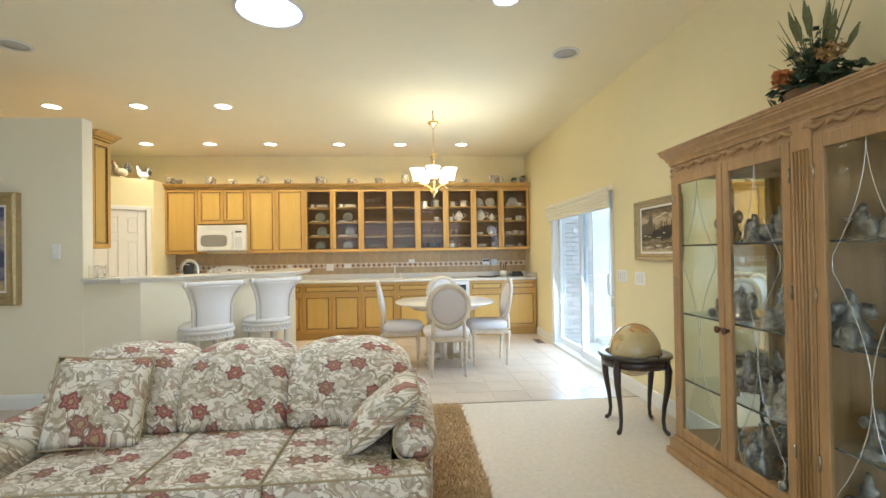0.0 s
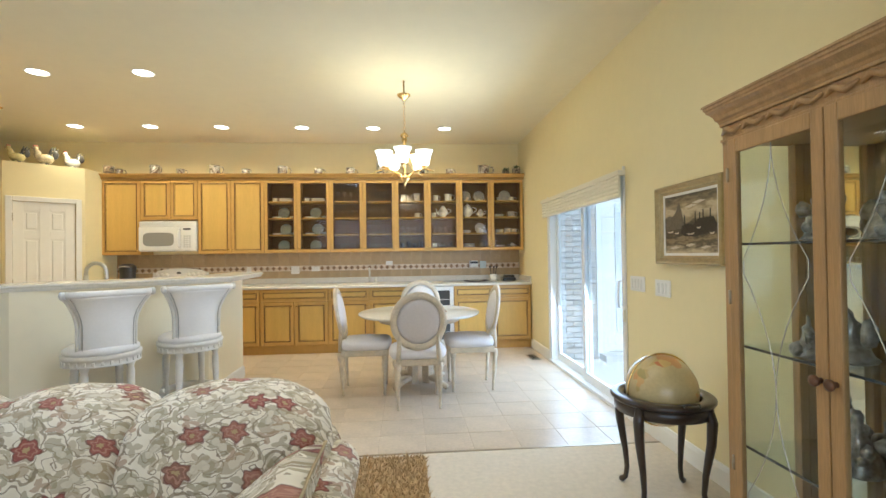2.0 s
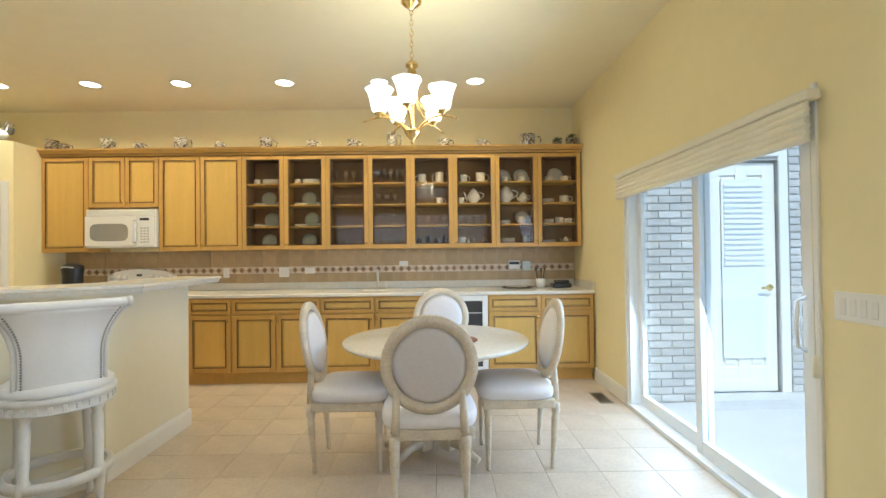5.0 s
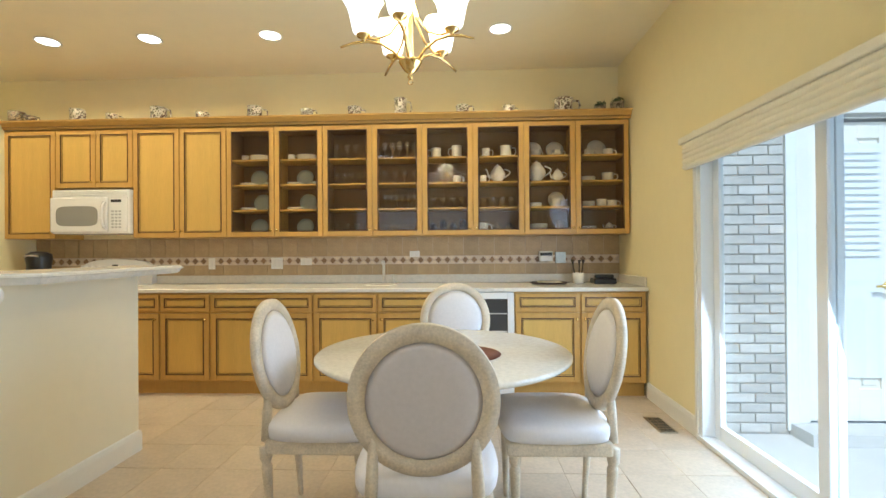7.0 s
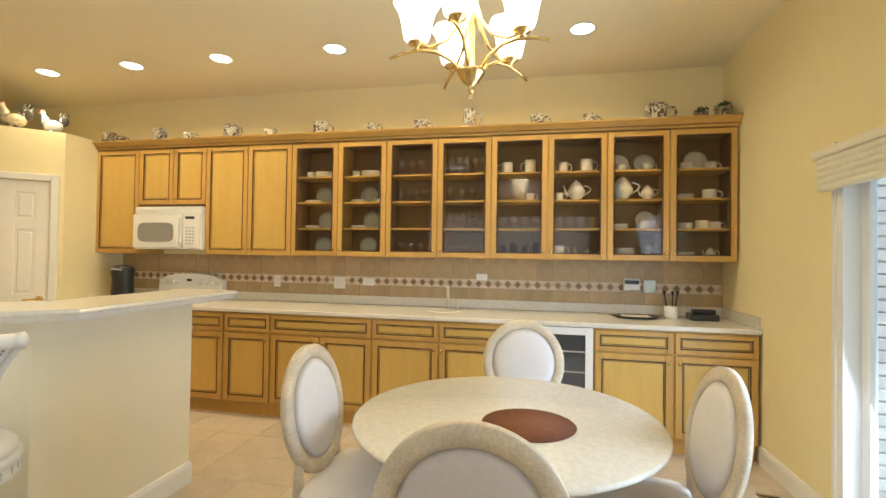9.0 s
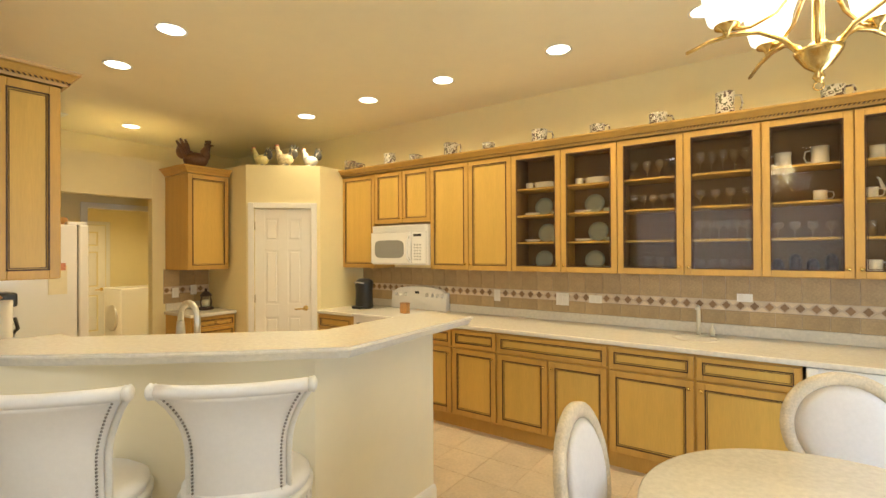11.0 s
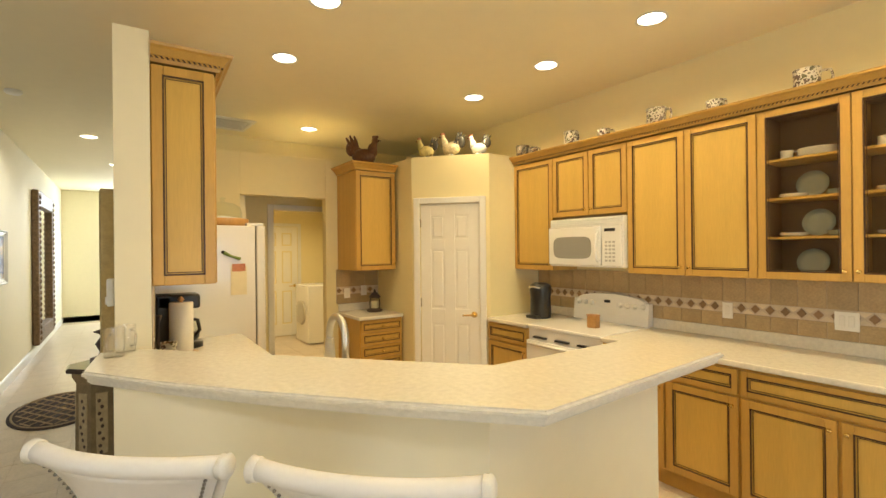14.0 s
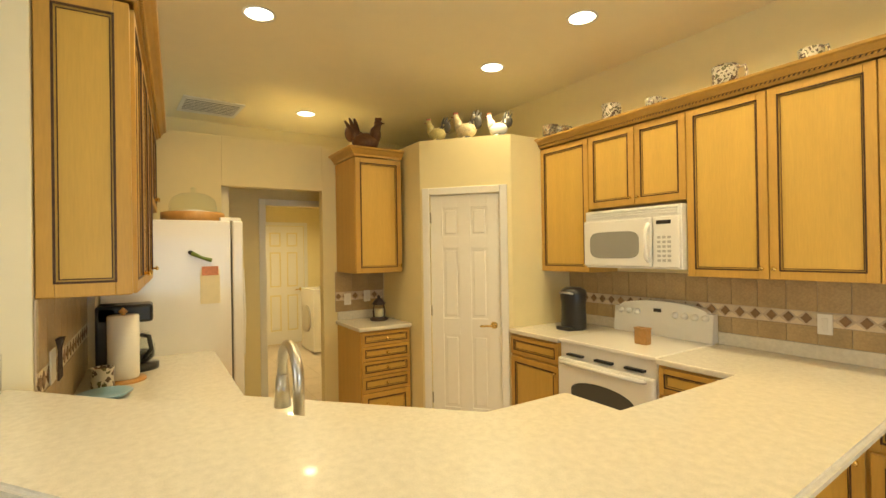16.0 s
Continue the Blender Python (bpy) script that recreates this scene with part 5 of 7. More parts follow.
cd = thing("cake_dome", "glass cake dome on a wooden tray atop the refrigerator", "cake stand", pose(-4.62, 4.58, 1.80) @ Matrix.Diagonal((1, 1, 1.25, 1)))
TRAY = mat("honey_wood_tray", (0.50, 0.27, 0.08), 0.4, vary=0.15, scale=8, stretch=(1, 6, 1))
lathe("tray", [(0.0, 0.0), (0.19, 0.0), (0.20, 0.012), (0.20, 0.05), (0.19, 0.05), (0.185, 0.02), (0.0, 0.018)], TRAY, cd, 36, closed=False)
lathe("dome", [(0.15, 0.03), (0.15, 0.09), (0.135, 0.13), (0.09, 0.155), (0.02, 0.165), (0.012, 0.175), (0.022, 0.19), (0.0, 0.20)], GLASS, cd, 32, label="clear glass dome", closed=False)
lathe("cake", [(0.0, 0.02), (0.12, 0.02), (0.12, 0.06), (0.0, 0.075)], CHINA, cd, 24, closed=False)

ws = thing("washing_machine", "white front-loading washing machine in the laundry", "washing machine", pose(-8.75, 6.42, 0))
box("body", (0, 0.02, 0.02), (0.68, 0.66, 1.0), APPLIANCE, ws, 0.012)
lathe("door_ring", [(0.14, 0.0), (0.21, 0.0), (0.21, 0.02), (0.19, 0.035), (0.15, 0.03)], STEEL, ws, 32, pose(0.34, 0.02, 0.52, 90))
lathe("door_glass", [(0.0, 0.03), (0.09, 0.025), (0.15, 0.012)], DARK_GLASS, ws, 32, pose(0.34, 0.02, 0.52, 90), closed=False)
box("side_panel", (0.68, 0.05, 0.1), (0.684, 0.63, 0.95), APPLIANCE, ws)


WHITEMUG = printed("brown_printed_china", (0.62, 0.57, 0.46), (0.10, 0.06, 0.04), (0.12, 0.11, 0.05), 30.0, 0.54)
CLEAR = glass("crystal", (0.97, 0.97, 0.96), 0.25, 2.3)
# ---- small things on the worktops ----
cm = thing("coffee_brewer", "black single-cup coffee brewer", "coffee maker", pose(-3.52, 7.20, CT1))
lathe("body", [(0.0, 0.0), (0.095, 0.0), (0.10, 0.02), (0.095, 0.20), (0.105, 0.27), (0.10, 0.31), (0.06, 0.335), (0.0, 0.34)], BLACK, cm, 28, closed=False)
box("drip_tray", (-0.07, -0.13, 0.0), (0.07, -0.06, 0.03), BLACK, cm, 0.008)
tube("lid_handle", [(-0.07, -0.08, 0.29), (0, -0.115, 0.30), (0.07, -0.08, 0.29)], 0.008, STEEL, cm)
AMBER = mat("amber_carved_wood", (0.42, 0.22, 0.07), 0.5, vary=0.3, scale=50, bump=0.3, bump_scale=60)
jar = thing("utensil_jar", "small carved amber spoon rest jar on the range", "jar", pose(-2.82, 7.08, 0.93))
box("jar", (-0.045, -0.03, 0.0), (0.045, 0.03, 0.10), AMBER, jar, 0.008)
box("lid", (-0.047, -0.032, 0.10), (0.047, 0.032, 0.11), AMBER, jar, 0.003)

def faucet(m, label, tall, mat_, bend):
    f = thing("faucet", label, "faucet", m)
    lathe("base", [(0.0, 0.0), (0.03, 0.0), (0.028, 0.02), (0.018, 0.03), (0.0, 0.03)], mat_, f, 20, closed=False)
    pts = [(0, 0, 0.02), (0, 0, tall - bend)] + [(0, -bend + bend * math.cos(a), tall - bend + bend * math.sin(a)) for a in [math.pi * k / 10 for k in range(1, 10)]] + [(0, -2 * bend, tall - bend - 0.03)]
    tube("spout", pts, 0.016, mat_, f, 12)
    tube("spray_head", [(0, -2 * bend, tall - bend - 0.02), (0, -2 * bend, tall - bend - 0.12)], [0.019, 0.026], mat_, f, 12)
    tube("lever", [(0.02, 0, 0.06), (0.06, 0.01, 0.10)], 0.007, mat_, f)
    return f
faucet(pose(-2.25, 4.675, CT1, 0, 0, -88), "brushed steel gooseneck pull-down kitchen faucet", 0.37, STEEL, 0.085)
bf = thing("bar_faucet", "cream single-post bar faucet with a soap pump", "faucet", pose(-0.19, 7.38, CT1))
CREAM_PLASTIC = mat("cream_plastic", (0.74, 0.70, 0.58), 0.35, vary=0.02)
tube("post", [(0, 0, 0), (0, 0, 0.19), (0, -0.02, 0.215), (0, -0.09, 0.205)], 0.014, CREAM_PLASTIC, bf, 12)
lathe("soap_pump", [(0.018, 0), (0.02, 0.05), (0.008, 0.07), (0.01, 0.09)], CREAM_PLASTIC, bf, 12, pose(0.09, 0, 0))
lathe("sink_rim", [(0.13, 0.001), (0.135, 0.005), (0.15, 0.006), (0.155, 0.001)], CREAM_TOP, bf, 28, pose(0, -0.17, 0), closed=False)
tr = thing("serving_tray", "dark oval serving tray with papers", "tray", pose(1.38, 7.22, CT1) @ Matrix.Diagonal((1.5, 1, 1, 1)))
lathe("tray", [(0.0, 0.002), (0.10, 0.002), (0.125, 0.018), (0.12, 0.02), (0.10, 0.008), (0.0, 0.007)], CERAMIC_DARK, tr, 32, closed=False)
box("papers", (-0.07, -0.06, 0.009), (0.07, 0.06, 0.02), PAPER, tr)
ck = thing("utensil_crock", "white patterned crock holding utensils", "crock", pose(1.66, 7.28, CT1))
lathe("crock", [(0.0, 0.0), (0.05, 0.0), (0.055, 0.10), (0.05, 0.10), (0.046, 0.01)], CHINA, ck, 20, closed=False)
for k, (x, y) in enumerate(((0.02, 0.0), (-0.02, 0.01), (0.0, -0.02))):
    tube("utensil", [(x, y, 0.02), (x * 2.2, y * 2 , 0.18), (x * 2.4, y * 2.1, 0.22)], [0.005, 0.005, 0.016], DARK_WOOD, ck)
tel = thing("phone_base", "black answering machine base on the worktop", "telephone", pose(1.88, 7.25, CT1))
box("base", (-0.10, -0.08, 0.0), (0.10, 0.08, 0.05), BLACK, tel, 0.01)
box("handset", (-0.08, -0.04, 0.05), (0.09, 0.02, 0.085), BLACK, tel, 0.012)
wp = thing("wall_phone", "white wall phone and key rack over the tile", "telephone", pose(1.42, YB - 0.012, 1.13))
box("body", (-0.09, -0.05, 0.0), (0.04, 0.0, 0.10), WHITE, wp, 0.008)
box("handset", (-0.085, -0.075, 0.055), (0.03, -0.05, 0.085), BLACK, wp, 0.006)
box("note_holder", (0.07, -0.03, -0.02), (0.17, 0.0, 0.09), CHINA_BLUE, wp, 0.004)

def outlet(x, z, w, h, m, gang=1):
    o = thing("outlet_plate", "white wall plate on the backsplash tile" if gang else "white wall plate", "outlet", m @ pose(x, 0, z), "wall plates")
    box("plate", (-w / 2, -0.006, -h / 2), (w / 2, 0, h / 2), WHITE, o, 0.002)
    for k in range(max(1, round(w / 0.055)) if w > 0.09 else 1):
        cx = (k - ((max(1, round(w / 0.055)) if w > 0.09 else 1) - 1) / 2) * 0.045
        box("receptacle", (cx - 0.014, -0.009, -h * 0.3), (cx + 0.014, -0.005, h * 0.3), CHINA, o, 0.002)
    return o
SP = pose(0, YB - 0.012, 0)
outlet(-1.975, 1.125, 0.07, 0.115, SP)
outlet(-1.30, 1.125, 0.12, 0.115, SP)
outlet(-1.0, 1.14, 0.115, 0.07, SP)
outlet(0.10, 1.21, 0.10, 0.06, SP)
EW = pose(XR, 0, 0, 0, 0, 90)
EWM = pose(XR, 0, 0, 0, 0, -90)
outlet(-3.815, 1.085, 0.22, 0.115, EWM)
outlet(-3.465, 1.075, 0.19, 0.115, EWM)
WM = pose(-5.188, 0, 0, 0, 0, 90)
outlet(5.92, 1.12, 0.07, 0.11, WM)
outlet(6.12, 1.14, 0.07, 0.11, WM)

lan = thing("candle_lantern", "dark metal candle lantern with glass on the small worktop", "lantern", pose(-4.95, 6.14, CT1))
lathe("base", [(0.0, 0), (0.08, 0), (0.085, 0.02), (0.06, 0.035), (0.0, 0.035)], CERAMIC_DARK, lan, 20, closed=False)
lathe("glass", [(0.055, 0.035), (0.065, 0.09), (0.05, 0.15)], GLASS, lan, 20, closed=False)
lathe("candle", [(0.0, 0.035), (0.035, 0.035), (0.035, 0.11), (0.0, 0.11)], PAPER, lan, 16, closed=False)
lathe("lid", [(0.06, 0.15), (0.065, 0.16), (0.03, 0.20), (0.012, 0.21), (0.016, 0.23), (0.0, 0.24)], CERAMIC_DARK, lan, 20, closed=False)
for a in range(4):
    q = pose(0, 0, 0, 0, 0, 90 * a + 20)
    tube("bar", [q @ Vector((0.068, 0, 0.03)), q @ Vector((0.075, 0, 0.09)), q @ Vector((0.06, 0, 0.155))], 0.005, CERAMIC_DARK, lan, 6)

pt = thing("paper_towel_holder", "paper towel roll on a wooden stand", "paper towels", pose(-3.82, 4.20, CT1) @ Matrix.Diagonal((1.1, 1.1, 1.15, 1)))
lathe("base", [(0.0, 0), (0.09, 0), (0.09, 0.012), (0.0, 0.014)], TRAY, pt, 28, closed=False)
lathe("roll", [(0.02, 0.015), (0.062, 0.015), (0.064, 0.02), (0.064, 0.29), (0.06, 0.295), (0.02, 0.295)], CHINA, pt, 28)
lathe("post", [(0.008, 0.0), (0.008, 0.30), (0.02, 0.31), (0.0, 0.33)], TRAY, pt, 12, closed=False)
mk = thing("coffee_maker", "black drip coffee maker with a glass carafe", "coffee maker", pose(-4.08, 4.20, CT1, 0, 0, 0) @ Matrix.Diagonal((1.1, 1.1, 1.1, 1)))
box("tower", (-0.09, -0.12, 0.0), (0.09, -0.03, 0.34), BLACK, mk, 0.012)
box("head", (-0.09, -0.12, 0.25), (0.09, 0.12, 0.34), BLACK, mk, 0.015)
lathe("base", [(0.0, 0), (0.095, 0), (0.095, 0.03), (0.0, 0.032)], BLACK, mk, 24, pose(0, 0.05, 0), closed=False)
lathe("carafe", [(0.05, 0.035), (0.075, 0.06), (0.078, 0.12), (0.05, 0.17), (0.052, 0.19)], GLASS, mk, 24, pose(0, 0.05, 0), closed=False)
lathe("coffee", [(0.0, 0.037), (0.048, 0.037), (0.072, 0.06), (0.074, 0.09), (0.0, 0.09)], BLACK, mk, 24, pose(0, 0.05, 0), closed=False)
tube("handle", [(0.05, 0.07, 0.18), (0.115, 0.10, 0.18), (0.125, 0.11, 0.12), (0.08, 0.08, 0.07)], 0.011, BLACK, mk)


def mug(m, material, name="mug", label="white stoneware mug", r=0.04, h=0.09, group="", category="mug"):
    c = thing(name, label, category, m, group)
    lathe("cup", [(0.0, 0.0), (r * 0.85, 0.0), (r, h * 0.15), (r * 0.95, h * 0.6), (r * 1.02, h), (r * 0.92, h), (r * 0.85, h * 0.2), (0.0, h * 0.12)], material, c, 20, closed=False)
    tube("handle", [(r * 0.9, 0, h * 0.85), (r * 1.6, 0, h * 0.82), (r * 1.75, 0, h * 0.5), (r * 1.5, 0, h * 0.22), (r * 0.92, 0, h * 0.18)], r * 0.11, material, c, 6)
    return c
mug(pose(-3.70, 4.12, CT1, 0, 0, 200) @ Matrix.Diagonal((1.2, 1.2, 1.2, 1)), WHITEMUG, label="white printed coffee mug beside the paper towels")
bowl = lathe("blue_dish", [(0.0, 0.0), (0.07, 0.0), (0.11, 0.025), (0.105, 0.028), (0.07, 0.008), (0.0, 0.008)], mat("pale_blue_glaze", (0.25, 0.42, 0.55), 0.3, vary=0.1), None, 28, pose(-3.52, 4.14, CT1), closed=False)
tagged(bowl, "shallow pale blue dish on the worktop", "dish")
cup = thing("glass_stein", "clear glass tumbler with a handle on the bar", "glass", pose(-2.83, 3.90, 1.155, 0, 0, 30), "glasses on the bar")
lathe("glass", [(0.0, 0.002), (0.036, 0.002), (0.038, 0.12)], CLEAR, cup, 20, closed=False)
tube("handle", [(0.036, 0, 0.10), (0.07, 0, 0.09), (0.07, 0, 0.04), (0.036, 0, 0.03)], 0.005, CLEAR, cup)
copy_thing(cup, pose(-2.74, 3.86, 1.155, 0, 0, -20))
sr = thing("spoon_rack", "small dark metal spoon rack hanging on the tile", "rack", pose(-3.12, 4.018, 1.17))
box("plate", (-0.05, -0.004, -0.06), (0.05, 0.002, 0.06), WHITE, sr, 0.002)
for k in range(4):
    tube("spoon", [(-0.036 + 0.024 * k, 0.02, -0.05), (-0.03 + 0.02 * k, 0.02, 0.06), (-0.034 + 0.023 * k, 0.022, 0.10)], [0.004, 0.003, 0.012], CERAMIC_DARK, sr, 6)


# ---- crockery above and in the cabinets ----
TOPZ = UZ1 + 0.0745
row = [(-3.80, 0.06, 0.11), (-3.66, 0.045, 0.075), (-3.18, 0.056, 0.12), (-2.83, 0.046, 0.075), (-2.36, 0.062, 0.12), (-1.93, 0.05, 0.075), (-1.41, 0.06, 0.11), (-0.90, 0.052, 0.08), (-0.44, 0.056, 0.09),
       (0.0, 0.052, 0.15), (0.59, 0.055, 0.085), (1.02, 0.05, 0.075), (1.53, 0.075, 0.12)]
for i, (x, r, h) in enumerate(row):
    mug(pose(x, UY + 0.06, TOPZ, 0, 0, (i * 37) % 60 - 30), (WHITEMUG, MUG)[i in (0, 1)], "display_mug", ("patterned white display mug on the cabinet top", "brown stoneware display mug on the cabinet top")[i in (0, 1)], r * 1.15, h * 1.2, "mugs along the cabinet top")
IVY = mat("ivy_leaf", (0.055, 0.10, 0.03), 0.5, vary=0.3, scale=30)
def leaf_clump(name, centre, spread, count, size, seed, parent, material):
    r = random.Random(seed)
    verts, faces = [], []
    for _ in range(count):
        d = Vector((r.gauss(0, 1), r.gauss(0, 1), r.gauss(0, 1))).normalized() * r.random() ** 0.4
        p = Vector(centre) + Vector((d.x * spread[0], d.y * spread[1], d.z * spread[2]))
        q = Euler((r.uniform(-1, 1), r.uniform(-1, 1), r.uniform(0, 6.28))).to_matrix()
        s = size * r.uniform(0.6, 1.2)
        k = len(verts)
        verts += [p + q @ Vector(v) * s for v in ((0, -1, 0), (0.55, -0.1, 0.16), (0, 1, 0.05), (-0.55, -0.1, 0.16), (0, 0, -0.06))]
        faces += [(k, k + 1, k + 4), (k + 1, k + 2, k + 4), (k + 2, k + 3, k + 4), (k + 3, k, k + 4)]
    me = bpy.data.meshes.new(name)
    me.from_pydata([tuple(v) for v in verts], [], faces)
    me.materials.append(material)
    ob = new(name, me)
    ob.parent = parent
    return tagged(ob, kind="stuff")
for x, r, z in ((1.87, 0.055, 0.07), (2.03, 0.065, 0.10)):
    pv = thing("ivy_pot", "small green ivy in a patterned pot on the cabinet top", "plant", pose(x, UY + 0.07, TOPZ), "ivy pots")
    lathe("pot", [(0.0, 0.0), (r * 0.8, 0.0), (r, z), (r * 0.8, z)], MUG, pv, 18, closed=False)
    leaf_clump("leaves", (0, 0, z + 0.02), (r, r, 0.03), 60, 0.018, int(x * 100), pv, IVY)


def rooster(m, body, tail, comb, label, s=1.0):
    """A ceramic rooster as one plain shape."""
    bm = bmesh.new()
    def blob(c, r):
        bmesh.ops.create_uvsphere(bm, u_segments=14, v_segments=9, radius=1.0, matrix=Matrix.Translation(Vector(c) * s) @ Matrix.Diagonal((r[0] * s, r[1] * s, r[2] * s, 1)))
    n0 = 0
    blob((0, 0, 0.075), (0.085, 0.05, 0.06))
    blob((0.062, 0, 0.12), (0.036, 0.032, 0.055))
    add_tube(bm, [Vector((0.05, 0, 0.10)) * s, Vector((0.07, 0, 0.15)) * s, Vector((0.08, 0, 0.19)) * s], [0.036 * s, 0.026 * s, 0.02 * s], 10)
    blob((0.08, 0, 0.19), (0.024, 0.022, 0.026))
    bmesh.ops.create_cone(bm, cap_ends=True, segments=16, radius1=0.055 * s, radius2=0.03 * s, depth=0.03 * s, matrix=Matrix.Translation((0, 0, 0.015 * s)))
    bm.faces.ensure_lookup_table()
    n1 = len(bm.faces)
    blob((-0.088, 0, 0.135), (0.042, 0.018, 0.055))
    for k in range(5):
        a = radians(55 + 26 * k)
        pts = [Vector((-0.05, 0, 0.09)) + Vector((-math.cos(a) * 0.02 - 0.06 * t * math.cos(a * 0.8) - 0.02 * t * t, (k - 2) * 0.006, 0.11 * t * math.sin(a) + 0.03 * t - 0.06 * t * t * (k > 2))) for t in (0, 0.35, 0.7, 1.0)]
        add_tube(bm, [p * s for p in pts], [0.016 * s, 0.017 * s, 0.014 * s, 0.006 * s], 6)
    bm.faces.ensure_lookup_table()
    n2 = len(bm.faces)
    for k in range(3):
        bmesh.ops.create_uvsphere(bm, u_segments=8, v_segments=6, radius=0.011 * s, matrix=Matrix.Translation(Vector((0.07 + 0.012 * k, 0, 0.217)) * s))
    bmesh.ops.create_cone(bm, cap_ends=True, segments=8, radius1=0.008 * s, radius2=0.001, depth=0.025 * s, matrix=Matrix.Translation(Vector((0.112, 0, 0.19)) * s) @ pose(0, 0, 0, 0, 90))
    bm.faces.ensure_lookup_table()
    for f in bm.faces[n1:n2]:
        f.material_index = 1
    for f in bm.faces[n2:]:
        f.material_index = 2
    ob = part("rooster_figurine", bm, [body, tail, comb], None, smooth=True)
    ob.matrix_basis = m
    return tagged(ob, label, "figurine", "rooster figurines")
YELLOW_CER = mat("yellow_glaze", (0.52, 0.44, 0.18), 0.35, vary=0.35, scale=25)
SPECK = mat("speckled_glaze", (0.50, 0.42, 0.26), 0.35, vary=0.6, scale=45)
TAIL = mat("dark_tail_glaze", (0.05, 0.045, 0.035), 0.35, vary=0.6, scale=60)
COMB = mat("red_glaze", (0.35, 0.06, 0.03), 0.35, vary=0.1)
BRONZE = mat("brown_cast_metal", (0.15, 0.075, 0.04), 0.4, metal=0.4, vary=0.4, scale=40)
def on_pantry(f, d, rz):
    p = along(f, d)
    return pose(p[0], p[1], PANTRY_TOP - 0.002, 0, 0, rz)
rooster(on_pantry(0.14, -0.09, ang + 180), YELLOW_CER, TAIL, COMB, "yellow ceramic hen with a dark tail on the pantry shelf", 0.95)
rooster(on_pantry(0.40, -0.09, ang + 180), SPECK, TAIL, COMB, "speckled ceramic rooster with a curled tail on the pantry shelf", 1.1)
rooster(on_pantry(0.68, -0.09, ang + 180), CHINA, TAIL, COMB, "white ceramic hen on a nest on the pantry shelf", 0.95)
rooster(pose(-4.93, 6.02, 2.4745, 0, 0, 55), BRONZE, BRONZE, BRONZE, "dark brown cast rooster on the narrow cabinet", 1.5)

# crockery behind glass
def plate_stack(x, y, z, n, r, material, label="stack of pale plates"):
    c = thing("plate_stack", label, "plates", pose(x, y, z), "crockery in the cabinets")
    for k in range(n):
        lathe("plate", [(0.0, 0.009 * k), (r * 0.6, 0.009 * k), (r, 0.009 * k + 0.012), (r, 0.009 * k + 0.015), (r * 0.58, 0.009 * k + 0.004), (0.0, 0.009 * k + 0.004)], material, c, 22, closed=False)
    return c
def standing_plate(x, y, z, r, material):
    ob = lathe("standing_plate", [(0.0, 0.0), (r * 0.6, 0.0), (r, 0.012), (r, 0.016), (r * 0.6, 0.005), (0.0, 0.005)], material, None, 24, pose(x, y, z + r * 0.97, 76), closed=False)
    return tagged(ob, "pale green plate standing on edge in the cabinet", "plate", "crockery in the cabinets")
def goblet(x, y, z, h, kind=0):
    prof = [(0.0, 0.0), (0.03, 0.0), (0.006, 0.008), (0.005, h * 0.45), (0.03, h * 0.6), (0.034, h * 0.8), (0.028, h)] if kind == 0 else [(0.0, 0.0), (0.026, 0.0), (0.032, h)]
    ob = lathe("drinking_glass", prof, CLEAR, None, 14, pose(x, y, z), closed=False)
    return tagged(ob, "clear stemmed drinking glass on a shelf" if kind == 0 else "clear straight tumbler on a shelf", "glass", "glassware in the cabinets")
def teapot(x, y, z, h, label):
    c = thing("teapot", label, "teapot", pose(x, y, z), "crockery in the cabinets")
    r = h * 0.42
    lathe("pot", [(0.0, 0.0), (r * 0.55, 0.0), (r * 0.5, h * 0.06), (r * 0.95, h * 0.3), (r, h * 0.45), (r * 0.7, h * 0.72), (r * 0.45, h * 0.8), (r * 0.5, h * 0.84), (r * 0.3, h * 0.9), (r * 0.08, h * 0.93), (r * 0.12, h * 0.98), (0.0, h)], CHINA, c, 22, closed=False)
    tube("spout", [(-r * 0.8, 0, h * 0.28), (-r * 1.12, 0, h * 0.36), (-r * 1.25, 0, h * 0.52), (-r * 1.32, 0, h * 0.66), (-r * 1.5, 0, h * 0.74)], [r * 0.22, r * 0.17, r * 0.12, r * 0.10, r * 0.09], CHINA, c)
    tube("handle", [(r * (0.85 + 0.72 * math.sin(math.pi * q / 10)), 0, h * (0.26 + 0.46 * q / 10 + 0.06 * math.sin(math.pi * q / 10))) for q in range(11)], r * 0.09, CHINA, c)
    return c
LEVELS = [UZ0 + 0.019] + [z + 0.017 for z in SHELVES]
yc = UY + 0.15
for k, e in enumerate(EDGES[5:7]):
    cx = e + 0.235
    for j, z in enumerate(LEVELS[:3]):
        standing_plate(cx - 0.02 + 0.03 * (j % 2), yc + 0.08, z, 0.085, CHINA_BLUE)
        plate_stack(cx - 0.09, yc - 0.02, z, 2, 0.075, CHINA, "pair of pale saucers on a cabinet shelf")
        if j != 0 or k == 1:
            plate_stack(cx + 0.13, yc, z, 3, 0.06, CHINA_BLUE, "small stack of green plates on a cabinet shelf")
    plate_stack(cx + 0.03, yc, LEVELS[3], 5, 0.10, CHINA, "stack of white dinner plates on a cabinet shelf")
    mug(pose(cx - 0.13, yc, LEVELS[3]), CHINA, "cup", "white china cup in the cabinet", 0.035, 0.06, "crockery in the cabinets", "cup")
rg2 = random.Random(8)
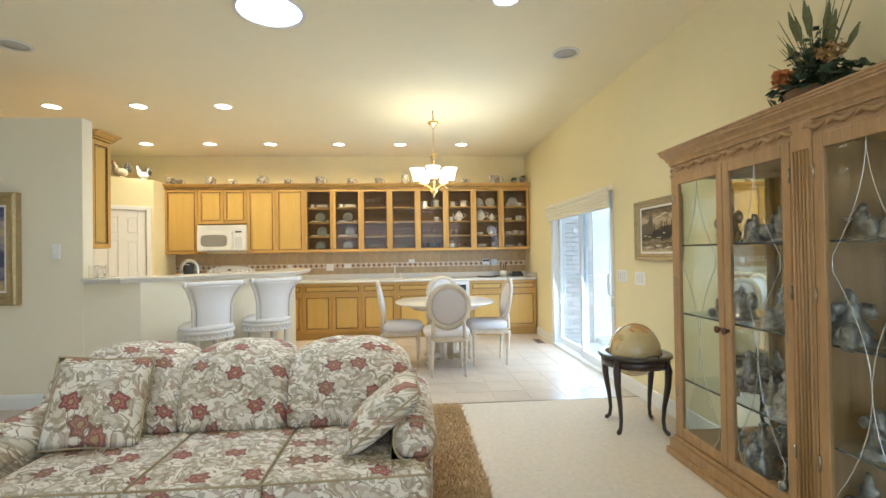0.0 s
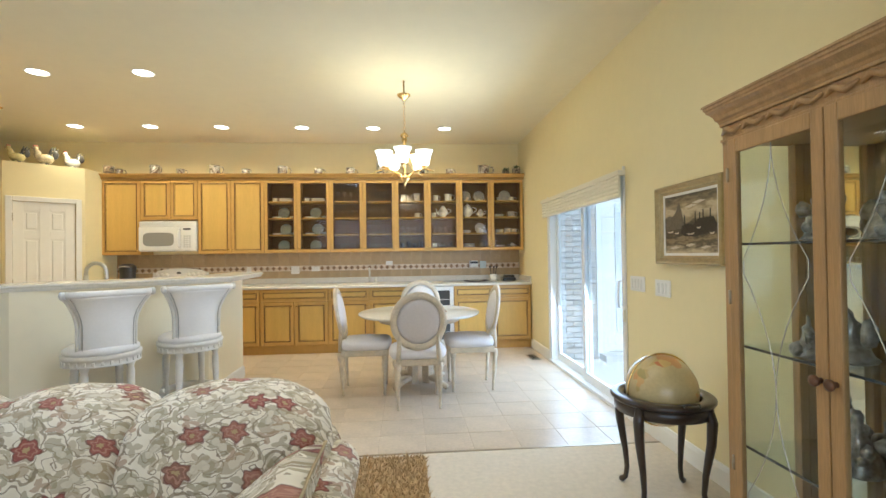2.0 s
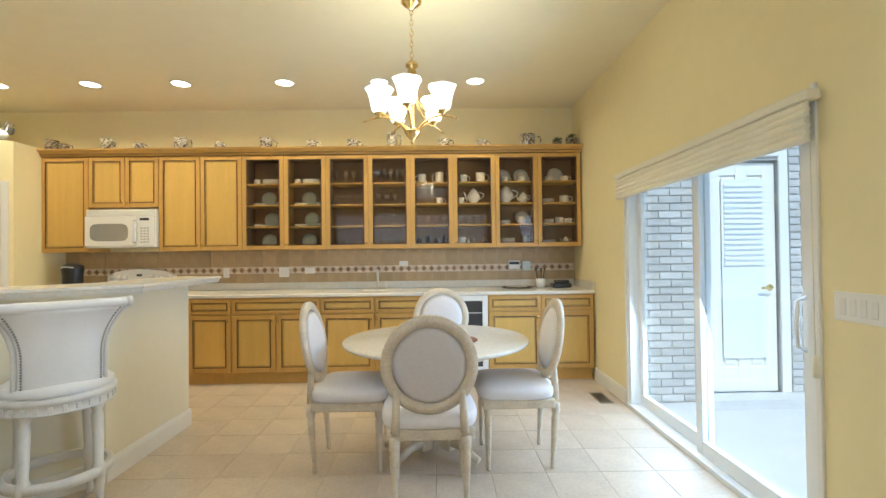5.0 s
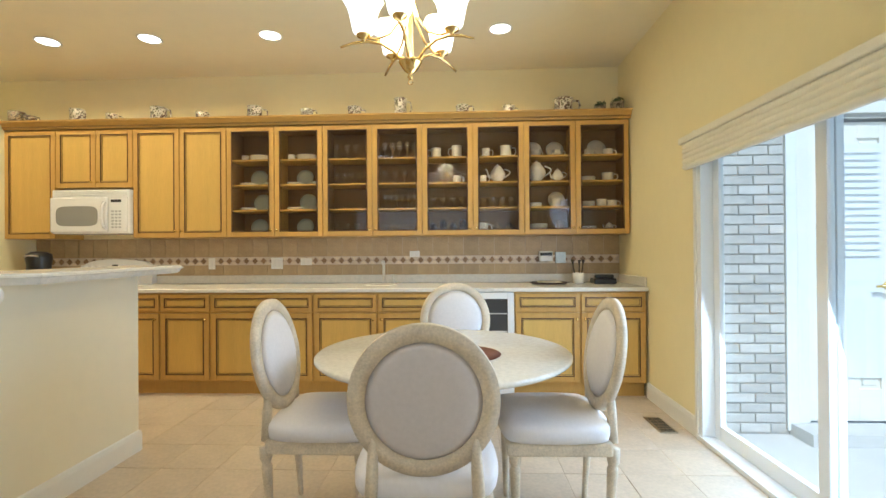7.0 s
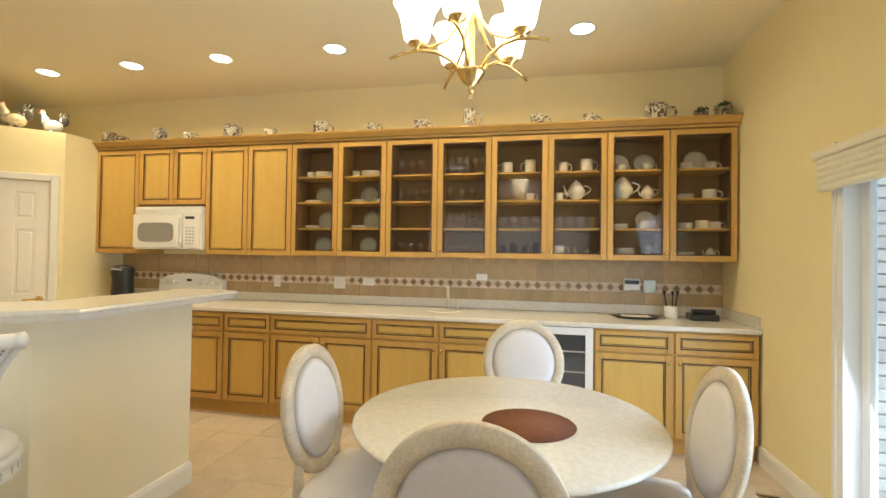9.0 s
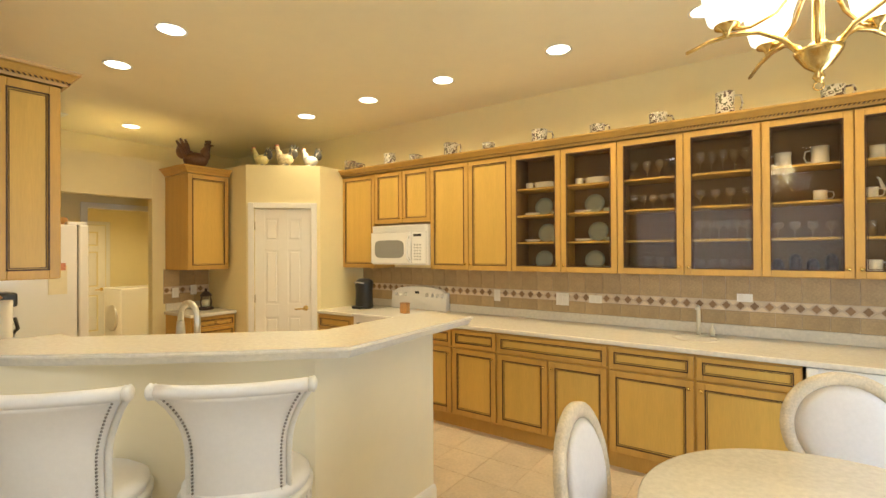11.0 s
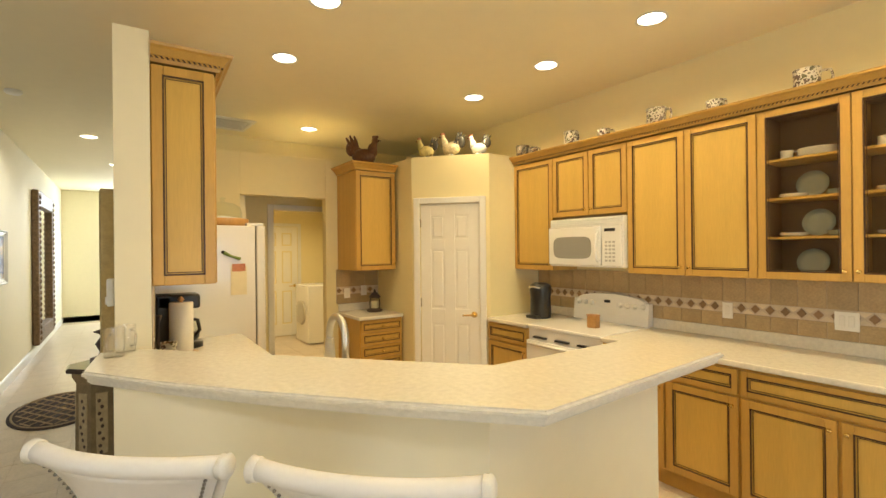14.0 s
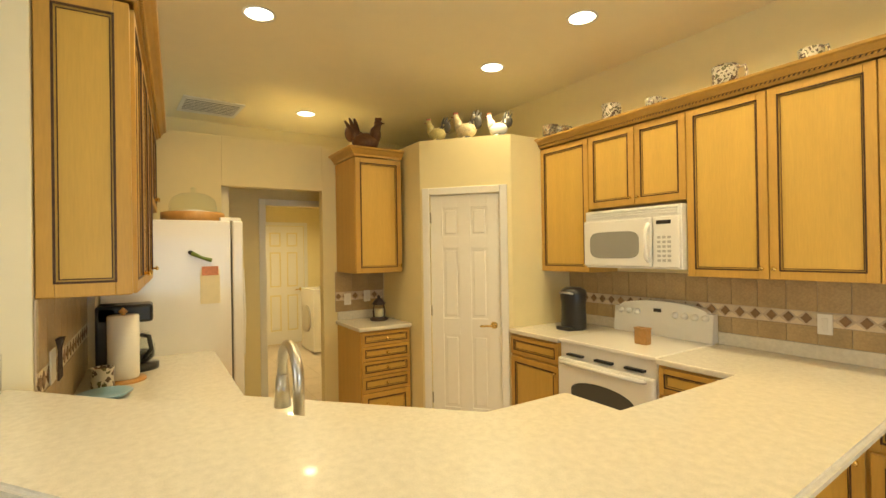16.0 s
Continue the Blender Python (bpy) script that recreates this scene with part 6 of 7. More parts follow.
for e, plan in ((EDGES[7], ((3, 0.11, 1), (0, 0.02, 1), (4, 0.12, 0), (3, 0.15, 0))), (EDGES[8], ((4, 0.10, 0), (5, 0.14, 0), (3, 0.13, 0), (4, 0.17, 0)))):
    for z, (cnt, h, kd) in zip(LEVELS, plan):
        cnt += 1
        for k in range(cnt if cnt > 1 else 0):
            for dy in (0.03 + 0.03 * (k % 2),):
                goblet(e + 0.09 + 0.29 * k / max(1, cnt - 1), yc - 0.04 + dy, z, h, kd)
e = EDGES[9]
for k in range(4):
    lathe_ob = lathe("dark_jar", [(0.0, 0), (0.03, 0), (0.034, 0.07 + 0.03 * (k % 2)), (0.02, 0.10 + 0.03 * (k % 2)), (0.0, 0.11 + 0.03 * (k % 2))], CERAMIC_DARK, None, 14, pose(e + 0.09 + 0.095 * k, yc, LEVELS[0]), closed=False)
    tagged(lathe_ob, "small dark brown jar in the cabinet", "jar", "crockery in the cabinets")
    goblet(e + 0.09 + 0.095 * k, yc, LEVELS[1], 0.11, 0)
mug(pose(e + 0.12, yc, LEVELS[3], 0, 0, 180), CHINA, "pitcher", "white china pitcher in the cabinet", 0.05, 0.10, "crockery in the cabinets", "pitcher")
mug(pose(e + 0.32, yc, LEVELS[3], 0, 0, 160), CHINA, "pitcher", "white china pitcher with a dark base", 0.05, 0.12, "crockery in the cabinets", "pitcher")
mug(pose(e + 0.32, yc, LEVELS[2]), CHINA, "cup", "white china cup in the cabinet", 0.04, 0.07, "crockery in the cabinets", "cup")
e = EDGES[10]
mug(pose(e + 0.10, yc - 0.05, LEVELS[0]), CHINA, "pitcher", "white china cream jug in the cabinet", 0.045, 0.10, "crockery in the cabinets", "pitcher")
for k in range(2):
    bw = lathe("figured_dish", [(0.0, 0), (0.03, 0.0), (0.05, 0.05), (0.02, 0.09), (0.0, 0.11)], MUG, None, 14, pose(e + 0.23 + 0.12 * k, yc, LEVELS[0]), closed=False)
    tagged(bw, "small painted lidded dish in the cabinet", "dish", "crockery in the cabinets")
for k in range(4):
    goblet(e + 0.10 + 0.09 * k, yc, LEVELS[1], 0.10, 1)
teapot(e + 0.24, yc, LEVELS[2], 0.18, "round white china teapot with a painted motif")
mug(pose(e + 0.10, yc, LEVELS[2]), CHINA, "cup", "white china cup in the cabinet", 0.035, 0.07, "crockery in the cabinets", "cup")
mug(pose(e + 0.13, yc, LEVELS[3]), CHINA, "pitcher", "white china cream jug in the cabinet", 0.04, 0.09, "crockery in the cabinets", "pitcher")
mug(pose(e + 0.32, yc, LEVELS[3]), CHINA, "pitcher", "white china cream jug in the cabinet", 0.055, 0.11, "crockery in the cabinets", "pitcher")
e = EDGES[11]
plate_stack(e + 0.16, yc, LEVELS[0], 9, 0.085, CHINA, "tall stack of white plates in the cabinet")
mug(pose(e + 0.36, yc, LEVELS[0]), WHITEMUG, "pitcher", "patterned china jar in the cabinet", 0.04, 0.12, "crockery in the cabinets", "pitcher")
plate_stack(e + 0.12, yc, LEVELS[1], 4, 0.07, CHINA)
standing_plate(e + 0.34, yc + 0.09, LEVELS[1], 0.08, CHINA)
mug(pose(e + 0.32, yc, LEVELS[1]), CHINA, "cup", "white china cup on its saucer", 0.05, 0.08, "crockery in the cabinets", "cup")
teapot(e + 0.14, yc, LEVELS[2], 0.21, "tall white china coffee pot")
teapot(e + 0.34, yc, LEVELS[2], 0.13, "white china covered tureen")
for q in (0.12, 0.33):
    standing_plate(e + q, yc + 0.10, LEVELS[3], 0.085, CHINA)
    mug(pose(e + q, yc - 0.02, LEVELS[3]), CHINA, "cup", "white china cup in the cabinet", 0.045, 0.06, "crockery in the cabinets", "cup")
e = EDGES[12]
plate_stack(e + 0.15, yc, LEVELS[0], 6, 0.085, CHINA)
teapot(e + 0.35, yc, LEVELS[0], 0.10, "small white china sugar bowl")
plate_stack(e + 0.16, yc, LEVELS[1], 5, 0.06, CHINA)
mug(pose(e + 0.28, yc, LEVELS[1]), CHINA, "cup", "white china cup in the cabinet", 0.05, 0.07, "crockery in the cabinets", "cup")
mug(pose(e + 0.38, yc, LEVELS[1]), CHINA, "cup", "white china cup in the cabinet", 0.045, 0.06, "crockery in the cabinets", "cup")
plate_stack(e + 0.14, yc, LEVELS[2], 4, 0.085, CHINA)
mug(pose(e + 0.34, yc, LEVELS[2]), CHINA, "gravy_boat", "white china gravy boat", 0.055, 0.08, "crockery in the cabinets", "gravy boat")
standing_plate(e + 0.26, yc + 0.10, LEVELS[3], 0.09, CHINA)
for q in (0.16, 0.34):
    mug(pose(e + q, yc - 0.02, LEVELS[3]), CHINA, "cup", "white china cup on its saucer", 0.045, 0.06, "crockery in the cabinets", "cup")


# ---- display cabinet ----
MIRROR = mat("mirror_back", (0.86, 0.87, 0.85), 0.02, metal=1.0, vary=0.0)
PEWTER = mat("pewter_figurine", (0.31, 0.29, 0.26), 0.3, metal=0.6, vary=0.8, scale=45, bump=0.3, bump_scale=50)
ETCH = mat("bevelled_glass_line", (0.72, 0.72, 0.66), 0.15, metal=0.6, vary=0.1)
dc = thing("display_cabinet", "tall pickled oak display cabinet with glass doors full of figurines", "cabinet")
CX, CB, CT = 1.750, 0.15, 1.80
Y0, Y1 = 0.32, 2.33
XB = XR - 0.016
bm = bmesh.new()
for off, z0, z1 in ((0.045, 0.005, 0.05), (0.03, 0.05, 0.11), (0.012, 0.11, 0.135), (0.0, 0.135, CB)):
    add_box(bm, (CX - off, Y0 - off, z0), (XB, Y1 + off, z1), 0.006)
part("plinth", bm, OAK, dc)
bm = bmesh.new()
for off, z0, z1 in ((0.006, CT, 1.812), (0.0, 1.812, 1.868), (0.008, 1.868, 1.88)):
    add_box(bm, (CX - off, Y0 - off, z0), (XB, Y1 + off, z1), 0.003)
part("frieze", bm, OAK, dc)
sweep("cornice", [(XB, Y1, 1.88), (CX, Y1, 1.88), (CX, Y0, 1.88), (XB, Y0, 1.88)], [(0, 0), (0.008, 0), (0.012, 0.012), (0.020, 0.02), (0.024, 0.034), (0.034, 0.048), (0.046, 0.058), (0.046, 0.066), (0.052, 0.070), (0.052, 0.080), (0.058, 0.083), (0.058, 0.091), (0, 0.091)], OAK, dc)
box("roof", (CX, Y0, 1.955), (XB, Y1, 1.966), OAK, dc)
for k in range(16):
    y = Y1 - 0.06 - 0.125 * k
    tube("carved_leaf", [(CX - 0.002, y + 0.058, 1.832), (CX - 0.010, y + 0.02, 1.851), (CX - 0.010, y - 0.02, 1.830), (CX - 0.002, y - 0.058, 1.848)], [0.005, 0.013, 0.013, 0.005], OAK, dc, 6)
box("back_mirror", (XB - 0.012, Y0 + 0.02, CB), (XB - 0.004, Y1 - 0.02, CT), MIRROR, dc, label="mirrored back panel")
box("floor_board", (CX, Y0, CB), (XB - 0.012, Y1, CB + 0.012), OAK, dc)
box("top_board", (CX, Y0, CT - 0.012), (XB - 0.012, Y1, CT), OAK, dc)
for y in (Y0 + 0.02, Y1 - 0.02):
    box("corner_post", (CX, y - 0.02, CB), (CX + 0.04, y + 0.02, CT), OAK, dc, 0.003)
    box("rear_post", (XB - 0.05, y - 0.02, CB), (XB - 0.012, y + 0.02, CT), OAK, dc, 0.003)
p = box("side_glass", (CX + 0.04, Y1 - 0.022, CB), (XB - 0.05, Y1 - 0.017, CT), GLASS, dc)
p.visible_shadow = False
for yc_ in (1.32,):
    box("pilaster", (CX - 0.014, yc_ - 0.055, CB), (CX + 0.02, yc_ + 0.055, 1.872), OAK, dc, 0.003)
    for k in range(5):
        tube("flute", [(CX - 0.016, yc_ - 0.036 + 0.018 * k, CB + 0.05), (CX - 0.016, yc_ - 0.036 + 0.018 * k, CT - 0.05)], 0.0065, OAK, dc, 8)
    box("partition", (CX + 0.02, yc_ - 0.012, CB), (XB - 0.012, yc_ + 0.012, CT), OAK, dc)
SHELF_Z = [0.50, 0.92, 1.35]
for (a, b) in ((1.33, 2.29), (0.36, 1.31)):
    for z in SHELF_Z:
        sh = box("glass_shelf", (CX + 0.03, a + 0.02, z), (XB - 0.014, b, z + 0.008), GLASS, dc)
        sh.visible_shadow = False
        box("shelf_edge", (CX + 0.026, a + 0.02, z - 0.001), (CX + 0.03, b, z + 0.009), DARK_GLASS, dc, label="dark glass shelf edge")
def display_door(y0, y1, knob_y):
    """A narrow glazed door in the front plane, from y0 up to y1, with curved inlay lines."""
    d = new("door")
    d.parent = dc
    bm = bmesh.new()
    w = 0.048
    for lo, hi in (((CX - 0.012, y0, CB), (CX + 0.012, y0 + w, CT)), ((CX - 0.012, y1 - w, CB), (CX + 0.012, y1, CT)), ((CX - 0.012, y0 + w, CB), (CX + 0.012, y1 - w, CB + 0.06)), ((CX - 0.012, y0 + w, CT - 0.06), (CX + 0.012, y1 - w, CT))):
        add_box(bm, lo, hi, 0.004)
    part("door_frame", bm, OAK, d)
    g = box("door_pane", (CX - 0.003, y0 + w, CB + 0.06), (CX + 0.003, y1 - w, CT - 0.06), GLASS, d)
    g.visible_shadow = False
    ym, hw = (y0 + y1) / 2, (y1 - y0) / 2 - w
    for s in (-1, 1):
        pts = []
        for k in range(25):
            f = k / 24
            z = CB + 0.06 + (CT - CB - 0.12) * f
            tri_ = 1 - abs(1 - 2 * ((1 - f) * 1.6 % 1.0))
            pts.append((CX - 0.004, ym + s * hw * 0.98 * tri_ ** 1.9, z))
        tube("inlay_line", pts, 0.0019, ETCH, d, 5, label="curved bevelled glass line")
    lathe("knob", [(0.010, 0), (0.008, 0.014), (0.018, 0.02), (0.02, 0.03), (0.010, 0.036)], BRONZE, d, 16, pose(CX - 0.012, knob_y, 0.89, 0, -90), "dark bronze knob")
    for z in (0.4, 1.1, 1.62):
        hy = y1 - 0.003 if knob_y < (y0 + y1) / 2 else y0 + 0.003
        lathe("hinge", [(0.006, 0), (0.006, 0.06)], NICKEL, d, 8, pose(CX - 0.014, hy, z))
    return d
display_door(1.83, 2.285, 1.857)
display_door(1.38, 1.826, 1.80)
display_door(0.82, 1.262, 0.848)
display_door(0.37, 0.816, 0.79)

def figurine(x, y, z, h, seed):
    r = random.Random(seed)
    bm = bmesh.new()
    w = h * r.uniform(0.32, 0.45)
    add_lathe(bm, [(w * 0.9, 0.0), (w, h * 0.04), (w * 0.85, h * 0.10), (w * r.uniform(0.7, 1.0), h * 0.22), (w * 0.55, h * 0.42), (w * 0.38, h * 0.58), (w * 0.45, h * 0.7), (w * 0.2, h * 0.78), (w * 0.24, h * 0.88), (w * 0.12, h * 0.98)], 12)
    for k in range(r.randint(3, 6)):
        a = r.uniform(0, 6.28)
        rr, zz = w * r.uniform(0.6, 1.15), h * r.uniform(0.12, 0.7)
        bmesh.ops.create_icosphere(bm, subdivisions=2, radius=w * r.uniform(0.25, 0.5), matrix=Matrix.Translation((rr * math.cos(a), rr * math.sin(a), zz)) @ Matrix.Diagonal((1, 0.8, r.uniform(0.7, 1.7), 1)))
    for v in bm.verts:
        v.co += v.normal * 0 + Vector((noise.noise(v.co * 30 + Vector((seed, 0, 0))), noise.noise(v.co * 30 + Vector((0, seed, 0))), noise.noise(v.co * 30))) * 0.012 + Vector((noise.noise(v.co * 90), noise.noise(v.co * 85 + Vector((3, 0, 0))), noise.noise(v.co * 80 + Vector((0, 7, 0))))) * 0.006
    ob = part("figurine", bm, PEWTER, None, smooth=True)
    ob.matrix_basis = pose(x, y, z, 0, 0, r.uniform(0, 360))
    return tagged(ob, "silvery grey pewter figurine on a glass shelf", "figurine", "figurines in the display cabinet")
k = 0
for z in [CB + 0.0125] + [s + 0.0085 for s in SHELF_Z]:
    for y in (2.02, 1.93, 1.73, 1.64, 1.54, 1.46, 1.22, 1.11, 1.0, 0.89):
        k += 1
        figurine(CX + 0.10 + 0.16 * ((k * 7) % 3) / 2, y + 0.02 * math.sin(k * 2.1), z, 0.11 + 0.12 * ((k * 5) % 4) / 3, k)
for y in (2.05, 1.60, 1.05):
    dl = thing("cabinet_downlight", "small lit downlight in the display cabinet", "light", pose(1.93, y, CT - 0.0165), "cabinet downlights")
    lathe("rim", [(0.026, 0.0), (0.034, 0.0), (0.034, 0.004), (0.026, 0.004)], BRASS, dl, 20)
    lathe("bulb", [(0.0, 0.001), (0.026, 0.001), (0.026, 0.003)], GLOW, dl, 20, closed=False)

fl = thing("flower_arrangement", "dried flower and ivy arrangement on the display cabinet", "plant", pose(1.90, 1.40, 1.967))
BASKET = mat("brown_wicker", (0.16, 0.09, 0.04), 0.8, vary=0.3, scale=50, bump=0.4, bump_scale=90)
lathe("basket", [(0.0, 0.0), (0.10, 0.0), (0.13, 0.07), (0.12, 0.075), (0.0, 0.06)], BASKET, fl, 24, closed=False)
IVY_D = mat("dark_ivy", (0.035, 0.055, 0.02), 0.5, vary=0.4, scale=30)
ORANGE = mat("rust_dahlia", (0.45, 0.15, 0.03), 0.7, vary=0.4, scale=40)
OCHRE = mat("ochre_dried_flower", (0.40, 0.24, 0.08), 0.8, vary=0.4, scale=40)
GRASSY = mat("dry_grass", (0.14, 0.14, 0.05), 0.8, vary=0.3, scale=40)
leaf_clump("ivy_leaves", (0, 0, 0.09), (0.15, 0.23, 0.09), 260, 0.034, 5, fl, IVY_D)
leaf_clump("upper_leaves", (0, 0.0, 0.22), (0.10, 0.13, 0.13), 150, 0.028, 6, fl, IVY_D)
leaf_clump("dahlia", (-0.08, 0.10, 0.16), (0.04, 0.06, 0.045), 90, 0.022, 7, fl, ORANGE)
leaf_clump("ochre_flower", (-0.06, -0.12, 0.2), (0.05, 0.07, 0.05), 80, 0.018, 8, fl, OCHRE)
rs = random.Random(12)
bm = bmesh.new()
for q in range(34):
    a, e = rs.uniform(0, 6.28), rs.uniform(0.25, 0.5)
    tip = Vector((math.cos(a) * rs.uniform(0.03, 0.16), math.sin(a) * rs.uniform(0.05, 0.26), e))
    add_tube(bm, [(0, 0, 0.05), tip * 0.55 + Vector((0, 0, 0.04)), tip], [0.003, 0.003, 0.0012], 4)
    if q % 3 == 0:
        add_tube(bm, [tip * 0.72, tip * 0.9, tip * 1.05], [0.004, 0.014, 0.003], 6)
tagged(part("stem_bunch", bm, GRASSY, fl), kind="stuff")


# ---- globe ----
def globe_paper():
    m = mat("antique_globe", (0.50, 0.40, 0.19), 0.3, vary=0.12, scale=6, coat=0.4)
    n, l = m.node_tree.nodes, m.node_tree.links
    b = n["Principled BSDF"]
    src = b.inputs["Base Color"].links[0].from_socket
    tc = n.new("ShaderNodeTexCoord")
    nz = n.new("ShaderNodeTexNoise")
    nz.inputs["Scale"].default_value, nz.inputs["Detail"].default_value = 4.5, 6
    l.new(tc.outputs["Object"], nz.inputs["Vector"])
    land = n.new("ShaderNodeMath")
    land.operation = "GREATER_THAN"
    land.inputs[1].default_value = 0.56
    l.new(nz.outputs["Fac"], land.inputs[0])
    vo = n.new("ShaderNodeTexVoronoi")
    vo.inputs["Scale"].default_value = 13
    l.new(tc.outputs["Object"], vo.inputs["Vector"])
    rp = n.new("ShaderNodeValToRGB")
    rp.color_ramp.elements[0].color, rp.color_ramp.elements[1].color = (0.45, 0.15, 0.05, 1), (0.30, 0.26, 0.08, 1)
    el = rp.color_ramp.elements.new(0.5)
    el.color = (0.58, 0.40, 0.14, 1)
    sx = n.new("ShaderNodeSeparateXYZ")
    l.new(vo.outputs["Color"], sx.inputs[0])
    l.new(sx.outputs[0], rp.inputs[0])
    mx = n.new("ShaderNodeMix")
    mx.data_type = "RGBA"
    l.new(land.outputs[0], mx.inputs[0])
    l.new(src, mx.inputs[6])
    l.new(rp.outputs[0], mx.inputs[7])
    l.new(mx.outputs[2], b.inputs["Base Color"])
    return m
GX, GY = 1.725, 2.815
gs = thing("globe_stand", "antique parchment floor globe in a dark cabriole-leg stand", "globe", pose(GX, GY, 0.004) @ Matrix.Diagonal((0.96, 0.96, 0.99, 1)))
bm = bmesh.new()
bmesh.ops.create_uvsphere(bm, u_segments=40, v_segments=24, radius=0.190, matrix=pose(0, 0, 0.585, 23, 10, 0))
part("globe", bm, globe_paper(), gs, "parchment-coloured globe with rust lands", smooth=True)
lathe("horizon_ring", [(0.200, 0.545), (0.21, 0.538), (0.262, 0.538), (0.272, 0.548), (0.272, 0.56), (0.262, 0.568), (0.207, 0.568), (0.200, 0.56), (0.200, 0.545)], DARK_WOOD, gs, 44, closed=False)
lathe("apron_ring", [(0.235, 0.48), (0.25, 0.48), (0.255, 0.54), (0.235, 0.54), (0.235, 0.48)], DARK_WOOD, gs, 40, closed=False)
tube("meridian", [(0.196 * math.cos(a), 0.0, 0.585 + 0.196 * math.sin(a)) for a in [2 * math.pi * k / 40 for k in range(40)]], 0.005, BRASS, gs, 6, True)
for a in (35, 125, 215, 305):
    q = pose(0, 0, 0, 0, 0, a)
    tube("cabriole_leg", [q @ Vector((r, 0, z)) for r, z in ((0.24, 0.55), (0.262, 0.47), (0.255, 0.36), (0.225, 0.20), (0.215, 0.10), (0.225, 0.04), (0.25, 0.018), (0.262, 0.012))], [0.022, 0.028, 0.024, 0.017, 0.014, 0.014, 0.018, 0.012], DARK_WOOD, gs, 10)
tube("cord", [(0.05, -0.27, 0.57), (0.02, -0.31, 0.60), (-0.03, -0.33, 0.605), (-0.06, -0.30, 0.59), (-0.03, -0.26, 0.57)], 0.004, BLACK, gs, 6)


# ---- pictures ----
def painting(sky_c, dark_c, light_c, seed):
    m = bpy.data.materials.new("oil_painting")
    m.use_nodes = True
    n, l = m.node_tree.nodes, m.node_tree.links
    b = n["Principled BSDF"]
    b.inputs["Roughness"].default_value = 0.45
    tc, sp_ = n.new("ShaderNodeTexCoord"), n.new("ShaderNodeSeparateXYZ")
    l.new(tc.outputs["Generated"], sp_.inputs[0])
    nz = n.new("ShaderNodeTexNoise")
    nz.noise_dimensions = "4D"
    nz.inputs["W"].default_value, nz.inputs["Scale"].default_value, nz.inputs["Detail"].default_value = seed, 6, 7
    mp = n.new("ShaderNodeMapping")
    mp.inputs["Scale"].default_value = (1, 1, 2.2)
    l.new(tc.outputs["Generated"], mp.inputs["Vector"])
    l.new(mp.outputs[0], nz.inputs["Vector"])
    ad = n.new("ShaderNodeMath")
    ad.operation = "MULTIPLY_ADD"
    ad.inputs[1].default_value, ad.inputs[2].default_value = 0.55, -0.27
    l.new(nz.outputs["Fac"], ad.inputs[0])
    sm = n.new("ShaderNodeMath")
    l.new(sp_.outputs[2], sm.inputs[0])
    l.new(ad.outputs[0], sm.inputs[1])
    rp = n.new("ShaderNodeValToRGB")
    stops = [(0.02, light_c), (0.16, dark_c), (0.24, sky_c), (0.32, dark_c), (0.46, dark_c), (0.55, sky_c), (0.72, light_c), (0.82, sky_c), (0.98, dark_c)]
    while len(rp.color_ramp.elements) < len(stops):
        rp.color_ramp.elements.new(0.5)
    for e_, (p_, c_) in zip(rp.color_ramp.elements, stops):
        e_.position, e_.color = p_, (*c_, 1)
    l.new(sm.outputs[0], rp.inputs[0])
    l.new(rp.outputs[0], b.inputs["Base Color"])
    return m
def framed(name, m, w, h, art, label, frame_mat=GILT, fw=0.07, depth=0.045):
    """A picture in its own frame: x along the width, -y towards the viewer, centred."""
    f = thing(name, label, "picture", m)
    bm = bmesh.new()
    prof = [(0.0, 0.0), (0.0, depth), (fw * 0.18, depth + 0.008), (fw * 0.34, depth), (fw * 0.5, depth * 0.72), (fw * 0.72, depth * 0.8), (fw * 0.82, depth * 0.5), (fw, depth * 0.42), (fw, 0.0)]
    rings = []
    for sx, sz in ((-1, -1), (1, -1), (1, 1), (-1, 1)):
        rings.append([bm.verts.new((sx * (w / 2 - o), -d, sz * (h / 2 - o))) for o, d in prof])
    for i in range(4):
        a, b = rings[i], rings[(i + 1) % 4]
        for j in range(len(prof) - 1):
            bm.faces.new((a[j], b[j], b[j + 1], a[j + 1]))
    bmesh.ops.recalc_face_normals(bm, faces=bm.faces)
    part("frame", bm, frame_mat, f)
    bm = bmesh.new()
    rect_ring(bm, -w / 2 + fw - 0.002, w / 2 - fw + 0.002, -h / 2 + fw - 0.002, h / 2 - fw + 0.002, 0.018, -depth * 0.4, -0.004, 0.002)
    part("liner", bm, WHITE, f, "cream liner")
    f["art"] = (w - 2 * fw - 0.024, h - 2 * fw - 0.024, depth * 0.3)
    box("canvas", (-w / 2 + fw + 0.012, -depth * 0.3, -h / 2 + fw + 0.012), (w / 2 - fw - 0.012, -0.006, h / 2 - fw - 0.012), art, f)
    return f
def daub(parent, pts, material, lift, label=""):
    """A flat stroke of paint on a canvas; points are fractions of its width and height."""
    w, h, y = parent["art"]
    bm = bmesh.new()
    lo = [bm.verts.new(((u - 0.5) * w, -y - lift, (v - 0.5) * h)) for u, v in pts]
    hi = [bm.verts.new(((u - 0.5) * w, -y - lift - 0.0012, (v - 0.5) * h)) for u, v in pts]
    bm.faces.new(hi)
    for i in range(len(pts)):
        bm.faces.new((lo[i], lo[(i + 1) % len(pts)], hi[(i + 1) % len(pts)], hi[i]))
    bmesh.ops.recalc_face_normals(bm, faces=bm.faces)
    part("paint_stroke", bm, material, parent, label)


